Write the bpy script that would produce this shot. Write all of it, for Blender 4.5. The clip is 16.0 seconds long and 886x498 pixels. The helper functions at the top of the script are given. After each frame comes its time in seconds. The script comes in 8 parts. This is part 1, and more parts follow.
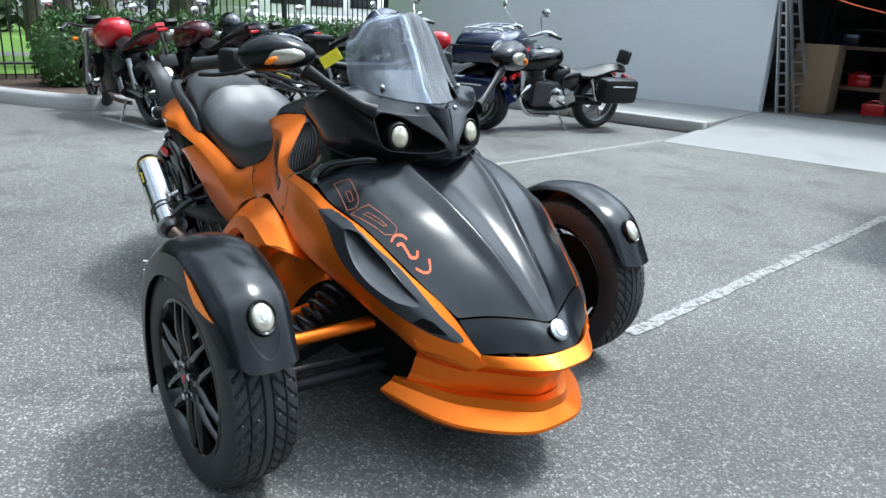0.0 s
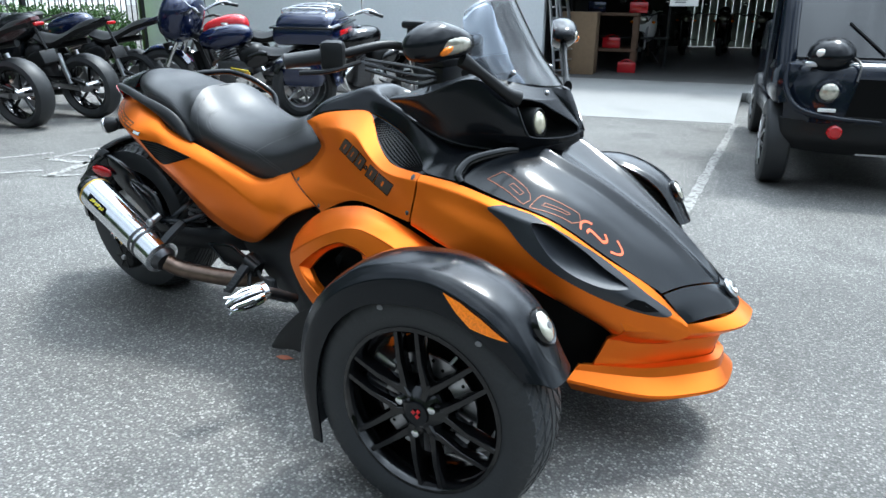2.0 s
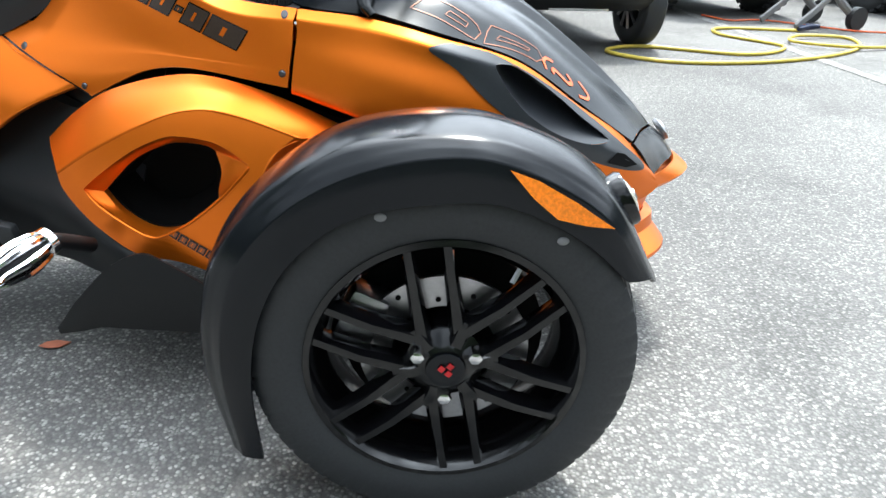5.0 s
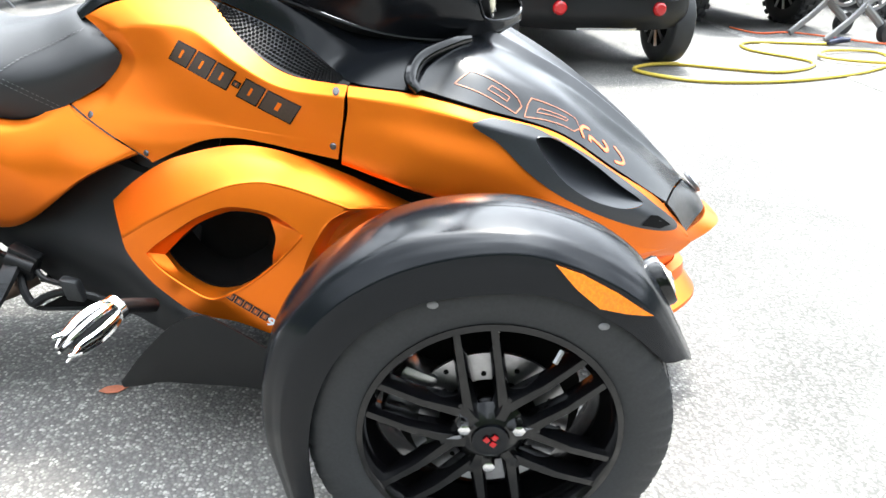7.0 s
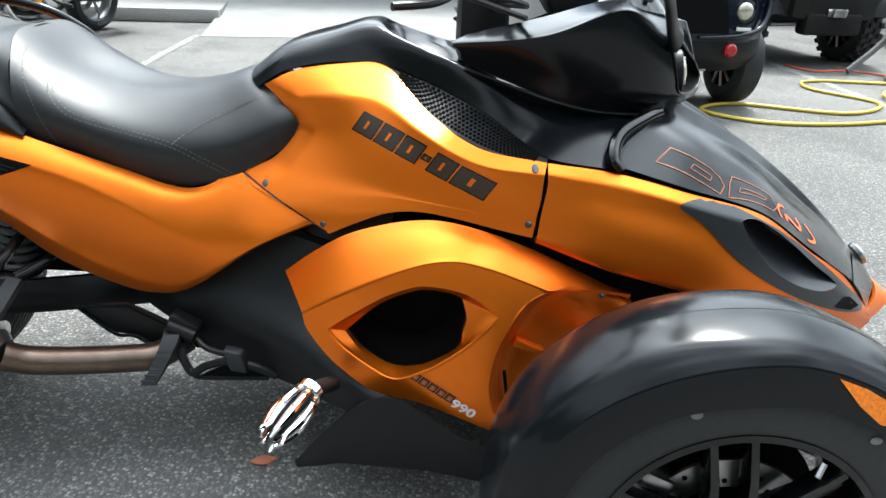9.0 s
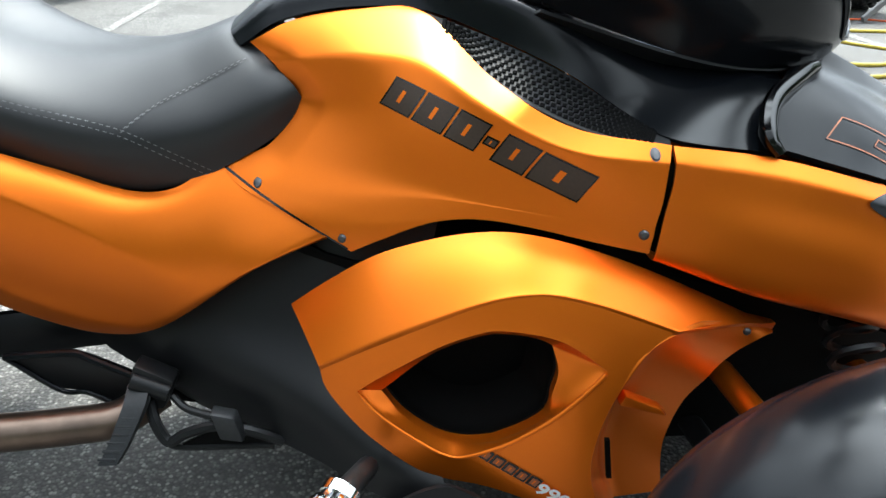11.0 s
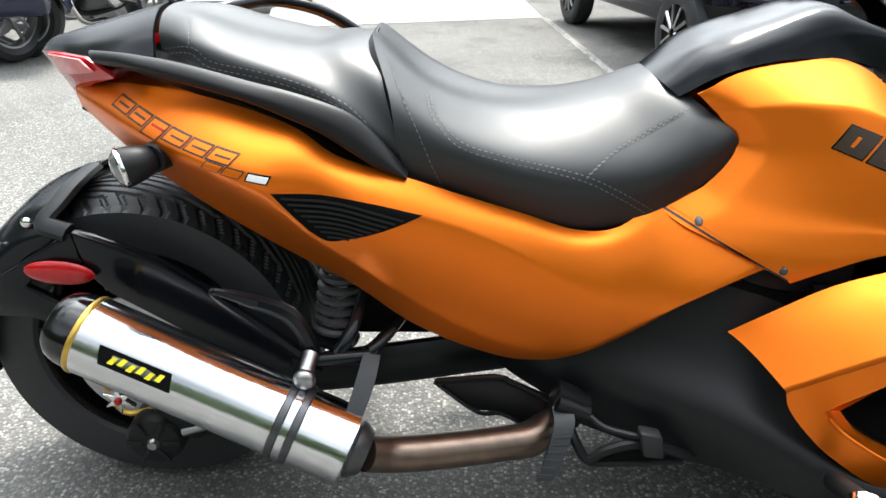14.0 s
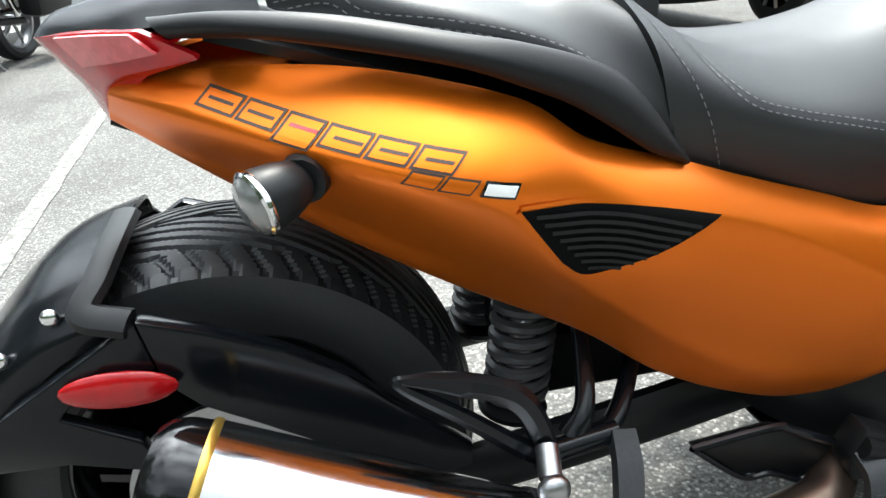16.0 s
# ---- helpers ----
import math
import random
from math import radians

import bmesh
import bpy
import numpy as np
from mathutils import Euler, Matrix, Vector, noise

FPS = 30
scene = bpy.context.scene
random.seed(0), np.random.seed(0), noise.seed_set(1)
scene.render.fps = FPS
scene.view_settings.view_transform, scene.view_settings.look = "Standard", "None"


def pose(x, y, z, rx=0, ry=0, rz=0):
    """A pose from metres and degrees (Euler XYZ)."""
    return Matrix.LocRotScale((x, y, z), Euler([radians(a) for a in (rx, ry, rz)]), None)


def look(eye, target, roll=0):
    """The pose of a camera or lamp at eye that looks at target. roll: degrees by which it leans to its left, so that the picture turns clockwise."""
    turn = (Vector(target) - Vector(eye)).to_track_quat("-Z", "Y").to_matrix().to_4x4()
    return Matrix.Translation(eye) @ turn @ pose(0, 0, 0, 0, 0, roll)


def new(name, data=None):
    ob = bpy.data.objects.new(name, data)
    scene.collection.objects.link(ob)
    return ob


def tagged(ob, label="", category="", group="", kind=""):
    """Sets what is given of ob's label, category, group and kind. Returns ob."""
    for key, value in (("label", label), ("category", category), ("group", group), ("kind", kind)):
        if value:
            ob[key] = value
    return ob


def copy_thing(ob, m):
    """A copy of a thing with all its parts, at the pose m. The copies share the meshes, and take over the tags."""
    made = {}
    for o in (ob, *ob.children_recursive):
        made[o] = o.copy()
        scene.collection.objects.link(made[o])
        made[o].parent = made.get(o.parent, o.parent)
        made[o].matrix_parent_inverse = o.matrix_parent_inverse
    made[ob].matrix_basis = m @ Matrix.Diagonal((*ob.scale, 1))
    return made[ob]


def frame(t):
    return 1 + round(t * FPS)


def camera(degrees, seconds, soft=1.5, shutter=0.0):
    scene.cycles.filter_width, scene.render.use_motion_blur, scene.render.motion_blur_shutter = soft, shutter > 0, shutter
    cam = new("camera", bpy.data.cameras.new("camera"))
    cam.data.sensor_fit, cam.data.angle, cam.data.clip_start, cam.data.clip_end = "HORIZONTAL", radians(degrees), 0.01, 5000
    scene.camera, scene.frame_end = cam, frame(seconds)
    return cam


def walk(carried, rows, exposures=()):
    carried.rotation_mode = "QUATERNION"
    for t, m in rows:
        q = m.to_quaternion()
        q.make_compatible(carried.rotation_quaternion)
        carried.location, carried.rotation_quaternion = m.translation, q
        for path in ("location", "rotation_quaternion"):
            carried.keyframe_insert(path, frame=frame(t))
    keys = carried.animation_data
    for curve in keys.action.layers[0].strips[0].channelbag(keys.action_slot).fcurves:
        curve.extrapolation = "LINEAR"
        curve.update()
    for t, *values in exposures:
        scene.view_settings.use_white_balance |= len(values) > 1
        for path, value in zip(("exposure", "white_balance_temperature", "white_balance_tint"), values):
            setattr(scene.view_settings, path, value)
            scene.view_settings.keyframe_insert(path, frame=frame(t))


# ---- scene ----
# x: ahead of the three-wheeler, y: to its left, z: up; the front axle stands at x = 0
cam = camera(64.3, 16.0)
PATH = [
    (0.0, 1.5349, -1.2532, 1.1255, 72.052, -2.844, 50.558),
    (0.5, 1.3440, -1.4303, 1.1207, 71.685, -2.277, 44.555),
    (1.0, 1.1417, -1.6229, 1.1147, 71.698, -2.389, 40.411),
    (1.5, 0.9367, -1.8084, 1.1021, 71.700, -2.017, 34.783),
    (2.0, 0.6748, -1.8702, 1.1039, 71.087, -0.833, 28.846),
    (2.5, 0.4406, -1.9321, 1.1030, 71.611, -2.005, 19.982),
    (3.0, 0.2451, -1.8963, 1.0664, 70.807, -1.415, 10.239),
    (3.5, 0.0744, -1.8078, 1.0238, 68.183, -2.991, 2.276),
    (4.0, -0.0651, -1.7067, 0.9566, 66.514, -2.488, -3.697),
    (6.5, -0.0625, -1.4278, 0.8160, 61.657, -2.670, 0.059),
    (7.0, -0.1053, -1.5404, 0.9847, 63.733, -2.159, -0.657),
    (7.5, -0.1762, -1.6684, 1.0712, 65.246, -1.479, -2.240),
    (8.0, -0.2488, -1.6686, 1.0837, 64.943, -1.704, -2.518),
    (8.5, -0.3181, -1.5650, 1.0791, 66.206, -2.258, -1.271),
    (9.0, -0.4208, -1.4550, 1.0432, 65.506, -2.554, 0.930),
    (11.5, -0.5487, -1.0569, 0.9472, 62.579, -1.317, -1.343),
    (12.0, -0.5943, -1.1331, 1.0149, 63.165, -1.683, 1.216),
    (12.5, -0.7199, -1.2247, 1.0580, 63.315, 0.209, 1.125),
    (13.0, -0.8534, -1.2475, 1.0498, 65.566, -0.598, 2.080),
    (13.5, -0.9680, -1.1844, 1.0157, 65.276, -0.601, 2.120),
    (14.0, -1.1253, -1.1487, 1.0113, 63.875, 0.213, 0.499),
    (14.5, -1.3279, -1.1390, 1.0131, 64.503, 1.484, -2.970),
    (15.0, -1.4468, -1.0167, 0.9821, 64.284, 1.715, -6.688),
    (15.5, -1.4895, -0.8723, 0.9432, 62.888, 3.531, -8.935),
    (16.0, -1.5038, -0.7841, 0.8941, 63.784, 4.054, -10.716),
]
EXPOSURES = [(0.0, 0.84, 5920, 4), (2.0, 1.11, 5900, 4), (3.5, 1.32, 6080, 5), (4.0, 1.3, 6200, 6), (5.2, 1.7, 6350, 6), (6.5, 2.38, 6600, 8), (7.0, 2.28, 6600, 8), (7.5, 1.68, 6600, 8), (8.0, 1.34, 6600, 8), (9.0, 1.36, 6400, 5), (10.2, 1.4, 6500, 5), (11.5, 1.4, 6350, 4), (13.0, 1.62, 6450, 5), (14.5, 1.44, 6850, 8), (16.0, 1.6, 6600, 5)]
walk(cam, [(t, pose(x, y, z, rx, ry, rz)) for t, x, y, z, rx, ry, rz in PATH], EXPOSURES)

# ---------------------------------------------------------------- light
world = bpy.data.worlds.new("sky")
world.use_nodes = True
scene.world = world
wn, wl = world.node_tree.nodes, world.node_tree.links
wn.clear()
sky = wn.new("ShaderNodeTexSky")
sky.sky_type, sky.sun_disc = "NISHITA", False
sky.sun_elevation, sky.sun_rotation = radians(62), radians(-17)
sky.air_density, sky.dust_density, sky.ozone_density = 1.0, 3.0, 1.0
wash = wn.new("ShaderNodeMix")
wash.data_type = "RGBA"
wash.inputs[0].default_value = 0.75
# the thin cloud is brightest round the veiled sun and dim far from it
tcw, dotw, maxw, poww, addw, clw = [wn.new("ShaderNode" + k) for k in ("TexCoord", "VectorMath", "Math", "Math", "Math", "VectorMath")]
dotw.operation, maxw.operation, poww.operation, addw.operation, clw.operation = "DOT_PRODUCT", "MAXIMUM", "POWER", "MULTIPLY_ADD", "SCALE"
dotw.inputs[1].default_value = Vector((1.5, 5.0, 10.0)).normalized()
maxw.inputs[1].default_value, poww.inputs[1].default_value = 0.0, 3.4
addw.inputs[1].default_value, addw.inputs[2].default_value = 5.6, 0.62
cloud, part_c, dim = wn.new("ShaderNodeTexNoise"), wn.new("ShaderNodeMapRange"), wn.new("ShaderNodeMath")
cloud.inputs["Scale"].default_value, cloud.inputs["Detail"].default_value, cloud.inputs["Roughness"].default_value = 2.4, 6.0, 0.55
part_c.inputs[1].default_value, part_c.inputs[2].default_value = 0.36, 0.64
part_c.inputs[3].default_value, part_c.inputs[4].default_value = 0.25, 1.65
dim.operation = "MULTIPLY"
wl.new(tcw.outputs["Generated"], cloud.inputs["Vector"])
wl.new(cloud.outputs[0], part_c.inputs[0])
clw.inputs[0].default_value = (9.1, 9.8, 10.7)
wl.new(tcw.outputs["Generated"], dotw.inputs[0])
wl.new(dotw.outputs["Value"], maxw.inputs[0])
wl.new(maxw.outputs[0], poww.inputs[0])
wl.new(poww.outputs[0], addw.inputs[0])
wl.new(addw.outputs[0], dim.inputs[0])
wl.new(part_c.outputs[0], dim.inputs[1])
wl.new(dim.outputs[0], clw.inputs["Scale"])
wl.new(clw.outputs[0], wash.inputs[7])
wbg, wout = wn.new("ShaderNodeBackground"), wn.new("ShaderNodeOutputWorld")
wbg.inputs[1].default_value = 0.075
wl.new(sky.outputs[0], wash.inputs[6])
wl.new(wash.outputs[2], wbg.inputs[0])
wl.new(wbg.outputs[0], wout.inputs[0])
sun = new("sun", bpy.data.lights.new("sun", "SUN"))
sun.data.energy, sun.data.angle, sun.data.color = 2.6, radians(9), (1.0, 0.97, 0.92)
sun.matrix_world = look((1.5, 5.0, 10), (0, 0, 0))

# ---------------------------------------------------------------- materials
def material(name, color, rough=0.5, metal=0.0, grain=0.0, scale=60.0, bump=0.0, coat=0.0, spots=None, big=1.2, rough_vary=0.08, spec=0.5, cut=(0.52, 0.68), coat_rough=0.12):
    """A principled material with variation at two scales; spots: (colour, amount) of worn or dirty patches."""
    m = bpy.data.materials.new(name)
    m.use_nodes = True
    n, l = m.node_tree.nodes, m.node_tree.links
    b = n["Principled BSDF"]
    b.inputs["Metallic"].default_value = metal
    b.inputs["Coat Weight"].default_value = coat
    b.inputs["Specular IOR Level"].default_value = spec
    b.inputs["Coat Roughness"].default_value = coat_rough
    tc = n.new("ShaderNodeTexCoord")
    fine, wide = n.new("ShaderNodeTexNoise"), n.new("ShaderNodeTexNoise")
    fine.inputs["Scale"].default_value, wide.inputs["Scale"].default_value = scale, big
    fine.inputs["Detail"].default_value, wide.inputs["Detail"].default_value = 4.0, 5.0
    l.new(tc.outputs["Object"], fine.inputs["Vector"])
    l.new(tc.outputs["Object"], wide.inputs["Vector"])
    add = n.new("ShaderNodeMath")
    add.operation = "ADD"
    l.new(fine.outputs[0], add.inputs[0])
    l.new(wide.outputs[0], add.inputs[1])
    ramp = n.new("ShaderNodeMapRange")
    ramp.inputs[1].default_value, ramp.inputs[2].default_value = 0.6, 1.4
    ramp.inputs[3].default_value, ramp.inputs[4].default_value = 1 - grain, 1 + grain
    l.new(add.outputs[0], ramp.inputs[0])
    mul = n.new("ShaderNodeVectorMath")
    mul.operation = "SCALE"
    mul.inputs[0].default_value = color[:3]
    l.new(ramp.outputs[0], mul.inputs["Scale"])
    out = mul.outputs[0]
    if spots:
        mix = n.new("ShaderNodeMix")
        mix.data_type = "RGBA"
        edge = n.new("ShaderNodeMapRange")
        edge.inputs[1].default_value, edge.inputs[2].default_value, edge.inputs[4].default_value = cut[0], cut[1], spots[1]
        l.new(wide.outputs[0], edge.inputs[0])
        l.new(edge.outputs[0], mix.inputs[0])
        l.new(out, mix.inputs[6])
        mix.inputs[7].default_value = (*spots[0], 1)
        out = mix.outputs[2]
    l.new(out, b.inputs["Base Color"])
    rr = n.new("ShaderNodeMapRange")
    rr.inputs[3].default_value, rr.inputs[4].default_value = max(0.02, rough - rough_vary), min(1, rough + rough_vary)
    l.new(wide.outputs[0], rr.inputs[0])
    l.new(rr.outputs[0], b.inputs["Roughness"])
    if bump:
        bp = n.new("ShaderNodeBump")
        bp.inputs["Strength"].default_value, bp.inputs["Distance"].default_value = 1.0, bump
        l.new(fine.outputs[0], bp.inputs["Height"])
        l.new(bp.outputs[0], b.inputs["Normal"])
    return m


def glass_material(name, color, rough=0.02, alpha=0.25):
    """Thin clear plastic: mostly see-through, with a gloss."""
    m = bpy.data.materials.new(name)
    m.use_nodes = True
    n, l = m.node_tree.nodes, m.node_tree.links
    n.clear()
    out, mix = n.new("ShaderNodeOutputMaterial"), n.new("ShaderNodeMixShader")
    tr, gl, fr = n.new("ShaderNodeBsdfTransparent"), n.new("ShaderNodeBsdfGlossy"), n.new("ShaderNodeFresnel")
    tr.inputs[0].default_value = (*color, 1)
    gl.inputs["Roughness"].default_value = rough
    fr.inputs[0].default_value = 1.5
    ad = n.new("ShaderNodeMath")
    ad.operation = "MULTIPLY_ADD"
    ad.inputs[1].default_value, ad.inputs[2].default_value = 1.15, alpha
    l.new(fr.outputs[0], ad.inputs[0])
    l.new(ad.outputs[0], mix.inputs[0])
    l.new(tr.outputs[0], mix.inputs[1])
    l.new(gl.outputs[0], mix.inputs[2])
    l.new(mix.outputs[0], out.inputs[0])
    return m


def asphalt_material():
    m = bpy.data.materials.new("asphalt")
    m.use_nodes = True
    n, l = m.node_tree.nodes, m.node_tree.links
    b = n["Principled BSDF"]
    tc = n.new("ShaderNodeTexCoord")
    vor, fine, wide = n.new("ShaderNodeTexVoronoi"), n.new("ShaderNodeTexNoise"), n.new("ShaderNodeTexNoise")
    vor.inputs["Scale"].default_value = 140
    fine.inputs["Scale"].default_value, fine.inputs["Detail"].default_value = 46, 5
    wide.inputs["Scale"].default_value, wide.inputs["Detail"].default_value = 0.55, 6
    for t in (vor, fine, wide):
        l.new(tc.outputs["Object"], t.inputs["Vector"])
    stone = n.new("ShaderNodeValToRGB")
    e = stone.color_ramp.elements
    e[0].position, e[0].color = 0.0, (0.115, 0.112, 0.105, 1)
    e[1].position, e[1].color = 1.0, (0.4, 0.388, 0.362, 1)
    for at, c in ((0.4, (0.146, 0.142, 0.134, 1)), (0.78, (0.222, 0.216, 0.204, 1))):
        stone.color_ramp.elements.new(at).color = c
    sep = n.new("ShaderNodeSeparateColor")
    l.new(vor.outputs["Color"], sep.inputs[0])
    # stones lie in looser and denser drifts
    drift, put_in = n.new("ShaderNodeMapRange"), n.new("ShaderNodeMath")
    drift.inputs[1].default_value, drift.inputs[2].default_value = 0.3, 0.7
    drift.inputs[3].default_value, drift.inputs[4].default_value = -0.22, 0.22
    put_in.operation = "ADD"
    l.new(fine.outputs[0], drift.inputs[0])
    l.new(sep.outputs[0], put_in.inputs[0])
    l.new(drift.outputs[0], put_in.inputs[1])
    l.new(put_in.outputs[0], stone.inputs[0])
    tar = n.new("ShaderNodeMix")
    tar.data_type = "RGBA"
    tar.inputs[7].default_value = (0.1, 0.098, 0.093, 1)
    gap = n.new("ShaderNodeMapRange")
    gap.inputs[1].default_value, gap.inputs[2].default_value = 0.4, 0.72
    l.new(vor.outputs["Distance"], gap.inputs[0])
    l.new(gap.outputs[0], tar.inputs[0])
    l.new(stone.outputs[0], tar.inputs[6])
    stain = n.new("ShaderNodeMapRange")
    stain.inputs[1].default_value, stain.inputs[2].default_value = 0.35, 0.68
    stain.inputs[3].default_value, stain.inputs[4].default_value = 0.6, 0.9
    l.new(wide.outputs[0], stain.inputs[0])
    mid_n, blot, both = n.new("ShaderNodeTexNoise"), n.new("ShaderNodeMapRange"), n.new("ShaderNodeMath")
    mid_n.inputs["Scale"].default_value, mid_n.inputs["Detail"].default_value, mid_n.inputs["Roughness"].default_value = 1.7, 8, 0.62
    blot.inputs[1].default_value, blot.inputs[2].default_value = 0.5, 0.64
    blot.inputs[3].default_value, blot.inputs[4].default_value = 1.0, 0.72
    both.operation = "MULTIPLY"
    l.new(tc.outputs["Object"], mid_n.inputs["Vector"])
    l.new(mid_n.outputs[0], blot.inputs[0])
    l.new(stain.outputs[0], both.inputs[0])
    l.new(blot.outputs[0], both.inputs[1])
    sc = n.new("ShaderNodeVectorMath")
    sc.operation = "SCALE"
    l.new(tar.outputs[2], sc.inputs[0])
    # old oil and damp stains with ragged borders
    wet = both.outputs[0]
    for x, y, r in ((0.7, 0.95, 0.55), (1.4, 1.6, 0.4)):
        far, rag, ring, mul = n.new("ShaderNodeVectorMath"), n.new("ShaderNodeMath"), n.new("ShaderNodeMapRange"), n.new("ShaderNodeMath")
        far.operation, far.inputs[1].default_value = "DISTANCE", (x, y, 0)
        rag.operation, rag.inputs[1].default_value = "MULTIPLY_ADD", 1.1
        ring.inputs[1].default_value, ring.inputs[2].default_value = r + 0.3, r + 0.75
        ring.inputs[3].default_value, ring.inputs[4].default_value = 0.72, 1.0
        mul.operation = "MULTIPLY"
        l.new(tc.outputs["Object"], far.inputs[0])
        l.new(mid_n.outputs[0], rag.inputs[0])
        l.new(far.outputs["Value"], rag.inputs[2])
        l.new(rag.outputs[0], ring.inputs[0])
        l.new(ring.outputs[0], mul.inputs[0])
        l.new(wet, mul.inputs[1])
        wet = mul.outputs[0]
    l.new(wet, sc.inputs["Scale"])
    l.new(sc.outputs[0], b.inputs["Base Color"])
    b.inputs["Roughness"].default_value = 0.82
    bp = n.new("ShaderNodeBump")
    bp.inputs["Strength"].default_value, bp.inputs["Distance"].default_value, bp.invert = 0.8, 0.004, True
    l.new(vor.outputs["Distance"], bp.inputs["Height"])
    l.new(bp.outputs[0], b.inputs["Normal"])
    return m


ASPHALT = asphalt_material()
ORANGE = material("orange_satin_paint", (0.84, 0.178, 0.007), 0.37, 0.82, 0.04, 900, 0.0, 0.16, big=3, rough_vary=0.02, coat_rough=0.24)
BLACK = material("satin_black_paint", (0.005, 0.006, 0.0078), 0.2, 0.0, 0.15, 300, 0.0, big=4, rough_vary=0.02, spec=0.28)
SATIN = material("satin_grey_black_plastic", (0.02, 0.022, 0.026), 0.3, 0.0, 0.2, 300, 0.0001, spec=0.5)
GLOSS = material("gloss_black_paint", (0.003, 0.003, 0.0035), 0.11, 0.0, 0.1, 40, spec=0.5, rough_vary=0.03)
PLASTIC = material("matt_black_plastic", (0.008, 0.0084, 0.0092), 0.42, 0.0, 0.25, 500, 0.0001, spec=0.26)
VINYL = material("black_seat_vinyl", (0.0105, 0.011, 0.0122), 0.41, 0.0, 0.2, 900, 0.0002, spec=0.5)
RUBBER = material("tyre_rubber", (0.021, 0.0225, 0.0245), 0.5, 0.0, 0.3, 200, 0.0002, spec=0.4)
POLISHED = material("polished_muffler_steel", (0.7, 0.71, 0.73), 0.15, 1.0, 0.06, 30)
NAVY = material("dark_navy_car_paint", (0.006, 0.009, 0.017), 0.1, 0.0, 0.1, 40, spec=0.4, rough_vary=0.02)
CHROME = material("polished_steel", (0.78, 0.78, 0.79), 0.1, 1.0, 0.05, 30)
STEEL = material("brushed_steel", (0.42, 0.42, 0.43), 0.32, 1.0, 0.15, 120, 0.0003)
ALU = material("aluminium", (0.6, 0.61, 0.63), 0.38, 0.9, 0.12, 60, 0.0003)
PIPE = material("heat_browned_pipe", (0.16, 0.115, 0.09), 0.35, 0.9, 0.3, 40, 0.0004, spots=((0.07, 0.055, 0.05), 0.7), big=9)
RED = material("red_lens", (0.42, 0.006, 0.009), 0.12, 0.0, 0.2, 90, 0.0006, 0.35, spec=0.4)
AMBER = material("amber_lens", (0.9, 0.22, 0.004), 0.2, 0.0, 0.4, 220, 0.001, 0.15)
CLEAR = material("clear_lens", (0.5, 0.48, 0.4), 0.08, 0.55, 0.35, 60, 0.002, 1.0)
WARMLENS = material("yellowed_headlamp_lens", (0.6, 0.56, 0.42), 0.08, 0.35, 0.35, 60, 0.002, 1.0)
SMOKE = material("smoked_lens", (0.25, 0.25, 0.25), 0.12, 0.5, 0.3, 60, 0.002, 1.0)
WHITE = material("white_paint", (0.78, 0.78, 0.76), 0.5, 0.0, 0.08, 40)
# near-black for dark parts; in hollows the colour itself supplies the shade
DARK = material("near_black_and_hollow_shade", (0.003, 0.003, 0.003), 0.7, 0.0, 0.2, 80, spec=0.08)
SPRING = material("dark_grey_spring_paint", (0.05, 0.051, 0.054), 0.4, 0.0, 0.25, 200, 0.0001)
THREAD = material("grey_thread", (0.15, 0.15, 0.155), 0.7, 0.0, 0.2, 400)
YELLOW = material("yellow_tag", (0.85, 0.72, 0.03), 0.5, 0.0, 0.08, 60)
GOLD = material("yellow_metal", (0.6, 0.38, 0.08), 0.3, 0.8, 0.1, 60)
GREYP = material("grey_plastic", (0.2, 0.2, 0.205), 0.5, 0.0, 0.15, 200, 0.0004)
SHIELD = glass_material("windshield_plastic", (0.6, 0.64, 0.7), 0.03, 0.03)
DARKGLASS = glass_material("tinted_glass", (0.12, 0.13, 0.14), 0.02, 0.06)
CONCRETE = material("concrete", (0.215, 0.214, 0.208), 0.85, 0.0, 0.14, 90, 0.001, spots=((0.155, 0.154, 0.15), 0.7), big=0.9)
KERB = material("kerb_concrete", (0.3, 0.295, 0.285), 0.9, 0.0, 0.2, 60, 0.002, spots=((0.16, 0.155, 0.15), 0.7), big=1.4)
LINE = material("worn_line_paint", (0.265, 0.262, 0.25), 0.85, 0.0, 0.5, 140, 0.001, spots=((0.125, 0.122, 0.115), 1.0), big=30, cut=(0.5, 0.57), spec=0.2)
WALL = material("pale_grey_wall_paint", (0.74, 0.765, 0.785), 0.7, 0.0, 0.05, 30, 0.0015, spots=((0.67, 0.695, 0.715), 0.5), big=0.6)
IRON = material("black_iron", (0.012, 0.012, 0.013), 0.5, 0.2, 0.2, 60)
BARK = material("bark", (0.1, 0.085, 0.07), 0.95, 0.0, 0.5, 14, 0.02)
LEAF = material("hedge_leaf", (0.045, 0.105, 0.022), 0.55, 0.0, 0.45, 12, 0.0)
TREELEAF = material("tree_leaf", (0.05, 0.085, 0.03), 0.6, 0.0, 0.45, 3, 0.0)
GRASS = material("grass", (0.17, 0.31, 0.05), 0.9, 0.0, 0.4, 30, 0.01)
MULCH = material("mulch", (0.075, 0.045, 0.032), 0.95, 0.0, 0.6, 70, 0.01)
BLUE = material("dark_blue_paint", (0.004, 0.009, 0.04), 0.12, 0.2, 0.1, 40, 0, 0.6)
REDP = material("red_paint", (0.5, 0.01, 0.018), 0.18, 0.1, 0.1, 40, 0, 0.6)
MAROON = material("dark_red_paint", (0.05, 0.004, 0.006), 0.18, 0.1, 0.1, 40, 0, 0.5)
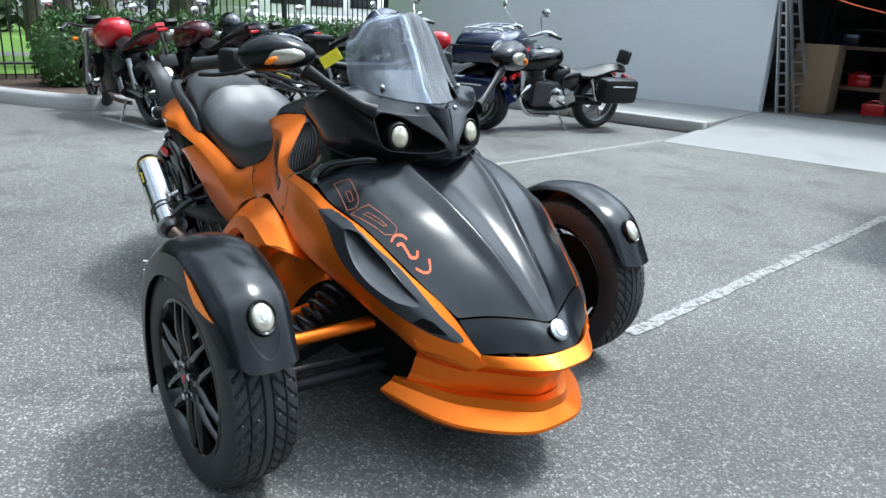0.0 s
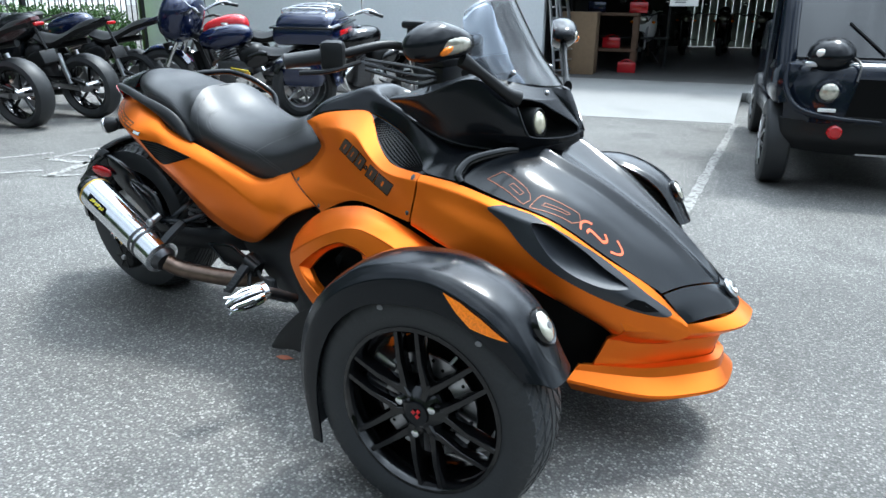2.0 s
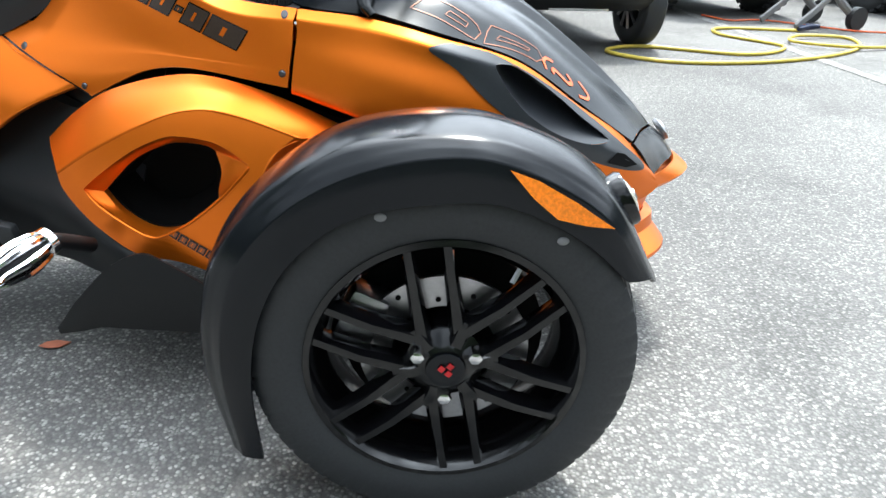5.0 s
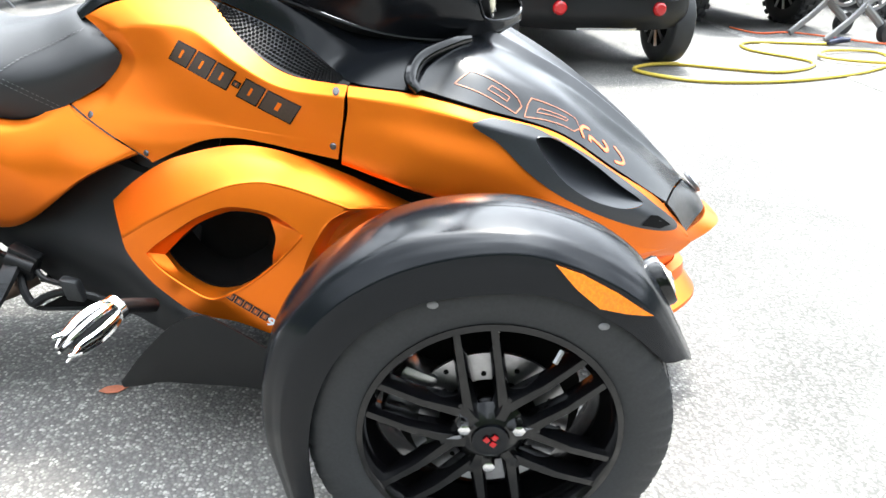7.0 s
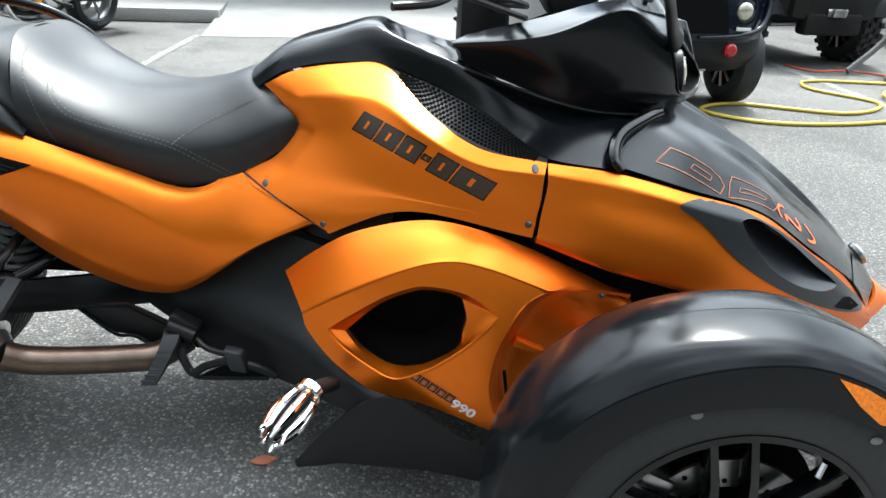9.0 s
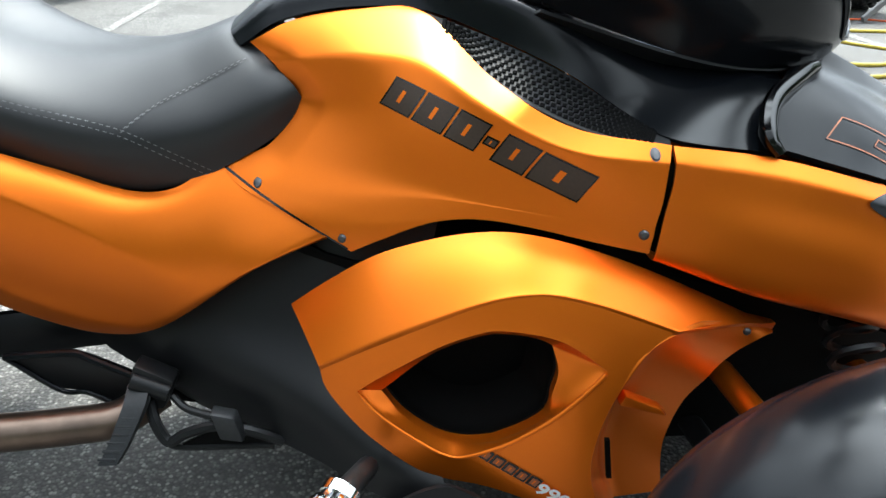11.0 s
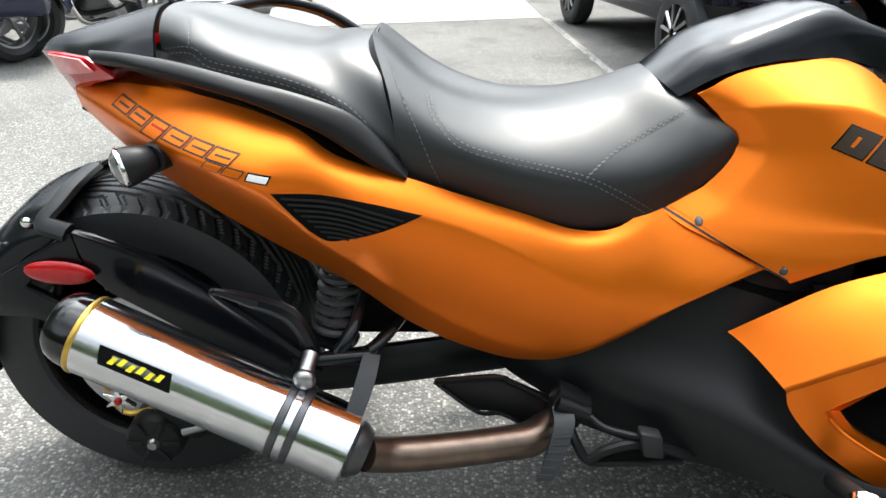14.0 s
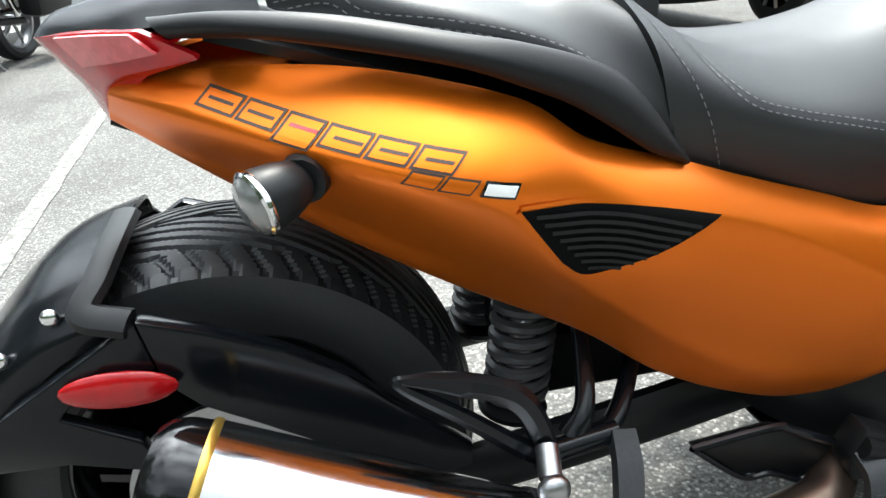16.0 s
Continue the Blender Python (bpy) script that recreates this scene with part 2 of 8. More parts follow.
ENGINE = material("dark_cast_metal", (0.09, 0.09, 0.095), 0.35, 0.8, 0.3, 60, 0.0006)
WOOD = material("raw_wood", (0.13, 0.075, 0.045), 0.7, 0.0, 0.3, 25, 0.001)
CARD = material("cardboard", (0.22, 0.15, 0.09), 0.85, 0.0, 0.12, 20)
HOSE = material("yellow_hose", (0.55, 0.42, 0.06), 0.5, 0.0, 0.2, 60, 0.0005)
CORD = material("orange_cord", (0.75, 0.12, 0.03), 0.5, 0.0, 0.1, 60)
DRYLEAF = material("dry_leaf", (0.4, 0.13, 0.07), 0.8, 0.0, 0.3, 90, 0.001)
# garage floor and inner walls: the indoor shade is mixed into these dark colours
DIMFLOOR = material("shade_dark_concrete", (0.09, 0.088, 0.085), 0.7, 0.0, 0.25, 20, 0.001)
DIMWALL = material("shade_dark_block_wall", (0.1, 0.1, 0.1), 0.8, 0.0, 0.2, 12, 0.002)
MESH = material("black_mesh", (0.02, 0.02, 0.022), 0.65, 0.0, 0.2, 300)


# ---------------------------------------------------------------- shaping tools
def spline(pts, n, closed=False):
    """n points along a smooth curve through the given ones."""
    p = np.asarray(pts, float)
    k = len(p)
    out = []
    for i in range(n):
        u = i * k / n if closed else i * (k - 1) / (n - 1)
        j = min(int(u), k - 1 if closed else k - 2)
        f = u - j
        if closed:
            a, b, c, d = p[(j - 1) % k], p[j % k], p[(j + 1) % k], p[(j + 2) % k]
        else:
            b, c = p[j], p[j + 1]
            a = p[j - 1] if j > 0 else 2 * b - c
            d = p[j + 2] if j + 2 < k else 2 * c - b
        out.append(0.5 * (2 * b + (c - a) * f + (2 * a - 5 * b + 4 * c - d) * f * f + (3 * b - a - 3 * c + d) * f ** 3))
    return np.array(out)


def loft(rails, nu=40, nv=24, closed=False, smooth=True):
    """A grid of points over rails that all have the same number of control points or not; nv rows across them."""
    g = np.array([spline(r, nu, closed) for r in rails])
    if smooth and len(rails) > 2:
        return np.stack([spline(g[:, i], nv) for i in range(nu)], 1)
    f = np.linspace(0, len(rails) - 1, nv)
    lo = np.minimum(f.astype(int), len(rails) - 2)
    w = (f - lo)[:, None, None]
    return g[lo] * (1 - w) + g[lo + 1] * w


def creased(rails, breaks, nu, rows):
    """A grid over rails that folds along the rails named in breaks; rows: the rows of each stretch."""
    ends = [0, *breaks, len(rails) - 1]
    bits = [loft(rails[a:b + 1], nu, n)[0 if k == 0 else 1:] for k, (a, b, n) in enumerate(zip(ends, ends[1:], rows))]
    return np.concatenate(bits)


def along(pts, n, bend=True):
    """n even steps along a line through the given points."""
    p = spline(pts, 20 * len(pts)) if bend else np.array(pts, float)
    d = np.r_[0, np.cumsum(np.linalg.norm(np.diff(p, axis=0), axis=1))]
    return np.stack([np.interp(np.linspace(0, d[-1], n), d, p[:, i]) for i in range(p.shape[1])], 1)


def relaxed(grid, times, only=(0, 1, 2)):
    """Evens out small waves in a grid of points; its rims stay."""
    g = grid.copy()
    for _ in range(times):
        a = g.copy()
        a[1:-1] = (g[:-2] + 2 * g[1:-1] + g[2:]) / 4
        g[1:-1, 1:-1] = ((a[:, :-2] + 2 * a[:, 1:-1] + a[:, 2:]) / 4)[1:-1]
    out = grid.copy()
    for k in only:
        out[..., k] = g[..., k]
    return out


def rounded(grid, times):
    """Rounds a grid of points along its rows alone."""
    g = grid.copy()
    for _ in range(times):
        g[:, 1:-1] = (g[:, :-2] + 2 * g[:, 1:-1] + g[:, 2:]) / 4
    return g


def both_sides(half):
    """Half rails that run from the right side to the middle (y = 0), carried on to the left side."""
    return [list(r) + [(x, -y, z) for x, y, z in reversed(r[:-1])] for r in half]


def faces_of(nv, nu, closed, base=0, flip=False):
    out = []
    for j in range(nv - 1):
        for i in range(nu if closed else nu - 1):
            k = (i + 1) % nu
            q = (base + j * nu + i, base + j * nu + k, base + (j + 1) * nu + k, base + (j + 1) * nu + i)
            out.append(q[::-1] if flip else q)
    return out


def sheet(grid, thick=0.005, closed=False, toward=None):
    """A bmesh from a grid of points, with a thickness behind it; toward: a point on the hidden side."""
    nv, nu, _ = grid.shape
    du = np.roll(grid, -1, 1) - np.roll(grid, 1, 1) if closed else np.gradient(grid, axis=1)
    nrm = np.cross(du, np.gradient(grid, axis=0))
    nrm /= np.linalg.norm(nrm, axis=2, keepdims=True) + 1e-9
    flip = False
    if toward is not None and ((grid - np.array(toward)) * nrm).sum() < 0:
        nrm, flip = -nrm, True
    verts = grid.reshape(-1, 3).tolist()
    faces = faces_of(nv, nu, closed, 0, flip)
    if thick:
        verts += (grid - nrm * thick).reshape(-1, 3).tolist()
        o = nv * nu
        faces += faces_of(nv, nu, closed, o, not flip)
        rim = []
        for i in range(nu if closed else nu - 1):
            k = (i + 1) % nu
            rim += [(k, i, o + i, o + k), ((nv - 1) * nu + i, (nv - 1) * nu + k, o + (nv - 1) * nu + k, o + (nv - 1) * nu + i)]
        if not closed:
            for j in range(nv - 1):
                rim += [(j * nu, (j + 1) * nu, o + (j + 1) * nu, o + j * nu), ((j + 1) * nu + nu - 1, j * nu + nu - 1, o + j * nu + nu - 1, o + (j + 1) * nu + nu - 1)]
        faces += [r[::-1] for r in rim] if flip else rim
    return verts, faces


def mirrored(vf):
    v, f = vf
    return [(x, -y, z) for x, y, z in v], [tuple(reversed(q)) for q in f]


def joined(*many):
    v, f = [], []
    for a, b in many:
        o = len(v)
        v += list(a)
        f += [tuple(i + o for i in q) for q in b]
    return v, f


def moved(vf, m):
    return [tuple(m @ Vector(p)) for p in vf[0]], vf[1]


def part(name, vf, mat, parent=None, label="", angle=38, smooth=True):
    """Links points and faces as one mesh object, under a thing or a part."""
    me = bpy.data.meshes.new(name)
    me.from_pydata([tuple(map(float, p)) for p in vf[0]], [], vf[1])
    me.materials.append(mat)
    bm = bmesh.new()
    bm.from_mesh(me)
    bmesh.ops.remove_doubles(bm, verts=bm.verts, dist=1e-6)
    for f in bm.faces:
        f.smooth = smooth
    lim = radians(angle)
    for e in bm.edges:
        if len(e.link_faces) == 2 and e.calc_face_angle(0) > lim:
            e.smooth = False
    bm.to_mesh(me)
    bm.free()
    ob = new(name, me)
    if parent is not None:
        ob.parent = parent
    if label:
        ob["label"] = label
    return ob


def thing(name, label, category, group="", at=None):
    ob = new(name)
    ob.empty_display_size = 0.1
    if at is not None:
        ob.matrix_basis = at
    return tagged(ob, label, category, group)


def tube(pts, r, seg=12, n=None, flat=1.0, caps=True):
    """A round (or flattened) bar along a smooth line; r: one radius or one a point."""
    n = n or max(2, 6 * (len(pts) - 1) + 1)
    p = spline(pts, n) if len(pts) > 2 else np.linspace(pts[0], pts[1], n)
    rr = np.interp(np.linspace(0, 1, n), np.linspace(0, 1, len(r)), r) if hasattr(r, "__len__") else np.full(n, r)
    t = np.gradient(p, axis=0)
    t /= np.linalg.norm(t, axis=1, keepdims=True) + 1e-9
    up = np.array((0, 0, 1.0)) if abs(t[0][2]) < 0.9 else np.array((0, 1.0, 0))
    verts, faces = [], []
    for i in range(n):
        s = np.cross(t[i], up)
        s /= np.linalg.norm(s) + 1e-9
        up = np.cross(s, t[i])
        for k in range(seg):
            a = 2 * math.pi * k / seg
            verts.append(tuple(p[i] + rr[i] * (math.cos(a) * s * flat + math.sin(a) * up)))
    faces = faces_of(n, seg, True)
    if caps:
        faces += [tuple(range(seg)), tuple((n - 1) * seg + k for k in reversed(range(seg)))]
    return verts, faces


def lathe(profile, seg=48, axis="y", at=(0, 0, 0), closed=False, wobble=None):
    """Turns (along, radius) pairs round an axis."""
    verts = []
    for a, r in profile:
        for k in range(seg):
            th = 2 * math.pi * k / seg
            rr = r - (wobble(a, r, th) if wobble else 0)
            c, s = rr * math.cos(th), rr * math.sin(th)
            p = {"y": (c, a, s), "x": (a, c, s), "z": (c, s, a)}[axis]
            verts.append((p[0] + at[0], p[1] + at[1], p[2] + at[2]))
    n = len(profile)
    faces = faces_of(n, seg, True)
    if closed:
        faces += [((n - 1) * seg + k, (n - 1) * seg + (k + 1) % seg, (k + 1) % seg, k) for k in range(seg)]
    else:
        faces += [tuple(reversed(range(seg))), tuple((n - 1) * seg + k for k in range(seg))]
    return verts, faces


def between(vf, a, b):
    """Lays a body that was made along z from 0 to 1 between two places."""
    a, b = Vector(a), Vector(b)
    q = (b - a).to_track_quat("Z", "Y").to_matrix().to_4x4()
    return moved(vf, Matrix.Translation(a) @ q @ Matrix.Diagonal((1, 1, (b - a).length, 1)))


def box(sx, sy, sz, at=(0, 0, 0), r=0.01, turn=(0, 0, 0), seg=2, taper=1.0):
    """A box with rounded edges, centred at a place; taper narrows its top."""
    bm = bmesh.new()
    bmesh.ops.create_cube(bm, size=1.0)
    for v in bm.verts:
        k = taper if v.co.z > 0 else 1.0
        v.co = Vector((v.co.x * sx * k, v.co.y * sy * k, v.co.z * sz))
    r = min(r, 0.45 * min(sx, sy, sz))
    if r > 0:
        bmesh.ops.bevel(bm, geom=bm.edges[:], offset=r, segments=seg, profile=0.5, affect="EDGES")
    m = pose(*at, *turn)
    v = [tuple(m @ q.co) for q in bm.verts]
    bm.verts.index_update()
    f = [tuple(q.index for q in p.verts) for p in bm.faces]
    bm.free()
    return v, f


def ball(rx, ry, rz, at=(0, 0, 0), turn=(0, 0, 0), seg=24, rings=14, power=1.0):
    """A rounded body with three radii; power below 1 makes it boxier."""
    def pw(v):
        return math.copysign(abs(v) ** power, v)
    m = pose(*at, *turn)
    v, f = [], []
    for j in range(rings + 1):
        ph = math.pi * j / rings - math.pi / 2
        for k in range(seg):
            th = 2 * math.pi * k / seg
            v.append(tuple(m @ Vector((rx * pw(math.cos(ph)) * pw(math.cos(th)), ry * pw(math.cos(ph)) * pw(math.sin(th)), rz * pw(math.sin(ph))))))
    return v, faces_of(rings + 1, seg, True)


def prism(outline, depth, at=None, r=0.0):
    """A flat outline (x, y), smooth or not, with a depth along z, centred; at: its pose."""
    bm = bmesh.new()
    vs = [bm.verts.new((x, y, -depth / 2)) for x, y in outline]
    f = bm.faces.new(vs)
    ex = bmesh.ops.extrude_face_region(bm, geom=[f])
    bmesh.ops.translate(bm, verts=[q for q in ex["geom"] if isinstance(q, bmesh.types.BMVert)], vec=(0, 0, depth))
    bmesh.ops.recalc_face_normals(bm, faces=bm.faces[:])
    if r:
        bmesh.ops.bevel(bm, geom=bm.edges[:], offset=r, segments=2, profile=0.5, affect="EDGES")
    m = at or Matrix()
    bm.verts.index_update()
    v, fc = [tuple(m @ q.co) for q in bm.verts], [tuple(q.index for q in p.verts) for p in bm.faces]
    bm.free()
    return v, fc


def lettering(text, size, depth=0.0006, shear=0.0, bold=0.0, spacing=1.0):
    """The points and faces of words in the built-in font, lying in x and y, from the origin rightward."""
    cu = bpy.data.curves.new("words", "FONT")
    cu.body, cu.size, cu.extrude, cu.shear, cu.offset, cu.space_character = text, size, depth, shear, bold, spacing
    cu.resolution_u = 3
    ob = bpy.data.objects.new("words", cu)
    me = ob.to_mesh()
    v, f = [tuple(q.co) for q in me.vertices], [tuple(p.vertices) for p in me.polygons]
    ob.to_mesh_clear()
    bpy.data.objects.remove(ob)
    bpy.data.curves.remove(cu)
    return v, f


def fine(outline, step=0.006):
    """An outline with added points, so that it bends with what it lies on."""
    out = []
    for a, b in zip(outline, outline[1:] + outline[:1]):
        a, b = np.array(a), np.array(b)
        k = max(1, int(np.linalg.norm(b - a) / step))
        out += [tuple(a + (b - a) * i / k) for i in range(k)]
    return out


def pressed(vf, onto, way, lift=0.0015):
    """Lays words or trims, standing off a sheet, onto it along a direction."""
    from mathutils.bvhtree import BVHTree
    tree, way = BVHTree.FromPolygons([Vector(p) for p in onto[0]], onto[1]), Vector(way).normalized()
    out = []
    for p in vf[0]:
        p = Vector(p)
        hit, nrm, _, _ = tree.ray_cast(p - way * 0.6, way)
        if hit is None:
            hit, nrm, _, _ = tree.find_nearest(p)
        out.append(tuple(hit - way * lift))
    return out, vf[1]

# ---------------------------------------------------------------- the three-wheeled motorcycle
spyder = thing("three_wheeled_motorcycle", "orange and black three-wheeled roadster motorcycle parked on asphalt", "motorcycle")
CENTRE = (-0.5, 0.0, 0.5)


def pair(name, vf, mat, parent=spyder, label=""):
    """A part on the right side and its twin on the left."""
    return part(name, vf, mat, parent, label), part(name, mirrored(vf), mat, parent, label)


def evened(grid, rails, first, degree=3, last=99, back=-9.0):
    """Lays the rows past the first rails onto one smooth curved face y(x, z)."""
    p = np.array([q for r in rails[first:last + 1] for q in r if q[0] > back])

    def terms(x, z):
        x, z = x + 0.8, z - 0.58
        return np.stack([x ** i * z ** j for i in range(degree + 1) for j in range(degree + 1 - i)], -1)
    k = np.linalg.lstsq(terms(p[:, 0], p[:, 2]), p[:, 1], rcond=None)[0]
    g = grid.copy()
    rows = np.linspace(0, len(rails) - 1, len(g))
    w = (np.clip(rows - first + 1, 0, 1) * np.clip(last + 1 - rows, 0, 1))[:, None] * np.clip((grid[..., 0] - back) / 0.12, 0, 1)
    g[..., 1] = (1 - w) * g[..., 1] + w * (terms(g[..., 0], g[..., 2]) @ k)
    return g


# side panels, from front to rear
mid_rails = [
    [(-0.765, -0.135, 0.762), (-0.71, -0.118, 0.788), (-0.63, -0.108, 0.802), (-0.54, -0.108, 0.802), (-0.45, -0.2, 0.737), (-0.36, -0.27, 0.698), (-0.247, -0.305, 0.689)],
    [(-0.735, -0.145, 0.735), (-0.68, -0.155, 0.75), (-0.61, -0.176, 0.758), (-0.54, -0.194, 0.752), (-0.45, -0.254, 0.709), (-0.36, -0.3, 0.678), (-0.246, -0.322, 0.673)],
    [(-0.702, -0.152, 0.69), (-0.655, -0.175, 0.69), (-0.6, -0.2, 0.69), (-0.52, -0.226, 0.68), (-0.44, -0.272, 0.655), (-0.35, -0.312, 0.635), (-0.25, -0.327, 0.63)],
    [(-0.745, -0.166, 0.632), (-0.68, -0.193, 0.625), (-0.61, -0.215, 0.62), (-0.53, -0.242, 0.615), (-0.44, -0.28, 0.605), (-0.35, -0.315, 0.602), (-0.255, -0.335, 0.6)],
    [(-0.81, -0.178, 0.603), (-0.72, -0.208, 0.585), (-0.62, -0.232, 0.586), (-0.53, -0.252, 0.595), (-0.44, -0.285, 0.597), (-0.35, -0.317, 0.593), (-0.256, -0.337, 0.588)],
    [(-0.72, -0.214, 0.557), (-0.65, -0.232, 0.556), (-0.58, -0.246, 0.565), (-0.5, -0.265, 0.584), (-0.42, -0.29, 0.588), (-0.345, -0.318, 0.582), (-0.258, -0.339, 0.577)],
    [(-0.63, -0.247, 0.514), (-0.588, -0.258, 0.537), (-0.525, -0.272, 0.567), (-0.464, -0.284, 0.58), (-0.4, -0.3, 0.579), (-0.34, -0.318, 0.573), (-0.26, -0.34, 0.564)],
]
mid_smooth = relaxed(evened(loft(mid_rails, 130, 90), mid_rails, 2), 4, (1,))
mid_grid = creased([[tuple(q) for q in mid_rails[0]], [tuple(q) for q in mid_smooth[15][::8]], *[[tuple(q) for q in r[::8]] for r in (*mid_smooth[30:89:15], mid_smooth[89])]], [1], 130, [26, 72])
# the rear edge rolls in towards the seat
back_edge = along([(x, z) for x, _, z in (r[0] for r in mid_rails[:5])], 60, False)
for row in mid_grid:
    for q in row:
        e = np.hypot(back_edge[:, 0] - q[0], back_edge[:, 1] - q[2]).min()
        q[1] += 0.28 * max(0.0, 0.036 - e) * min(1.0, max(0.0, (0.775 - q[2]) / 0.03))
mid_panel = sheet(rounded(relaxed(mid_grid, 2), 1), 0.006, toward=CENTRE)
mid_r, mid_l = pair("side_panel", mid_panel, ORANGE, label="satin orange body side panel")

seam_l = [(-0.805, -0.18, 0.602), (-0.77, -0.196, 0.585), (-0.72, -0.216, 0.559), (-0.675, -0.234, 0.537), (-0.635, -0.248, 0.517)]
pair("panel_seam", pressed(tube(seam_l, 0.0017, 6), mid_panel, (0, 1, 0), 0.0005), GLOSS)
pair("panel_lip", pressed(tube([(x + 0.005, y, z + 0.008) for x, y, z in seam_l], 0.0032, 8), mid_panel, (0, 1, 0), 0.0012), ORANGE)

front_rails = [
    [(-0.2455, -0.307, 0.689), (-0.13, -0.318, 0.68), (-0.006, -0.33, 0.655), (0.13, -0.312, 0.617), (0.253, -0.27, 0.536), (0.36, -0.228, 0.466), (0.45, -0.195, 0.377)],
    [(-0.2455, -0.326, 0.675), (-0.13, -0.339, 0.665), (-0.004, -0.353, 0.64), (0.13, -0.336, 0.6), (0.253, -0.294, 0.52), (0.36, -0.249, 0.45), (0.451, -0.2, 0.371)],
    [(-0.2455, -0.329, 0.65), (-0.13, -0.347, 0.635), (0.0, -0.358, 0.61), (0.13, -0.35, 0.56), (0.25, -0.318, 0.49), (0.36, -0.268, 0.43), (0.452, -0.198, 0.366)],
    [(-0.2515, -0.335, 0.61), (-0.13, -0.362, 0.588), (0.0, -0.374, 0.555), (0.13, -0.36, 0.5), (0.25, -0.32, 0.44), (0.36, -0.264, 0.39), (0.46, -0.192, 0.35)],
    [(-0.257, -0.34, 0.559), (-0.132, -0.368, 0.526), (-0.01, -0.37, 0.497), (0.12, -0.346, 0.45), (0.24, -0.3, 0.385), (0.32, -0.268, 0.345), (0.42, -0.205, 0.325)],
    [(-0.257, -0.31, 0.549), (-0.132, -0.33, 0.511), (-0.01, -0.33, 0.477), (0.12, -0.29, 0.42), (0.24, -0.235, 0.345), (0.3, -0.215, 0.3), (0.37, -0.165, 0.29)],
]
front_panel = sheet(relaxed(creased(front_rails, [1], 90, [10, 44]), 2), 0.006, toward=CENTRE)

rear_rails = [
    [(-0.812, -0.160, 0.616), (-0.87, -0.185, 0.577), (-0.935, -0.187, 0.572), (-1.02, -0.19, 0.601), (-1.11, -0.2, 0.634), (-1.19, -0.215, 0.667), (-1.28, -0.222, 0.7), (-1.35, -0.215, 0.745), (-1.5, -0.175, 0.779), (-1.7, -0.06, 0.77)],
    [(-0.787, -0.172, 0.600), (-0.86, -0.2, 0.562), (-0.935, -0.207, 0.552), (-1.02, -0.214, 0.575), (-1.11, -0.226, 0.605), (-1.19, -0.238, 0.635), (-1.28, -0.25, 0.672), (-1.36, -0.258, 0.708), (-1.5, -0.212, 0.745), (-1.7, -0.065, 0.76)],
    [(-0.757, -0.186, 0.584), (-0.85, -0.212, 0.54), (-0.935, -0.216, 0.52), (-1.02, -0.222, 0.535), (-1.115, -0.234, 0.565), (-1.2, -0.243, 0.598), (-1.29, -0.26, 0.64), (-1.375, -0.276, 0.683), (-1.52, -0.22, 0.722), (-1.705, -0.062, 0.752)],
    [(-0.727, -0.198, 0.567), (-0.83, -0.222, 0.515), (-0.93, -0.222, 0.485), (-1.02, -0.224, 0.492), (-1.12, -0.23, 0.52), (-1.2, -0.235, 0.552), (-1.3, -0.238, 0.598), (-1.4, -0.245, 0.648), (-1.54, -0.198, 0.7), (-1.71, -0.052, 0.74)],
    [(-0.692, -0.212, 0.550), (-0.8, -0.234, 0.495), (-0.925, -0.22, 0.43), (-1.01, -0.214, 0.425), (-1.11, -0.214, 0.453), (-1.195, -0.215, 0.49), (-1.29, -0.214, 0.543), (-1.4, -0.21, 0.598), (-1.55, -0.17, 0.67), (-1.715, -0.04, 0.73)],
    [(-0.652, -0.222, 0.529), (-0.77, -0.238, 0.474), (-0.92, -0.208, 0.366), (-1.007, -0.198, 0.346), (-1.1, -0.198, 0.374), (-1.19, -0.198, 0.42), (-1.28, -0.196, 0.489), (-1.4, -0.186, 0.553), (-1.56, -0.148, 0.645), (-1.718, -0.03, 0.72)],
    [(-0.662, -0.180, 0.532), (-0.78, -0.19, 0.478), (-0.92, -0.16, 0.374), (-1.007, -0.15, 0.356), (-1.1, -0.15, 0.384), (-1.19, -0.15, 0.444), (-1.28, -0.15, 0.499), (-1.4, -0.14, 0.563), (-1.56, -0.1, 0.652), (-1.718, -0.01, 0.725)],
]
rear_grid = relaxed(evened(loft(rear_rails, 150, 110), rear_rails, 1, 4, 5, -1.46), 30, (1,))
FOLD = [(-1.715, 0.752), (-1.65, 0.752), (-1.596, 0.742), (-1.482, 0.715), (-1.409, 0.687), (-1.371, 0.669), (-1.35, 0.64), (-1.324, 0.6), (-1.269, 0.545), (-1.203, 0.488), (-1.114, 0.424), (-1.034, 0.385), (-0.97, 0.37), (-0.92, 0.378), (-0.77, 0.48), (-0.5, 0.62)]
BEND = [(-1.3, 0.66), (-1.169, 0.621), (-1.096, 0.592), (-1.019, 0.551), (-0.943, 0.506), (-0.86, 0.462), (-0.815, 0.436), (-0.5, 0.25)]
top_x, top_z = along(sorted((x, z) for x, _, z in rear_rails[0]), 200).T
low_x, low_z = along(sorted((x, z) for x, _, z in rear_rails[5]), 200).T
FOLD, BEND = along(FOLD, 200), along(BEND, 200)


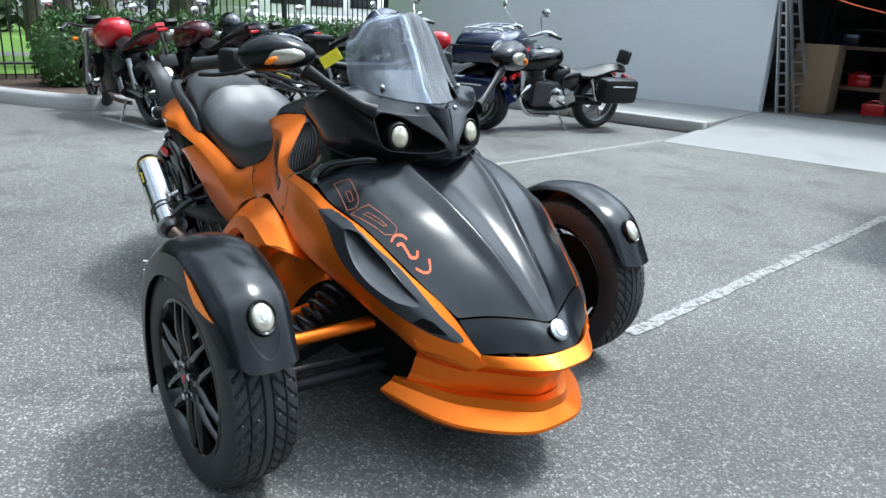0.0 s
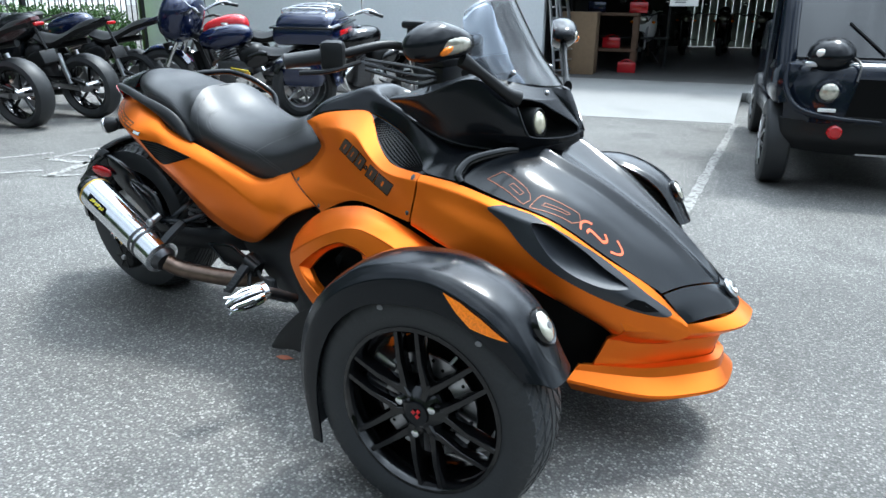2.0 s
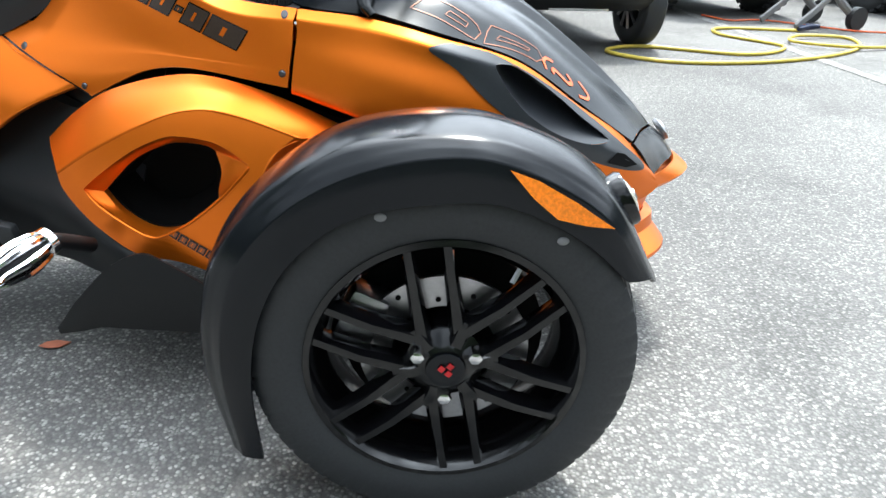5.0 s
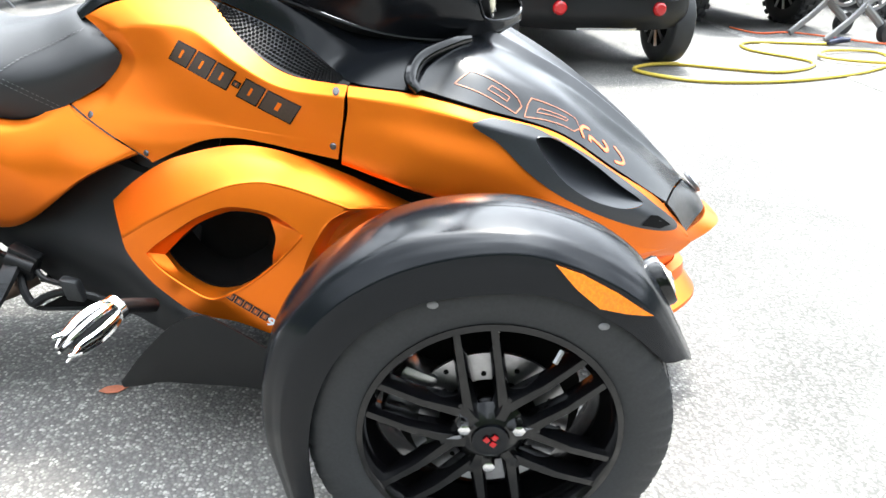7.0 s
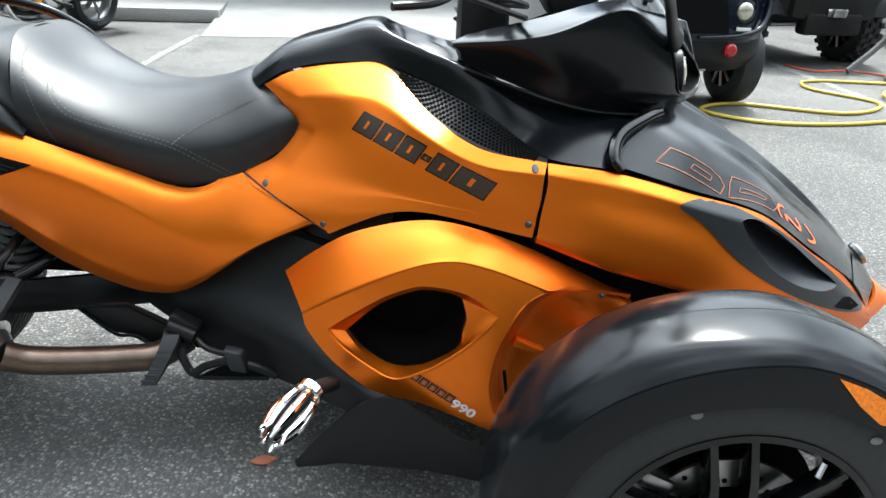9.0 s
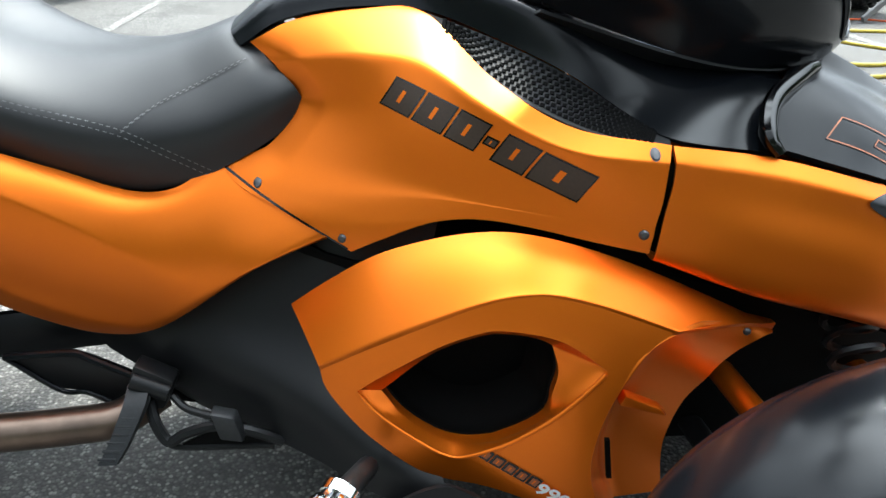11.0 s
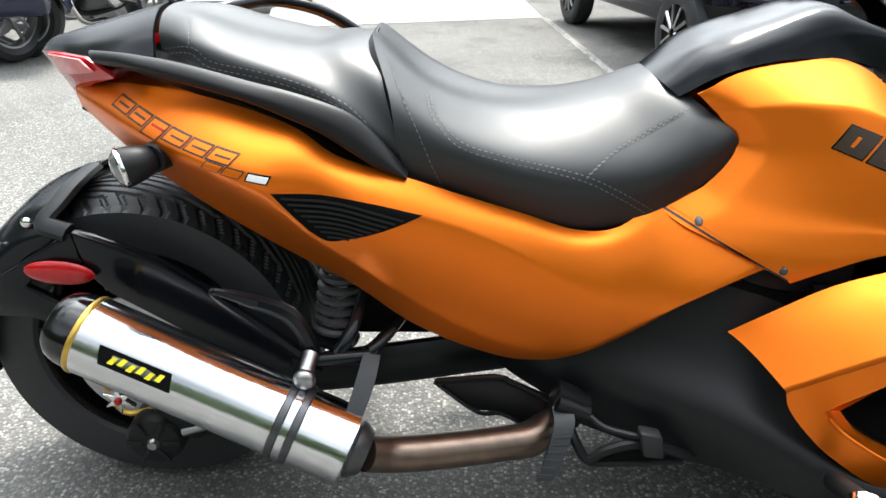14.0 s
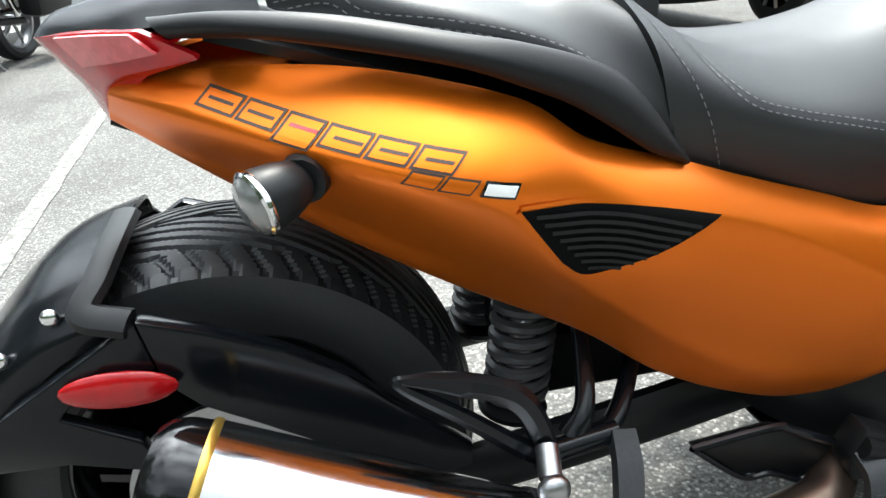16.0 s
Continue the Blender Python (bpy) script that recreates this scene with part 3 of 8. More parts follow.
def ridge(q, line, high):
    """How far a face stands out beside a fold that runs along a line; nothing at its upper and lower rims."""
    c = np.interp(q[0], *line.T)
    a, b = np.interp(q[0], top_x, top_z), np.interp(q[0], low_x, low_z)
    f = (a - q[2]) / max(a - c, 0.01) if q[2] > c else (q[2] - b) / max(c - b, 0.01)
    near = min(1.0, abs(c - b) / 0.09, abs(a - c) / 0.03, max(0.0, (q[0] - line[0][0]) / 0.06), max(0.0, (line[-1][0] - q[0]) / 0.06))
    return high * max(0.0, min(1.0, f)) * near


for row in rear_grid[:-20]:
    for q in row:
        q[1] -= ridge(q, FOLD, 0.02) + ridge(q, BEND, 0.012)
rear_panel = sheet(relaxed(rear_grid, 2, (1,)), 0.006, toward=CENTRE)
rear_r, rear_l = pair("rear_side_panel", rear_panel, ORANGE, label="satin orange tail side panel")

# lower panel with its opening
top_edge = [(-0.713, -0.26, 0.439), (-0.661, -0.277, 0.485), (-0.601, -0.287, 0.527), (-0.545, -0.291, 0.55), (-0.48, -0.296, 0.567), (-0.42, -0.307, 0.574), (-0.35, -0.321, 0.566), (-0.27, -0.331, 0.543), (-0.175, -0.33, 0.501), (-0.07, -0.311, 0.445)]
crest = [(-0.662, 0.406), (-0.598, 0.449), (-0.518, 0.494), (-0.455, 0.523), (-0.411, 0.534), (-0.38, 0.535), (-0.329, 0.526), (-0.277, 0.511), (-0.243, 0.5)]
arch_edge = [(-0.243, 0.5), (-0.27, 0.479), (-0.304, 0.425), (-0.323, 0.365), (-0.324, 0.306), (-0.296, 0.225)]
low_edge = [(-0.296, 0.225), (-0.437, 0.271), (-0.526, 0.277), (-0.592, 0.314), (-0.627, 0.345), (-0.655, 0.38), (-0.662, 0.406)]
rim_arcs = ([(-0.614, 0.386), (-0.584, 0.413), (-0.518, 0.462), (-0.467, 0.487), (-0.436, 0.493), (-0.385, 0.489), (-0.352, 0.476), (-0.321, 0.456)],
            [(-0.321, 0.456), (-0.32, 0.45), (-0.354, 0.412), (-0.384, 0.383), (-0.428, 0.347)],
            [(-0.428, 0.347), (-0.48, 0.318), (-0.507, 0.317), (-0.556, 0.34), (-0.591, 0.362), (-0.614, 0.386)])
hole_arcs = ([(-0.585, 0.378), (-0.523, 0.44), (-0.465, 0.471), (-0.432, 0.477), (-0.397, 0.475), (-0.379, 0.468)],
             [(-0.379, 0.468), (-0.37, 0.436), (-0.376, 0.405), (-0.38, 0.378), (-0.405, 0.354), (-0.444, 0.329)],
             [(-0.444, 0.329), (-0.478, 0.32), (-0.513, 0.323), (-0.556, 0.346), (-0.585, 0.378)])


def low_y(x, z):
    """The outward bow of the lower panel's side face."""
    return -0.38695 + 0.12302 * x - 0.37475 * z + 0.44688 * x * x + 0.244 * x * z + 0.78605 * z * z


def low_ring(arcs, dy=0.0):
    p = np.concatenate([along(a, n + 1)[:-1] for a, n in zip(arcs, (56, 36, 44))])
    return np.stack([p[:, 0], low_y(p[:, 0], p[:, 1]) + dy, p[:, 1]], 1)


def ring_step(a, b, f, dy=0.0):
    return [tuple(np.array(p) * (1 - f) + np.array(q) * f + (0, dy, 0)) for p, q in zip(a, b)]


border, rim_ring, hole_ring = low_ring((crest, arch_edge, low_edge)), low_ring(rim_arcs), low_ring(hole_arcs, 0.02)
side_face = [border * (1 - f) + rim_ring * f for f in (0, 0.03, 0.1, 0.25, 0.4, 0.55, 0.7, 0.85, 0.95, 0.985, 1.0)]
for g in side_face:
    g[:, 1] = low_y(g[:, 0], g[:, 2])
side_face += [rim_ring * (1 - f) + hole_ring * f + (0, 0.003, 0) for f in (0.1, 0.5, 0.9, 1.0)] + [hole_ring + (0, 0.02, 0)]
upper = np.array([along(top_edge, 57), np.concatenate([side_face[0][:57]])])
roll = []
for f in np.linspace(0, 1, 16):
    g = upper[0] * (1 - f) + upper[1] * f
    g[:, 1:] += np.array((-0.45, 0.9)) * (0.012 * math.sin(math.pi * f ** 0.8)) * np.linspace(0.5, 1, 57)[:, None]
    roll.append(g)
roll = relaxed(np.array(roll), 14)
low_panel = joined(sheet(np.array(side_face), 0.005, closed=True, toward=(-0.45, 0.3, 0.45)), sheet(np.array(roll), 0.005, toward=(-0.45, 0.0, 0.3)))
hole_in = [tuple(q) for q in hole_ring[::4]]
low_r, low_l = pair("lower_side_panel", low_panel, ORANGE, label="satin orange lower panel with an air opening")
lip_line = [tuple(q) for q in rim_ring[58:]]
low_lip = tube([(x, y - 0.0005, z) for x, y, z in lip_line[::4]], 0.0028, 8, 60)
part("opening_lip", low_lip, ORANGE, low_r)
part("opening_lip", mirrored(low_lip), ORANGE, low_l)
# duct depth: its darkness is painted with the near-black material
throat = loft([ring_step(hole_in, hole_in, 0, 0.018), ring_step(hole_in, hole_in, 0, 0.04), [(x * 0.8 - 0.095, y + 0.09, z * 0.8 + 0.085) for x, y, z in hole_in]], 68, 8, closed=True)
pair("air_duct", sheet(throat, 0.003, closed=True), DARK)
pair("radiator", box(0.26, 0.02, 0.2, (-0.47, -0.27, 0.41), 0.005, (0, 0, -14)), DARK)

# inner wheel-arch shield beside the lower panel
edge_rail = [(-0.07, -0.311, 0.445), (-0.155, -0.36, 0.478), (-0.213, -0.395, 0.497)] + [(x, low_y(x, z), z) for x, z in arch_edge[1:]]
inner_rail = [(-0.063, -0.3, 0.429), (-0.109, -0.31, 0.405), (-0.135, -0.318, 0.385), (-0.15, -0.325, 0.37), (-0.181, -0.335, 0.336), (-0.202, -0.35, 0.28), (-0.198, -0.36, 0.218), (-0.19, -0.36, 0.2)]
shield_rails = [edge_rail, ring_step(edge_rail, inner_rail, 0.08, 0.012), ring_step(edge_rail, inner_rail, 0.16, 0.03), ring_step(edge_rail, inner_rail, 0.24, 0.034), inner_rail]
pair("arch_shield", sheet(loft(shield_rails, 50, 25, smooth=False), 0.004), ORANGE)
pair("arch_ledge", prism([(-0.287, 0.378), (-0.28, 0.393), (-0.232, 0.372), (-0.222, 0.36)], 0.018, Matrix.Translation((0, -0.385, 0)) @ pose(0, 0, 0, 90), 0.003), ORANGE)
pair("arch_slot", prism([(-0.3, 0.33), (-0.294, 0.33), (-0.283, 0.265), (-0.29, 0.265)], 0.006, Matrix.Translation((0, -0.4, 0)) @ pose(0, 0, 0, 90)), DARK)

# nose: brow, face and lip
brow = both_sides([
    [(0.3, -0.29, 0.4), (0.39, -0.238, 0.387), (0.45, -0.193, 0.376), (0.53, -0.08, 0.374), (0.542, 0, 0.376)],
    [(0.32, -0.286, 0.366), (0.41, -0.226, 0.356), (0.48, -0.17, 0.35), (0.566, -0.078, 0.352), (0.576, 0, 0.353)],
    [(0.318, -0.282, 0.358), (0.408, -0.222, 0.348), (0.478, -0.165, 0.342), (0.564, -0.074, 0.344), (0.573, 0, 0.345)],
    [(0.27, -0.25, 0.315), (0.36, -0.19, 0.302), (0.42, -0.13, 0.298), (0.505, -0.05, 0.298), (0.512, 0, 0.298)],
    [(0.25, -0.25, 0.26), (0.35, -0.185, 0.245), (0.41, -0.125, 0.24), (0.49, -0.045, 0.236), (0.496, 0, 0.236)],
    [(0.24, -0.255, 0.235), (0.35, -0.19, 0.21), (0.41, -0.13, 0.207), (0.49, -0.048, 0.205), (0.497, 0, 0.205)],
])
brow_sheet = sheet(rounded(loft(brow, 81, 41, smooth=False), 14), 0.008, toward=(0.2, 0, 0.4))
part("nose_cowl", brow_sheet, ORANGE, spyder, "orange nose cowl", angle=22)
lip = both_sides([
    [(0.22, -0.255, 0.238), (0.34, -0.19, 0.236), (0.415, -0.125, 0.236), (0.493, -0.046, 0.238), (0.5, 0, 0.238)],
    [(0.21, -0.272, 0.24), (0.352, -0.208, 0.235), (0.43, -0.142, 0.233), (0.512, -0.056, 0.233), (0.52, 0, 0.233)],
    [(0.2, -0.276, 0.222), (0.354, -0.214, 0.212), (0.434, -0.148, 0.209), (0.516, -0.06, 0.208), (0.524, 0, 0.208)],
    [(0.19, -0.3, 0.202), (0.37, -0.244, 0.18), (0.462, -0.18, 0.177), (0.54, -0.09, 0.177), (0.55, 0, 0.177)],
    [(0.19, -0.3, 0.194), (0.37, -0.245, 0.172), (0.463, -0.181, 0.169), (0.541, -0.091, 0.169), (0.551, 0, 0.169)],
    [(0.195, -0.27, 0.16), (0.35, -0.225, 0.145), (0.44, -0.155, 0.145), (0.515, -0.065, 0.147), (0.525, 0, 0.147)],
])
part("chin_spoiler", sheet(rounded(loft(lip, 81, 36, smooth=False), 14), 0.008, toward=(0.1, 0, 0.2)), ORANGE, spyder, "orange chin spoiler", angle=25)

# hood, nose cap and badge
hood = both_sides([list(s) for s in zip(
    [(-0.126, -0.309, 0.69), (-0.01, -0.328, 0.663), (0.13, -0.31, 0.621), (0.253, -0.268, 0.541), (0.33, -0.24, 0.49), (0.384, -0.217, 0.454)],
    [(-0.08, -0.2, 0.752), (0.03, -0.25, 0.706), (0.15, -0.225, 0.655), (0.265, -0.188, 0.575), (0.35, -0.162, 0.512), (0.42, -0.142, 0.455)],
    [(-0.02, -0.14, 0.757), (0.07, -0.152, 0.718), (0.18, -0.128, 0.658), (0.3, -0.094, 0.574), (0.39, -0.072, 0.508), (0.465, -0.055, 0.444)],
    [(0.0, -0.118, 0.772), (0.08, -0.115, 0.734), (0.19, -0.09, 0.674), (0.31, -0.062, 0.59), (0.41, -0.045, 0.506), (0.478, -0.032, 0.438)],
    [(0.0, -0.092, 0.765), (0.08, -0.085, 0.722), (0.19, -0.06, 0.66), (0.31, -0.038, 0.578), (0.41, -0.026, 0.5), (0.482, -0.017, 0.434)],
    [(0.0, 0, 0.752), (0.08, 0, 0.706), (0.19, 0, 0.646), (0.31, 0, 0.57), (0.41, 0, 0.494), (0.484, 0, 0.432)],
)])
hood_sheet = sheet(rounded(creased([list(c) for c in zip(*hood)], [2, 3, 7, 8], 60, [26, 9, 36, 9, 26]).transpose(1, 0, 2), 1), 0.008, toward=(0.1, 0, 0.3))
part("hood", hood_sheet, BLACK, spyder, "satin black luggage hood with two ridges")
cap = both_sides([
    [(0.388, -0.217, 0.45), (0.424, -0.142, 0.451), (0.47, -0.055, 0.44), (0.488, 0, 0.428)],
    [(0.415, -0.21, 0.42), (0.456, -0.13, 0.421), (0.502, -0.055, 0.414), (0.516, 0, 0.41)],
    [(0.446, -0.195, 0.378), (0.488, -0.128, 0.38), (0.53, -0.06, 0.379), (0.543, 0, 0.378)],
])
cap_sheet = sheet(loft(cap, 41, 12), 0.008, toward=(0.2, 0, 0.3))
part("nose_cap", cap_sheet, BLACK, spyder, "satin black nose cap")
BADGE = look((0.516, 0, 0.419), (0.516 - 0.5, 0, 0.419 - 0.42))
badge = part("badge", moved(lathe([(-0.004, 0.026), (0.003, 0.028), (0.006, 0.024)], 32, "z"), BADGE), STEEL, spyder, "round silver badge")
arc = [(0.017 * math.cos(a), 0.017 * math.sin(a)) for a in np.linspace(0.9, 5.6, 14)] + [(0.009 * math.cos(a), 0.009 * math.sin(a)) for a in np.linspace(5.6, 0.9, 14)]
part("badge_ring", prism(arc, 0.004, BADGE @ pose(0, 0, 0.008)), WHITE, badge)

# black inserts in the front panels: scoop with a dark mouth
ins_loop = [(-0.028, -0.4, 0.642), (0.04, -0.4, 0.647), (0.13, -0.4, 0.611), (0.2, -0.4, 0.57), (0.27, -0.4, 0.522), (0.34, -0.4, 0.47), (0.415, -0.4, 0.406), (0.355, -0.4, 0.415), (0.257, -0.4, 0.453), (0.152, -0.4, 0.507), (0.08, -0.4, 0.556), (0.022, -0.4, 0.608)]
ins_in = [(0.088, -0.4, 0.618), (0.125, -0.4, 0.612), (0.165, -0.4, 0.588), (0.21, -0.4, 0.556), (0.26, -0.4, 0.517), (0.305, -0.4, 0.485), (0.315, -0.4, 0.472), (0.27, -0.4, 0.476), (0.205, -0.4, 0.5), (0.15, -0.4, 0.535), (0.114, -0.4, 0.572), (0.094, -0.4, 0.6)]
ins_grid = loft([ins_loop, ring_step(ins_loop, ins_in, 0.06), ring_step(ins_loop, ins_in, 0.5), ins_in], 72, 12, closed=True, smooth=False)
ins_flat = sheet(ins_grid, 0.0, closed=True)
ins = pressed(ins_flat, front_panel, (0, 1, 0), 0.004)


def inside(x, z, loop):
    hit = False
    for (ax, _, az), (bx, _, bz) in zip(loop, loop[1:] + loop[:1]):
        if (az > z) != (bz > z) and x < (bx - ax) * (z - az) / (bz - az) + ax:
            hit = not hit
    return hit


hole = ring_step(ins_loop, ins_in, 0.45)
kept = [q for q in front_panel[1] if not inside(sum(front_panel[0][i][0] for i in q) / len(q), sum(front_panel[0][i][2] for i in q) / len(q), hole)]
front_r, front_l = pair("front_side_panel", (front_panel[0], kept), ORANGE, label="satin orange front side panel")
ins_r, ins_l = pair("air_scoop", ins, SATIN, label="satin black scoop in the orange panel")
mouth = np.array(pressed(sheet(np.array([ins_in, ins_in], float), 0, closed=True), front_panel, (0, 1, 0), 0.004)[0])[:12]
mid_m = mouth.mean(0)
rings = [mouth]
for f, s_ in ((0.99, 0.06), (0.95, 0.25), (0.82, 0.6), (0.6, 0.88), (0.3, 1.0), (0.04, 1.02)):
    rings.append(mid_m + (mouth - mid_m) * f + np.array((-0.03, 0.05, 0.032)) * s_)
dish_r = sheet(loft([[tuple(q) for q in r] for r in rings], 60, 20, closed=True), 0, closed=True)
pair("scoop_mouth", dish_r, SATIN)
slot = pressed(prism([(0.315, 0.436), (0.36, 0.42), (0.39, 0.418), (0.355, 0.445), (0.335, 0.452)], 0.004, Matrix.Translation((0, -0.4, 0)) @ pose(0, 0, 0, 90)), front_panel, (0, 1, 0), 0.0075)
pair("scoop_slot", slot, DARK)

# hood hinge hooks
hook = tube([(-0.122, -0.312, 0.684), (-0.136, -0.303, 0.704), (-0.12, -0.265, 0.733), (-0.06, -0.205, 0.752), (-0.03, -0.175, 0.755)], [0.008, 0.011, 0.01, 0.008, 0.006], 10, flat=1.4)
pair("hood_trim", hook, GLOSS)

# console, tank cover and mesh strips
console = both_sides([list(s) for s in zip(
    [(-0.785, -0.105, 0.752), (-0.72, -0.116, 0.79), (-0.63, -0.107, 0.806), (-0.535, -0.102, 0.802), (-0.434, -0.13, 0.77), (-0.349, -0.18, 0.739), (-0.289, -0.23, 0.708), (-0.242, -0.29, 0.692), (-0.127, -0.312, 0.684)],
    [(-0.8, -0.085, 0.764), (-0.73, -0.1, 0.81), (-0.64, -0.09, 0.838), (-0.555, -0.085, 0.85), (-0.43, -0.12, 0.822), (-0.36, -0.15, 0.797), (-0.26, -0.19, 0.759), (-0.15, -0.225, 0.744), (-0.09, -0.25, 0.72)],
    [(-0.808, -0.045, 0.77), (-0.74, -0.06, 0.822), (-0.65, -0.06, 0.852), (-0.56, -0.06, 0.872), (-0.5, -0.065, 0.835), (-0.4, -0.085, 0.812), (-0.27, -0.12, 0.782), (-0.15, -0.15, 0.768), (-0.08, -0.17, 0.748)],
    [(-0.812, 0, 0.772), (-0.74, 0, 0.825), (-0.65, 0, 0.855), (-0.56, 0, 0.875), (-0.5, 0, 0.81), (-0.4, 0, 0.795), (-0.27, 0, 0.782), (-0.15, 0, 0.77), (-0.06, 0, 0.755)],
)])
part("tank_cover", sheet(loft(console, 45, 64), 0.006, toward=(-0.5, 0, 0.4)), BLACK, spyder, "satin black tank and console cover")
mesh_rails = [
    [(-0.535, -0.104, 0.8), (-0.434, -0.128, 0.768), (-0.349, -0.177, 0.737), (-0.289, -0.226, 0.707), (-0.244, -0.288, 0.69)],
    [(-0.535, -0.112, 0.798), (-0.45, -0.198, 0.736), (-0.385, -0.252, 0.707), (-0.32, -0.286, 0.692), (-0.248, -0.304, 0.688)],
]
mesh_grid = loft(mesh_rails, 40, 10)
mesh_r, mesh_l = pair("mesh_strip", sheet(mesh_grid, 0.004, toward=CENTRE), MESH)
dots = []
for a in range(3, 37):
    for b in range(1, 9):
        p = mesh_grid[b, a] * 0.5 + mesh_grid[b, a - (b % 2)] * 0.5
        dots.append(box(0.0052, 0.003, 0.0042, tuple(p + np.array((0, -0.0015, 0.001))), 0, (-40, 0, -25)))
holes = joined(*dots)
part("mesh_weave", holes, DARK, mesh_r)
part("mesh_weave", mirrored(holes), DARK, mesh_l)

# headlamp cowl and windshield
cowl = both_sides([[p for p in reversed(r)] for r in [
    [(0.085, 0, 0.772), (0.068, -0.05, 0.77), (0.0, -0.13, 0.757), (-0.1, -0.2, 0.757), (-0.22, -0.225, 0.775), (-0.39, -0.155, 0.82)],
    [(0.08, 0, 0.797), (0.064, -0.06, 0.795), (-0.002, -0.165, 0.79), (-0.1, -0.228, 0.8), (-0.22, -0.238, 0.812), (-0.395, -0.175, 0.838)],
    [(0.062, 0, 0.83), (0.044, -0.08, 0.826), (-0.02, -0.182, 0.835), (-0.11, -0.24, 0.855), (-0.24, -0.25, 0.85), (-0.405, -0.188, 0.85)],
    [(0.03, 0, 0.875), (0.012, -0.085, 0.872), (-0.05, -0.192, 0.888), (-0.135, -0.245, 0.926), (-0.265, -0.256, 0.884), (-0.415, -0.192, 0.858)],
    [(0.024, 0, 0.884), (0.004, -0.083, 0.882), (-0.056, -0.184, 0.897), (-0.138, -0.235, 0.936), (-0.268, -0.247, 0.892), (-0.415, -0.185, 0.864)],
    [(0.008, 0, 0.908), (-0.02, -0.075, 0.912), (-0.08, -0.148, 0.926), (-0.145, -0.17, 0.944), (-0.27, -0.185, 0.91), (-0.39, -0.155, 0.874)],
]])
cowl_sheet = sheet(loft(cowl, 141, 60), 0.006, toward=(-0.25, 0, 0.85))
HOL = [(-0.186, 0.868), (-0.163, 0.884), (-0.112, 0.873), (-0.088, 0.856), (-0.03, 0.815), (-0.022, 0.795), (-0.06, 0.783), (-0.12, 0.783), (-0.168, 0.792), (-0.182, 0.825)]


def in_hollow(q):
    c = [sum(cowl_sheet[0][i][k] for i in q) / len(q) for k in range(3)]
    if c[0] < -0.08:
        return False
    y, z, hit = -abs(c[1]), c[2], False
    for (ay, az), (by, bz) in zip(HOL, HOL[1:] + HOL[:1]):
        if (az > z) != (bz > z) and y < (by - ay) * (z - az) / (bz - az) + ay:
            hit = not hit
    return hit


part("headlamp_cowl", (cowl_sheet[0], [q for q in cowl_sheet[1] if not in_hollow(q)]), BLACK, spyder, "satin black headlamp cowl")
under = both_sides([[p for p in reversed(r)] for r in [
    [(0.082, 0, 0.772), (0.064, -0.05, 0.77), (-0.004, -0.128, 0.757), (-0.1, -0.197, 0.757), (-0.22, -0.225, 0.775), (-0.39, -0.155, 0.815)],
    [(0.03, 0, 0.735), (0.01, -0.04, 0.735), (-0.05, -0.1, 0.73), (-0.13, -0.15, 0.735), (-0.25, -0.17, 0.755), (-0.4, -0.11, 0.8)],
]])
part("cowl_underside", sheet(loft(under, 61, 6), 0.004), PLASTIC, spyder)
dash = both_sides([[p for p in reversed(r)] for r in [
    [(0.0, 0, 0.905), (-0.03, -0.075, 0.91), (-0.085, -0.143, 0.923), (-0.148, -0.165, 0.941), (-0.27, -0.18, 0.907), (-0.39, -0.15, 0.871)],
    [(-0.1, 0, 0.9), (-0.11, -0.06, 0.9), (-0.14, -0.11, 0.905), (-0.18, -0.13, 0.9), (-0.26, -0.13, 0.87), (-0.36, -0.1, 0.83)],
]])
part("dashboard", sheet(loft(dash, 41, 6), 0.004), PLASTIC, spyder)
gauge = part("instrument_panel", box(0.09, 0.2, 0.07, (-0.2, 0, 0.935), 0.02, (0, -35, 0)), PLASTIC, spyder)
part("screen", box(0.004, 0.1, 0.045, (-0.247, 0, 0.94), 0.002, (0, -35, 0)), DARK, gauge)
shield = both_sides([
    [(-0.15, -0.19, 0.95), (-0.09, -0.16, 0.93), (-0.02, -0.085, 0.914), (0.012, 0, 0.908)],
    [(-0.175, -0.183, 1.0), (-0.128, -0.15, 0.99), (-0.078, -0.082, 0.985), (-0.052, 0, 0.985)],
    [(-0.2, -0.168, 1.05), (-0.16, -0.134, 1.056), (-0.124, -0.075, 1.062), (-0.104, 0, 1.065)],
    [(-0.218, -0.14, 1.088), (-0.186, -0.114, 1.108), (-0.156, -0.065, 1.122), (-0.14, 0, 1.127)],
    [(-0.222, -0.115, 1.1), (-0.196, -0.095, 1.122), (-0.168, -0.055, 1.138), (-0.15, 0, 1.143)],
])
wind = part("windshield", sheet(loft(shield, 41, 24), 0.003, toward=(-0.4, 0, 1.0)), SHIELD, spyder, "clear curved plastic windshield")
wind.visible_shadow = False
for y in (-0.067, 0.067, -0.135, 0.135):
    p = (0.0, y, 0.893) if abs(y) < 0.1 else (-0.07, y, 0.946)
    part("screw", ball(0.008, 0.007, 0.007, p, seg=10, rings=6), STEEL, spyder)
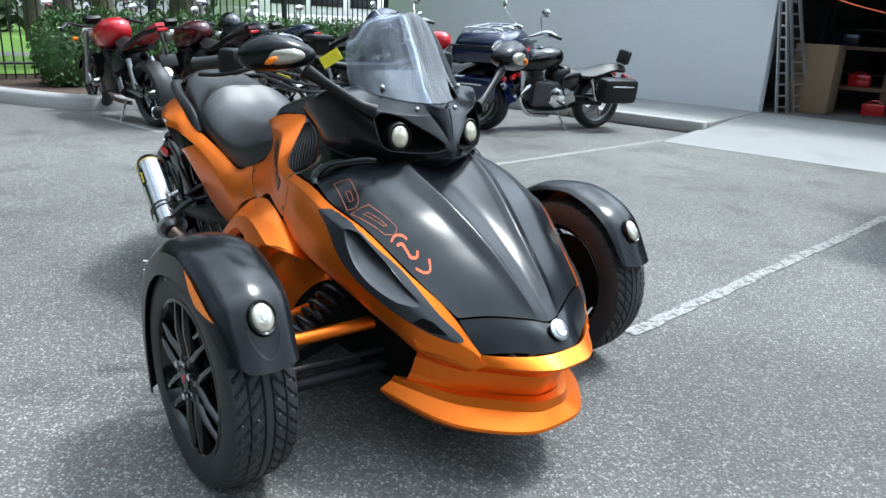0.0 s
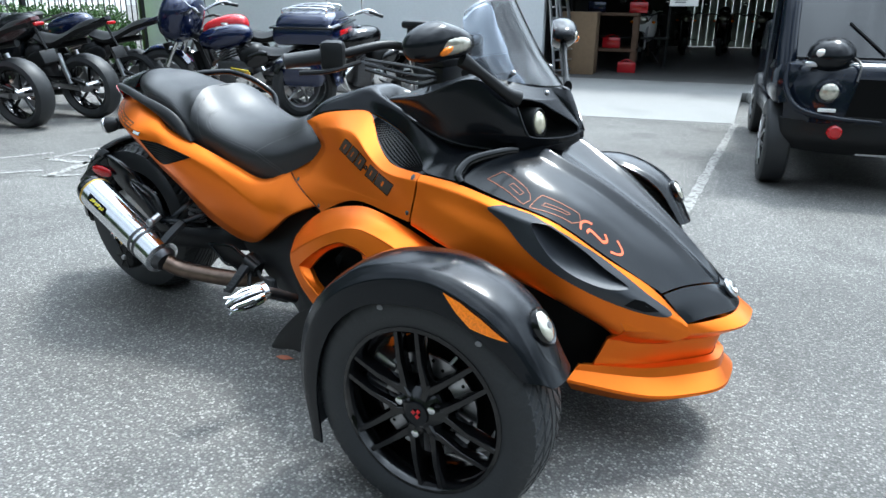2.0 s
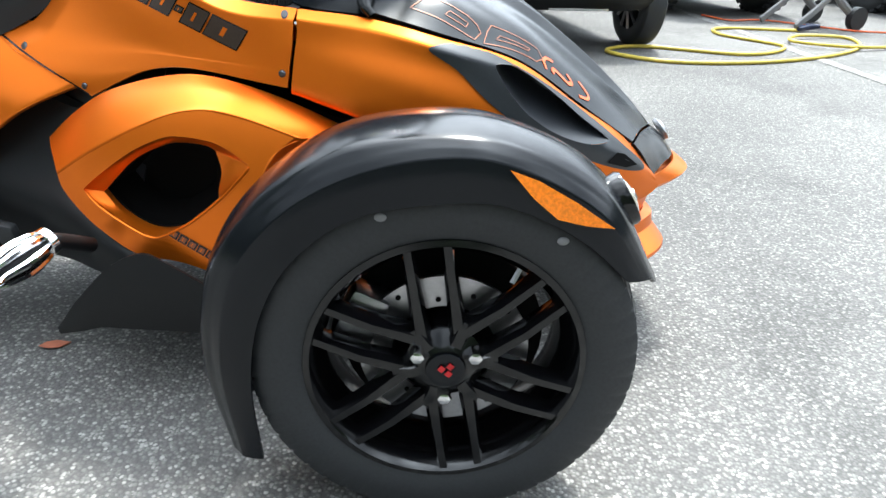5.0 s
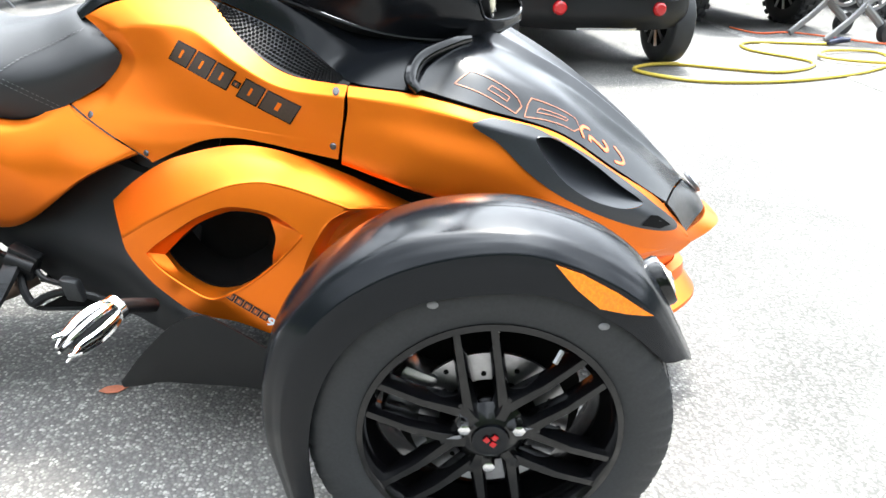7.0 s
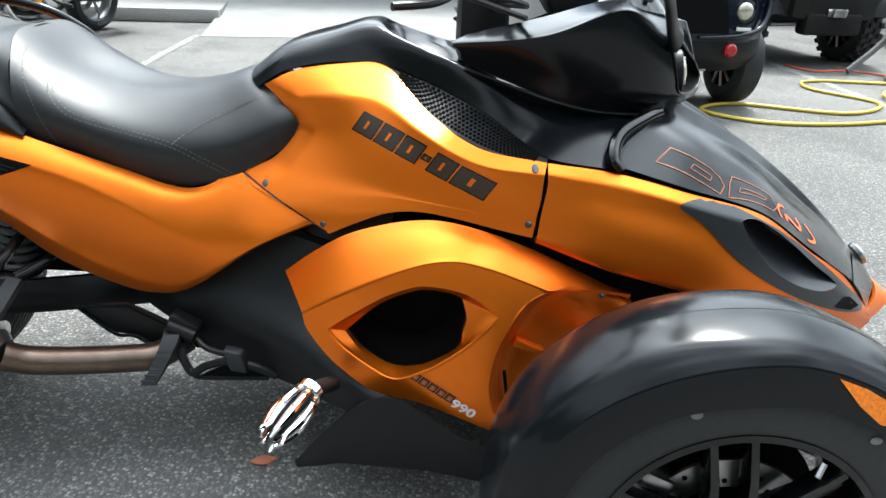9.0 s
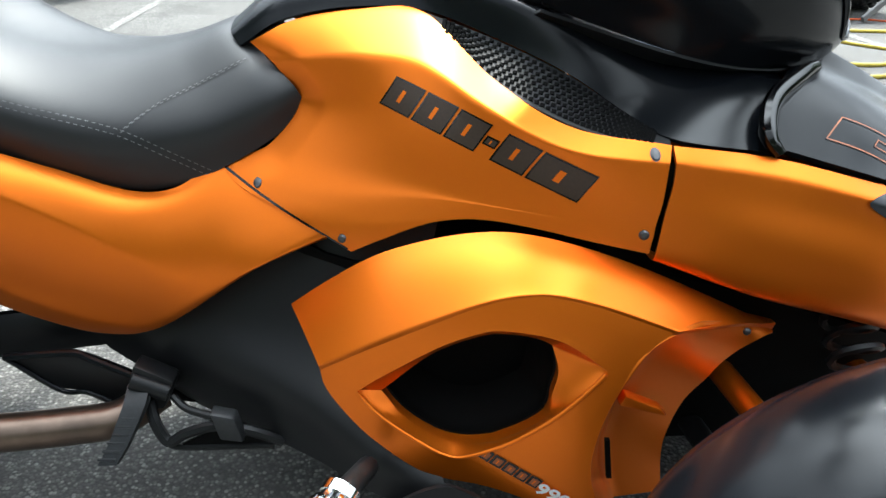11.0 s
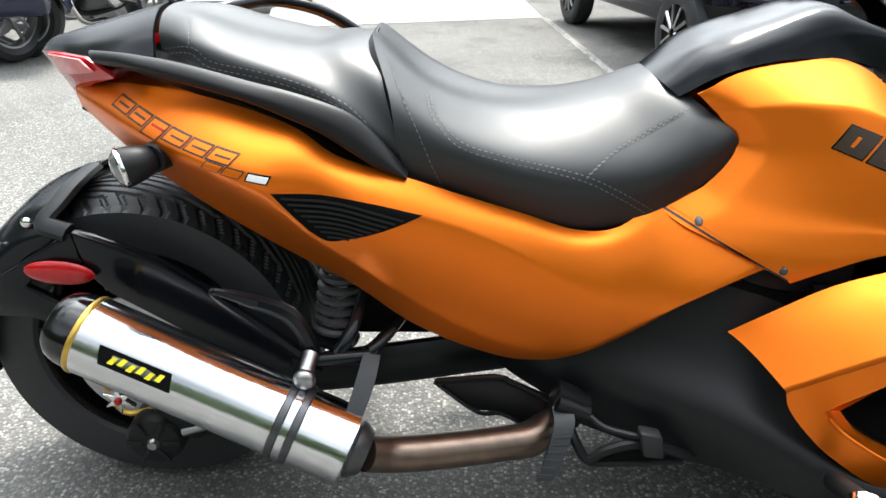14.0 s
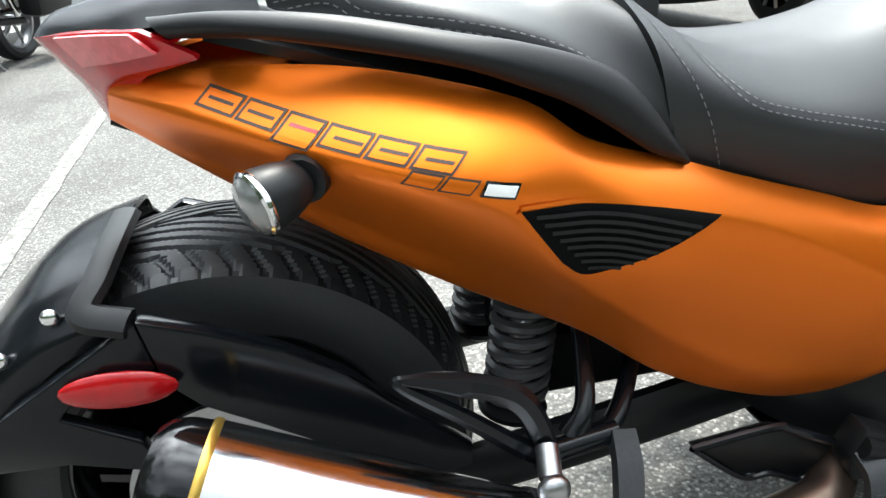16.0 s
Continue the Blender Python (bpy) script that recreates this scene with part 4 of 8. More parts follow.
for sg in (1, -1):
    outline = spline([(0.3, y * sg, z) for y, z in HOL + HOL[:1]], 61)[:-1]
    edge = np.array(pressed(([tuple(p) for p in outline], []), cowl_sheet, (-1, 0, 0), 0.001)[0])
    c = edge.mean(0)
    deep = [edge + (edge - c) * 0.03, edge, edge - (0.006, 0, 0)] + [c + (edge - c) * f + (-d, 0, 0) for f, d in ((0.93, 0.02), (0.85, 0.05), (0.5, 0.062), (0.05, 0.065))]
    part("lamp_hollow", sheet(np.array(deep), 0.0, closed=True), DARK, spyder, "dark hollow round a headlamp")
    lampm = look((0.004, -0.126 * sg, 0.822), (-0.5, -0.03 * sg, 0.74))
    socket = part("headlamp", moved(lathe([(-0.07, 0.04), (-0.01, 0.038), (0.004, 0.036), (0.006, 0.033), (0.0, 0.031)], 36, "z"), lampm @ Matrix.Diagonal((0.95, 1.08, 1, 1))), PLASTIC, spyder, "round headlamp in a dark hollow")
    part("lens", moved(ball(0.025, 0.03, 0.011, (0, 0, 0.003)), lampm), WARMLENS, socket)
    part("lens_bar", moved(box(0.006, 0.05, 0.004, (0, 0, 0.01), 0.001), lampm), STEEL, socket)
    part("lamp_trim", tube([tuple(q) for q in edge[::2]] + [tuple(edge[0])], 0.0028, 6, 120), BLACK, spyder)
beak = both_sides([[(-0.02, -0.055, 0.912), (0.03, -0.02, 0.9), (0.04, 0, 0.898)], [(0.0, -0.05, 0.896), (0.046, -0.02, 0.868), (0.056, 0, 0.865)], [(0.05, -0.018, 0.83), (0.07, -0.01, 0.815), (0.076, 0, 0.81)]])
part("cowl_keel", sheet(loft(beak, 21, 12), 0.006, toward=(-0.2, 0, 0.85)), BLACK, spyder)

# mirrors with turn lamps
for sg in (1, -1):
    arm = [(-0.03, -0.185, 0.885), (-0.05, -0.225, 0.905), (-0.085, -0.3, 0.957), (-0.11, -0.35, 0.99)]
    mir = part("mirror", tube([(x, y * sg, z) for x, y, z in arm], [0.022, 0.015, 0.013, 0.02], 12, flat=0.6), PLASTIC, spyder, "black rear-view mirror with a turn lamp")
    shell = ball(0.05, 0.096, 0.046, (0, 0, 0), (0, 0, 0), 36, 20, 0.9)
    # the shell narrows towards its arm and is cut flat behind
    shell = ([(max(x, -0.03), y, z * (1 - 2.6 * max(0.0, y)) - 0.25 * max(0.0, y)) for x, y, z in shell[0]], shell[1])
    at = pose(-0.14, -0.41, 1.032, 12, 0, -22)
    shell = moved(shell, at)
    lensv = moved(([(x, y, z * (1 - 3.2 * max(0.0, y)) - 0.2 * max(0.0, y)) for x, y, z in ball(0.024, 0.06, 0.027, (0.028, 0.01, -0.006), seg=28, rings=16, power=0.9)[0]], ball(0.024, 0.06, 0.027, seg=28, rings=16)[1]), at)
    bulbv = moved(ball(0.007, 0.018, 0.008, (0.05, -0.02, -0.016), (18, 0, -14), 14, 8), at)
    glassv = moved(ball(0.002, 0.078, 0.04, (-0.031, 0, 0), seg=24, rings=12), at)
    if sg < 0:
        shell, lensv, bulbv, glassv = mirrored(shell), mirrored(lensv), mirrored(bulbv), mirrored(glassv)
    part("mirror_shell", shell, BLACK, mir)
    part("mirror_glass", glassv, CHROME, mir)
    part("turn_lens", lensv, CLEAR, mir, "clear lens with an amber bulb")
    part("bulb", bulbv, AMBER, mir)

# handlebar
bars = part("handlebar", tube([(-0.52, -0.44, 0.975), (-0.44, -0.385, 0.988), (-0.375, -0.26, 1.01), (-0.35, -0.12, 0.985), (-0.345, 0, 0.975), (-0.35, 0.12, 0.985), (-0.375, 0.26, 1.01), (-0.44, 0.385, 0.988), (-0.52, 0.44, 0.975)], 0.012, 10), PLASTIC, spyder)
for sg in (1, -1):
    grip = lathe([(0, 0.012), (0.02, 0.019), (0.06, 0.019), (0.08, 0.019), (0.94, 0.018), (0.97, 0.02), (1, 0.012)], 20, "z")
    part("grip", between(grip, (-0.44, -0.387 * sg, 0.989), (-0.555, -0.462 * sg, 0.97)), RUBBER, bars)
    part("switch_box", box(0.062, 0.055, 0.075, (-0.452, -0.395 * sg, 0.985), 0.016, (0, 0, 30 * sg)), PLASTIC, bars)
    part("lever", tube([(-0.4, -0.35 * sg, 0.97), (-0.44, -0.43 * sg, 0.95), (-0.5, -0.47 * sg, 0.945)], 0.006, 8), PLASTIC, bars)
part("bar_clamp", box(0.08, 0.16, 0.05, (-0.345, 0, 0.965), 0.015), PLASTIC, bars)
part("steering_cover", box(0.1, 0.14, 0.16, (-0.36, 0, 0.88), 0.03), PLASTIC, spyder)
part("reservoir", joined(box(0.05, 0.05, 0.045, (-0.33, -0.18, 1.035), 0.01), box(0.07, 0.07, 0.02, (-0.33, -0.18, 1.06), 0.008)), PLASTIC, spyder)
part("price_tag", box(0.002, 0.062, 0.034, (-0.265, -0.178, 1.008), 0, (32, 0, -48)), YELLOW, spyder, "yellow paper tag tied to the handlebar")
for k in range(3):
    part("cable", tube([(-0.4, -0.33, 0.975 - 0.012 * k), (-0.3, -0.25, 0.955 - 0.02 * k), (-0.33, -0.1, 0.93 - 0.01 * k), (-0.36, 0, 0.9)], 0.005, 6), RUBBER, spyder)

# seats
seat = both_sides([list(s) for s in zip(
    [(-1.19, -0.2, 0.655), (-1.11, -0.19, 0.628), (-1.025, -0.186, 0.596), (-0.917, -0.18, 0.57), (-0.825, -0.176, 0.594), (-0.74, -0.158, 0.64), (-0.695, -0.142, 0.683)],
    [(-1.2, -0.205, 0.715), (-1.112, -0.205, 0.686), (-1.02, -0.204, 0.655), (-0.92, -0.196, 0.638), (-0.83, -0.186, 0.655), (-0.75, -0.165, 0.69), (-0.71, -0.146, 0.71)],
    [(-1.21, -0.18, 0.775), (-1.125, -0.18, 0.728), (-1.03, -0.178, 0.695), (-0.93, -0.166, 0.684), (-0.845, -0.15, 0.7), (-0.78, -0.13, 0.732), (-0.75, -0.115, 0.74)],
    [(-1.235, -0.1, 0.828), (-1.15, -0.1, 0.765), (-1.06, -0.095, 0.73), (-0.96, -0.09, 0.724), (-0.88, -0.08, 0.738), (-0.82, -0.068, 0.762), (-0.79, -0.06, 0.768)],
    [(-1.242, 0, 0.835), (-1.165, 0, 0.766), (-1.08, 0, 0.733), (-0.99, 0, 0.727), (-0.9, 0, 0.742), (-0.83, 0, 0.766), (-0.805, 0, 0.775)],
)])
seat_sheet = sheet(loft(seat, 57, 56), 0.012, toward=(-1.0, 0, 0.5))
rider_seat = part("rider_seat", seat_sheet, VINYL, spyder, "black vinyl rider seat with grey stitching")
pillion = both_sides([list(s) for s in zip(
    [(-1.54, -0.115, 0.822), (-1.485, -0.15, 0.812), (-1.425, -0.172, 0.79), (-1.303, -0.19, 0.75), (-1.24, -0.198, 0.7), (-1.188, -0.2, 0.664)],
    [(-1.545, -0.1, 0.848), (-1.49, -0.135, 0.842), (-1.42, -0.158, 0.822), (-1.315, -0.175, 0.79), (-1.25, -0.19, 0.75), (-1.197, -0.204, 0.71)],
    [(-1.55, -0.06, 0.868), (-1.495, -0.08, 0.862), (-1.43, -0.09, 0.84), (-1.335, -0.1, 0.82), (-1.275, -0.12, 0.815), (-1.22, -0.16, 0.79)],
    [(-1.552, 0, 0.874), (-1.495, 0, 0.858), (-1.43, 0, 0.836), (-1.34, 0, 0.82), (-1.285, 0, 0.826), (-1.238, 0, 0.834)],
)])
pil_sheet = sheet(loft(pillion, 49, 44), 0.012, toward=(-1.4, 0, 0.6))
pillion_seat = part("pillion_seat", pil_sheet, VINYL, spyder, "black vinyl passenger seat with grey stitching")


def stitch(line, onto, parent, way=(0, 0.8, -0.6), step=0.009):
    """A row of short threads along a line on the seat, with a raised seam beside it."""
    p = spline(line, 200)
    d = np.r_[0, np.cumsum(np.linalg.norm(np.diff(p, axis=0), axis=1))]
    bits = []
    for s in np.arange(0, d[-1], step):
        a, b = [np.array([np.interp(q, d, p[:, i]) for i in range(3)]) for q in (s, s + step * 0.55)]
        bits.append(tube([tuple(a), tuple(b)], 0.0006, 5, 2))
    part("stitching", pressed(joined(*bits), onto, way, 0.0008), THREAD, parent)
    part("seam", pressed(tube([tuple(q) for q in p[::8]], 0.0022, 6), onto, way, 0.0002), VINYL, parent)


for sg in (1, -1):
    def seam_on(line, onto, parent, way, twin=0.0):
        stitch([(x, y * sg, z) for x, y, z in line], onto, parent, way)
        if twin:
            stitch([(x - twin * 0.5, y * sg, z - twin) for x, y, z in line], onto, parent, way)
    seam_on([(-1.154, -0.121, 0.764), (-1.145, -0.168, 0.744), (-1.111, -0.194, 0.712), (-1.06, -0.195, 0.693), (-0.99, -0.192, 0.675), (-0.928, -0.192, 0.658), (-0.874, -0.192, 0.632), (-0.822, -0.18, 0.6)], seat_sheet, rider_seat, (0, sg, -0.5), 0.008)
    seam_on([(-0.925, -0.19, 0.66), (-0.885, -0.16, 0.685), (-0.849, -0.146, 0.703), (-0.772, -0.121, 0.739)], seat_sheet, rider_seat, (0, 0.8 * sg, -0.6), 0.007)
    seam_on([(-1.211, -0.114, 0.807), (-1.195, -0.168, 0.775), (-1.179, -0.192, 0.746), (-1.154, -0.205, 0.687), (-1.137, -0.198, 0.647)], seat_sheet, rider_seat, (0, 0.8 * sg, -0.6))
    seam_on([(-1.534, -0.118, 0.826), (-1.485, -0.146, 0.832), (-1.455, -0.16, 0.815), (-1.39, -0.17, 0.803), (-1.333, -0.18, 0.79), (-1.274, -0.187, 0.766), (-1.24, -0.196, 0.738)], pil_sheet, pillion_seat, (0, sg, -0.5), 0.008)
    seam_on([(-1.505, -0.07, 0.862), (-1.497, -0.1, 0.856), (-1.49, -0.142, 0.832)], pil_sheet, pillion_seat, (0, 0.7 * sg, -0.7))

# tail
tail = both_sides([
    [(-1.545, -0.135, 0.818), (-1.6, -0.125, 0.818), (-1.67, -0.1, 0.812), (-1.73, -0.055, 0.806), (-1.775, 0, 0.805)],
    [(-1.552, -0.105, 0.848), (-1.605, -0.098, 0.84), (-1.67, -0.078, 0.83), (-1.725, -0.045, 0.82), (-1.765, 0, 0.815)],
    [(-1.558, -0.055, 0.872), (-1.61, -0.05, 0.86), (-1.67, -0.04, 0.845), (-1.72, -0.025, 0.832), (-1.75, 0, 0.825)],
    [(-1.56, -0.005, 0.876), (-1.61, -0.005, 0.864), (-1.67, -0.004, 0.848), (-1.715, -0.003, 0.834), (-1.73, 0, 0.83)],
])
part("tail_cover", sheet(loft(tail, 41, 16), 0.006, toward=(-1.6, 0, 0.7)), BLACK, spyder)
lens = both_sides([
    [(-1.652, -0.12, 0.813), (-1.7, -0.086, 0.812), (-1.742, -0.046, 0.808), (-1.776, 0, 0.803)],
    [(-1.6, -0.149, 0.79), (-1.658, -0.109, 0.778), (-1.7, -0.075, 0.769), (-1.744, 0, 0.757)],
    [(-1.66, -0.1, 0.771), (-1.69, -0.076, 0.763), (-1.712, -0.056, 0.755), (-1.738, 0, 0.745)],
    [(-1.712, -0.035, 0.72), (-1.716, -0.03, 0.717), (-1.722, -0.018, 0.714), (-1.726, 0, 0.712)],
])
tl = part("tail_lamp", sheet(loft(lens, 41, 18, smooth=False), 0.006, toward=(-1.5, 0, 0.76)), RED, spyder, "red wedge-shaped tail lamp")
# upper lens facet; its paler red paints in the pinkish sky reflection
facet = [[(-1.66, -0.119, 0.811), (-1.7, -0.09, 0.81), (-1.742, -0.05, 0.806)], [(-1.64, -0.126, 0.794), (-1.685, -0.092, 0.785), (-1.722, -0.056, 0.779)]]
facet_v = sheet(loft([[(x, y - 0.004, z) for x, y, z in r] for r in facet], 16, 5), 0.003)
FACET = material("red_lens_with_sheen", (0.62, 0.09, 0.1), 0.12, 0.0, 0.3, 90, 0.001, 0.6)
part("lens_facet", facet_v, FACET, tl)
part("lens_facet", mirrored(facet_v), FACET, tl)
under_tail = both_sides([
    [(-1.72, -0.03, 0.715), (-1.71, 0, 0.712)], [(-1.5, -0.14, 0.64), (-1.5, 0, 0.66)], [(-1.25, -0.15, 0.48), (-1.25, 0, 0.52)], [(-1.0, -0.15, 0.38), (-1.0, 0, 0.4)],
])
part("tail_underside", sheet(loft(under_tail, 9, 20), 0.004), PLASTIC, spyder)
seat_pan = both_sides([[(-1.6, -0.12, 0.8), (-1.6, 0, 0.8)], [(-1.4, -0.17, 0.74), (-1.4, 0, 0.75)], [(-1.2, -0.19, 0.65), (-1.2, 0, 0.66)], [(-0.95, -0.175, 0.575), (-0.95, 0, 0.58)], [(-0.72, -0.13, 0.67), (-0.72, 0, 0.68)]])
part("seat_pan", sheet(loft(seat_pan, 9, 24), 0.01), PLASTIC, spyder)
rail_top = [(-1.642, -0.12, 0.824), (-1.573, -0.165, 0.828), (-1.488, -0.195, 0.821), (-1.39, -0.214, 0.8), (-1.338, -0.219, 0.788), (-1.284, -0.22, 0.77), (-1.25, -0.218, 0.751), (-1.22, -0.214, 0.72), (-1.184, -0.208, 0.672)]
rail_low = [(-1.625, -0.13, 0.806), (-1.56, -0.172, 0.806), (-1.505, -0.196, 0.799), (-1.4, -0.222, 0.776), (-1.338, -0.228, 0.752), (-1.3, -0.23, 0.734), (-1.261, -0.23, 0.708), (-1.225, -0.225, 0.682), (-1.186, -0.212, 0.662)]
rail_out = [tuple((np.array(a) + b) / 2 + (0, -0.014, 0)) for a, b in zip(rail_top, rail_low)]
rail_hide = [tuple((np.array(a) + b) / 2 + (0, 0.03, 0)) for a, b in zip(rail_top, rail_low)]
rail_skin = sheet(loft([rail_hide, rail_top, rail_out, rail_low, rail_hide], 70, 33), 0.0)
part("grab_rail", rail_skin, PLASTIC, spyder, "black grab rail beside the passenger seat")
far_rail = [(-1.6, 0.12, 0.815), (-1.54, 0.15, 0.842), (-1.5, 0.2, 0.848), (-1.455, 0.25, 0.848), (-1.38, 0.275, 0.828), (-1.32, 0.3, 0.79), (-1.285, 0.31, 0.755), (-1.255, 0.28, 0.71), (-1.22, 0.22, 0.675)]
part("grab_rail", tube(far_rail, 0.0115, 12, 60), BLACK, spyder, "black grab rail beside the passenger seat")
part("rail_tag", box(0.075, 0.002, 0.03, (-1.425, 0.275, 0.852), 0, (55, 8, 20)), YELLOW, spyder, "yellow paper tag on the grab rail")
sig_a, sig_b = (-1.527, -0.23, 0.701), (-1.57, -0.2545, 0.6918)
pair("turn_signal", joined(tube([(-1.515, -0.19, 0.705), (-1.53, -0.236, 0.7)], [0.026, 0.02], 14), between(lathe([(0.0, 0.012), (0.12, 0.019), (0.45, 0.0245), (0.8, 0.0275), (1.0, 0.026)], 28, "z"), sig_a, sig_b)), PLASTIC)
pair("signal_ring", between(lathe([(0.86, 0.0277), (0.9, 0.0287), (0.96, 0.0287), (1.0, 0.0265)], 28, "z"), sig_a, sig_b), CHROME)
pair("signal_lens", between(lathe([(0.98, 0.0258), (1.1, 0.021), (1.18, 0.011), (1.2, 0.002)], 28, "z"), sig_a, sig_b), SMOKE)

# vents in the tail panels, bolts, gaps
put = Matrix.Translation((0, -0.4, 0)) @ pose(0, 0, 0, 90)
vent_grid = loft([[(-1.362, -0.4, 0.668), (-1.31, -0.4, 0.662), (-1.24, -0.4, 0.647), (-1.163, -0.4, 0.622)], [(-1.345, -0.4, 0.642), (-1.315, -0.4, 0.625), (-1.25, -0.4, 0.62), (-1.185, -0.4, 0.614)], [(-1.32, -0.4, 0.605), (-1.297, -0.4, 0.586), (-1.265, -0.4, 0.59), (-1.215, -0.4, 0.604)]], 30, 14)
ventp = pressed(sheet(vent_grid, 0), rear_panel, (0, 1, 0), 0.003)
rim_v = [tuple(vent_grid[0, i]) for i in range(0, 30, 4)] + [tuple(vent_grid[0, 29]), tuple(vent_grid[13, 20]), tuple(vent_grid[13, 8]), tuple(vent_grid[10, 0]), tuple(vent_grid[4, 0])]
pair("vent_rim", pressed(tube(rim_v + rim_v[:1], 0.0042, 8, 90), rear_panel, (0, 1, 0), 0.002), ORANGE)
vent_r, vent_l = pair("air_vent", ventp, DARK, label="black slatted vent in the orange tail panel")
for k in range(8):
    # slats run with the vent's upper edge and end at its sides
    f = 0.06 + 0.115 * k
    left = np.array((-1.362, 0.668)) * (1 - f) + np.array((-1.296, 0.586)) * f
    right = np.array((-1.163, 0.622)) * (1 - f) + np.array((-1.27, 0.588)) * f
    mid_ = (left + right) / 2 + (0, 0.006 * (1 - f))
    line = [left + (0.009, 0), mid_, right - (0.02 - 0.012 * f, 0)]
    q = sheet(loft([[(c[0], -0.4, c[1]) for c in line], [(c[0], -0.4, c[1] - 0.0038) for c in line]], 24, 2), 0)
    s = pressed(q, rear_panel, (0, 1, 0), 0.0065)
    part("slat", s, PLASTIC, vent_r)
    part("slat", mirrored(s), PLASTIC, vent_l)
for x, z, on in ((-0.758, 0.589, mid_panel), (-0.642, 0.531, mid_panel), (-0.272, 0.587, mid_panel), (-0.267, 0.68, mid_panel)):
    head = pressed(moved(lathe([(-0.002, 0.0062), (0.001, 0.0058), (0.003, 0.0038)], 16, "y"), Matrix.Translation((x, -0.5, z))), on, (0, 1, 0), 0.0)
    sink = [(p[0], p[1] - 0.003 if math.hypot(p[0] - x, p[2] - z) < 0.005 else p[1] - 0.001, p[2]) for p in head[0]]
    pair("panel_bolt", (sink, head[1]), ENGINE)
pair("panel_bolt", ball(0.005, 0.004, 0.005, (-0.136, -0.368, 0.474), seg=10, rings=6), ENGINE)
# near-black liners, the shade of the panel gaps put into their colour
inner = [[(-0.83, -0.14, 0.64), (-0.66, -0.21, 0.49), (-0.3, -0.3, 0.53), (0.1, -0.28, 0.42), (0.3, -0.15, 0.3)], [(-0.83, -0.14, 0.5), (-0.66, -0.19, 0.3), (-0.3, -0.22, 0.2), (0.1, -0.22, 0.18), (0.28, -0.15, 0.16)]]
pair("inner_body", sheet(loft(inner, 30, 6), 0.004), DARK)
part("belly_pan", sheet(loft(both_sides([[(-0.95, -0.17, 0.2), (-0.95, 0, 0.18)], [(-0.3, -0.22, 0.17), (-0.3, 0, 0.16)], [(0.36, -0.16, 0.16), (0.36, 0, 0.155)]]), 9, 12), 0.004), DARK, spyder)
flank = [
    [(-1.08, -0.1, 0.45), (-0.9, -0.12, 0.52), (-0.75, -0.15, 0.58), (-0.62, -0.17, 0.6), (-0.5, -0.17, 0.6)],
    [(-1.06, -0.145, 0.33), (-0.92, -0.17, 0.36), (-0.78, -0.205, 0.38), (-0.66, -0.255, 0.37), (-0.55, -0.28, 0.35)],
    [(-0.95, -0.17, 0.25), (-0.85, -0.22, 0.28), (-0.72, -0.29, 0.3), (-0.6, -0.37, 0.29), (-0.5, -0.42, 0.265)],
    [(-0.9, -0.16, 0.19), (-0.8, -0.22, 0.19), (-0.68, -0.32, 0.22), (-0.58, -0.4, 0.23), (-0.45, -0.44, 0.22)],
]
pair("engine_cover", sheet(loft(flank, 36, 20), 0.005), PLASTIC, label="matt black cover below the orange panels")
deflector = [
    [(-0.663, -0.452, 0.15), (-0.635, -0.452, 0.194), (-0.602, -0.451, 0.233), (-0.558, -0.45, 0.277), (-0.507, -0.45, 0.302), (-0.471, -0.451, 0.29), (-0.419, -0.455, 0.259), (-0.371, -0.462, 0.233), (-0.27, -0.475, 0.19)],
    [(-0.662, -0.456, 0.148), (-0.625, -0.458, 0.168), (-0.59, -0.459, 0.195), (-0.545, -0.459, 0.215), (-0.5, -0.459, 0.228), (-0.465, -0.459, 0.222), (-0.415, -0.461, 0.205), (-0.37, -0.466, 0.19), (-0.27, -0.476, 0.165)],
    [(-0.66, -0.456, 0.145), (-0.62, -0.457, 0.152), (-0.584, -0.457, 0.16), (-0.535, -0.458, 0.158), (-0.49, -0.458, 0.156), (-0.455, -0.459, 0.155), (-0.415, -0.46, 0.152), (-0.37, -0.466, 0.148), (-0.27, -0.476, 0.135)],
]
pair("foot_deflector", sheet(loft(deflector, 30, 12), 0.006), PLASTIC, label="matt black deflector ahead of the foot peg")

# plain blocks in place of the maker's marks, and the engine's number
def plate_grid(w, hgt, slant, inset=0.0, nx=8, ny=5):
    """A slanted block as a grid of small faces."""
    v = [(inset + (w - 2 * inset) * i / nx + slant * (inset + (hgt - 2 * inset) * j / ny), inset + (hgt - 2 * inset) * j / ny, 0.0) for j in range(ny + 1) for i in range(nx + 1)]
    return v, faces_of(ny + 1, nx + 1, False)


def blocks_on(base, shapes, slant, onto, mats, parent, way=(0, 1, 0), edge=0.003, lift=0.0012, slots=True):
    """A row of slanted blocks (start, foot, width, height), each an edge and a face, laid onto a panel."""
    for x, y, w, hgt in shapes:
        m = base @ Matrix.Translation((x + slant * y, y, 0))
        rim = part("emblem_block", pressed(moved(plate_grid(w, hgt, slant), m), onto, way, lift), mats[0], parent, smooth=False)
        part("emblem_face", pressed(moved(plate_grid(w, hgt, slant, edge), m), onto, way, lift + 0.0006), mats[1], rim, smooth=False)
        if slots and w > hgt * 0.7:
            k = m @ Matrix.Translation((w * 0.4 + slant * hgt * 0.3, hgt * 0.3, 0))
            part("emblem_slot", pressed(moved(plate_grid(w * 0.12, hgt * 0.4, slant), k), onto, way, lift + 0.0012), ORANGE, rim, smooth=False)


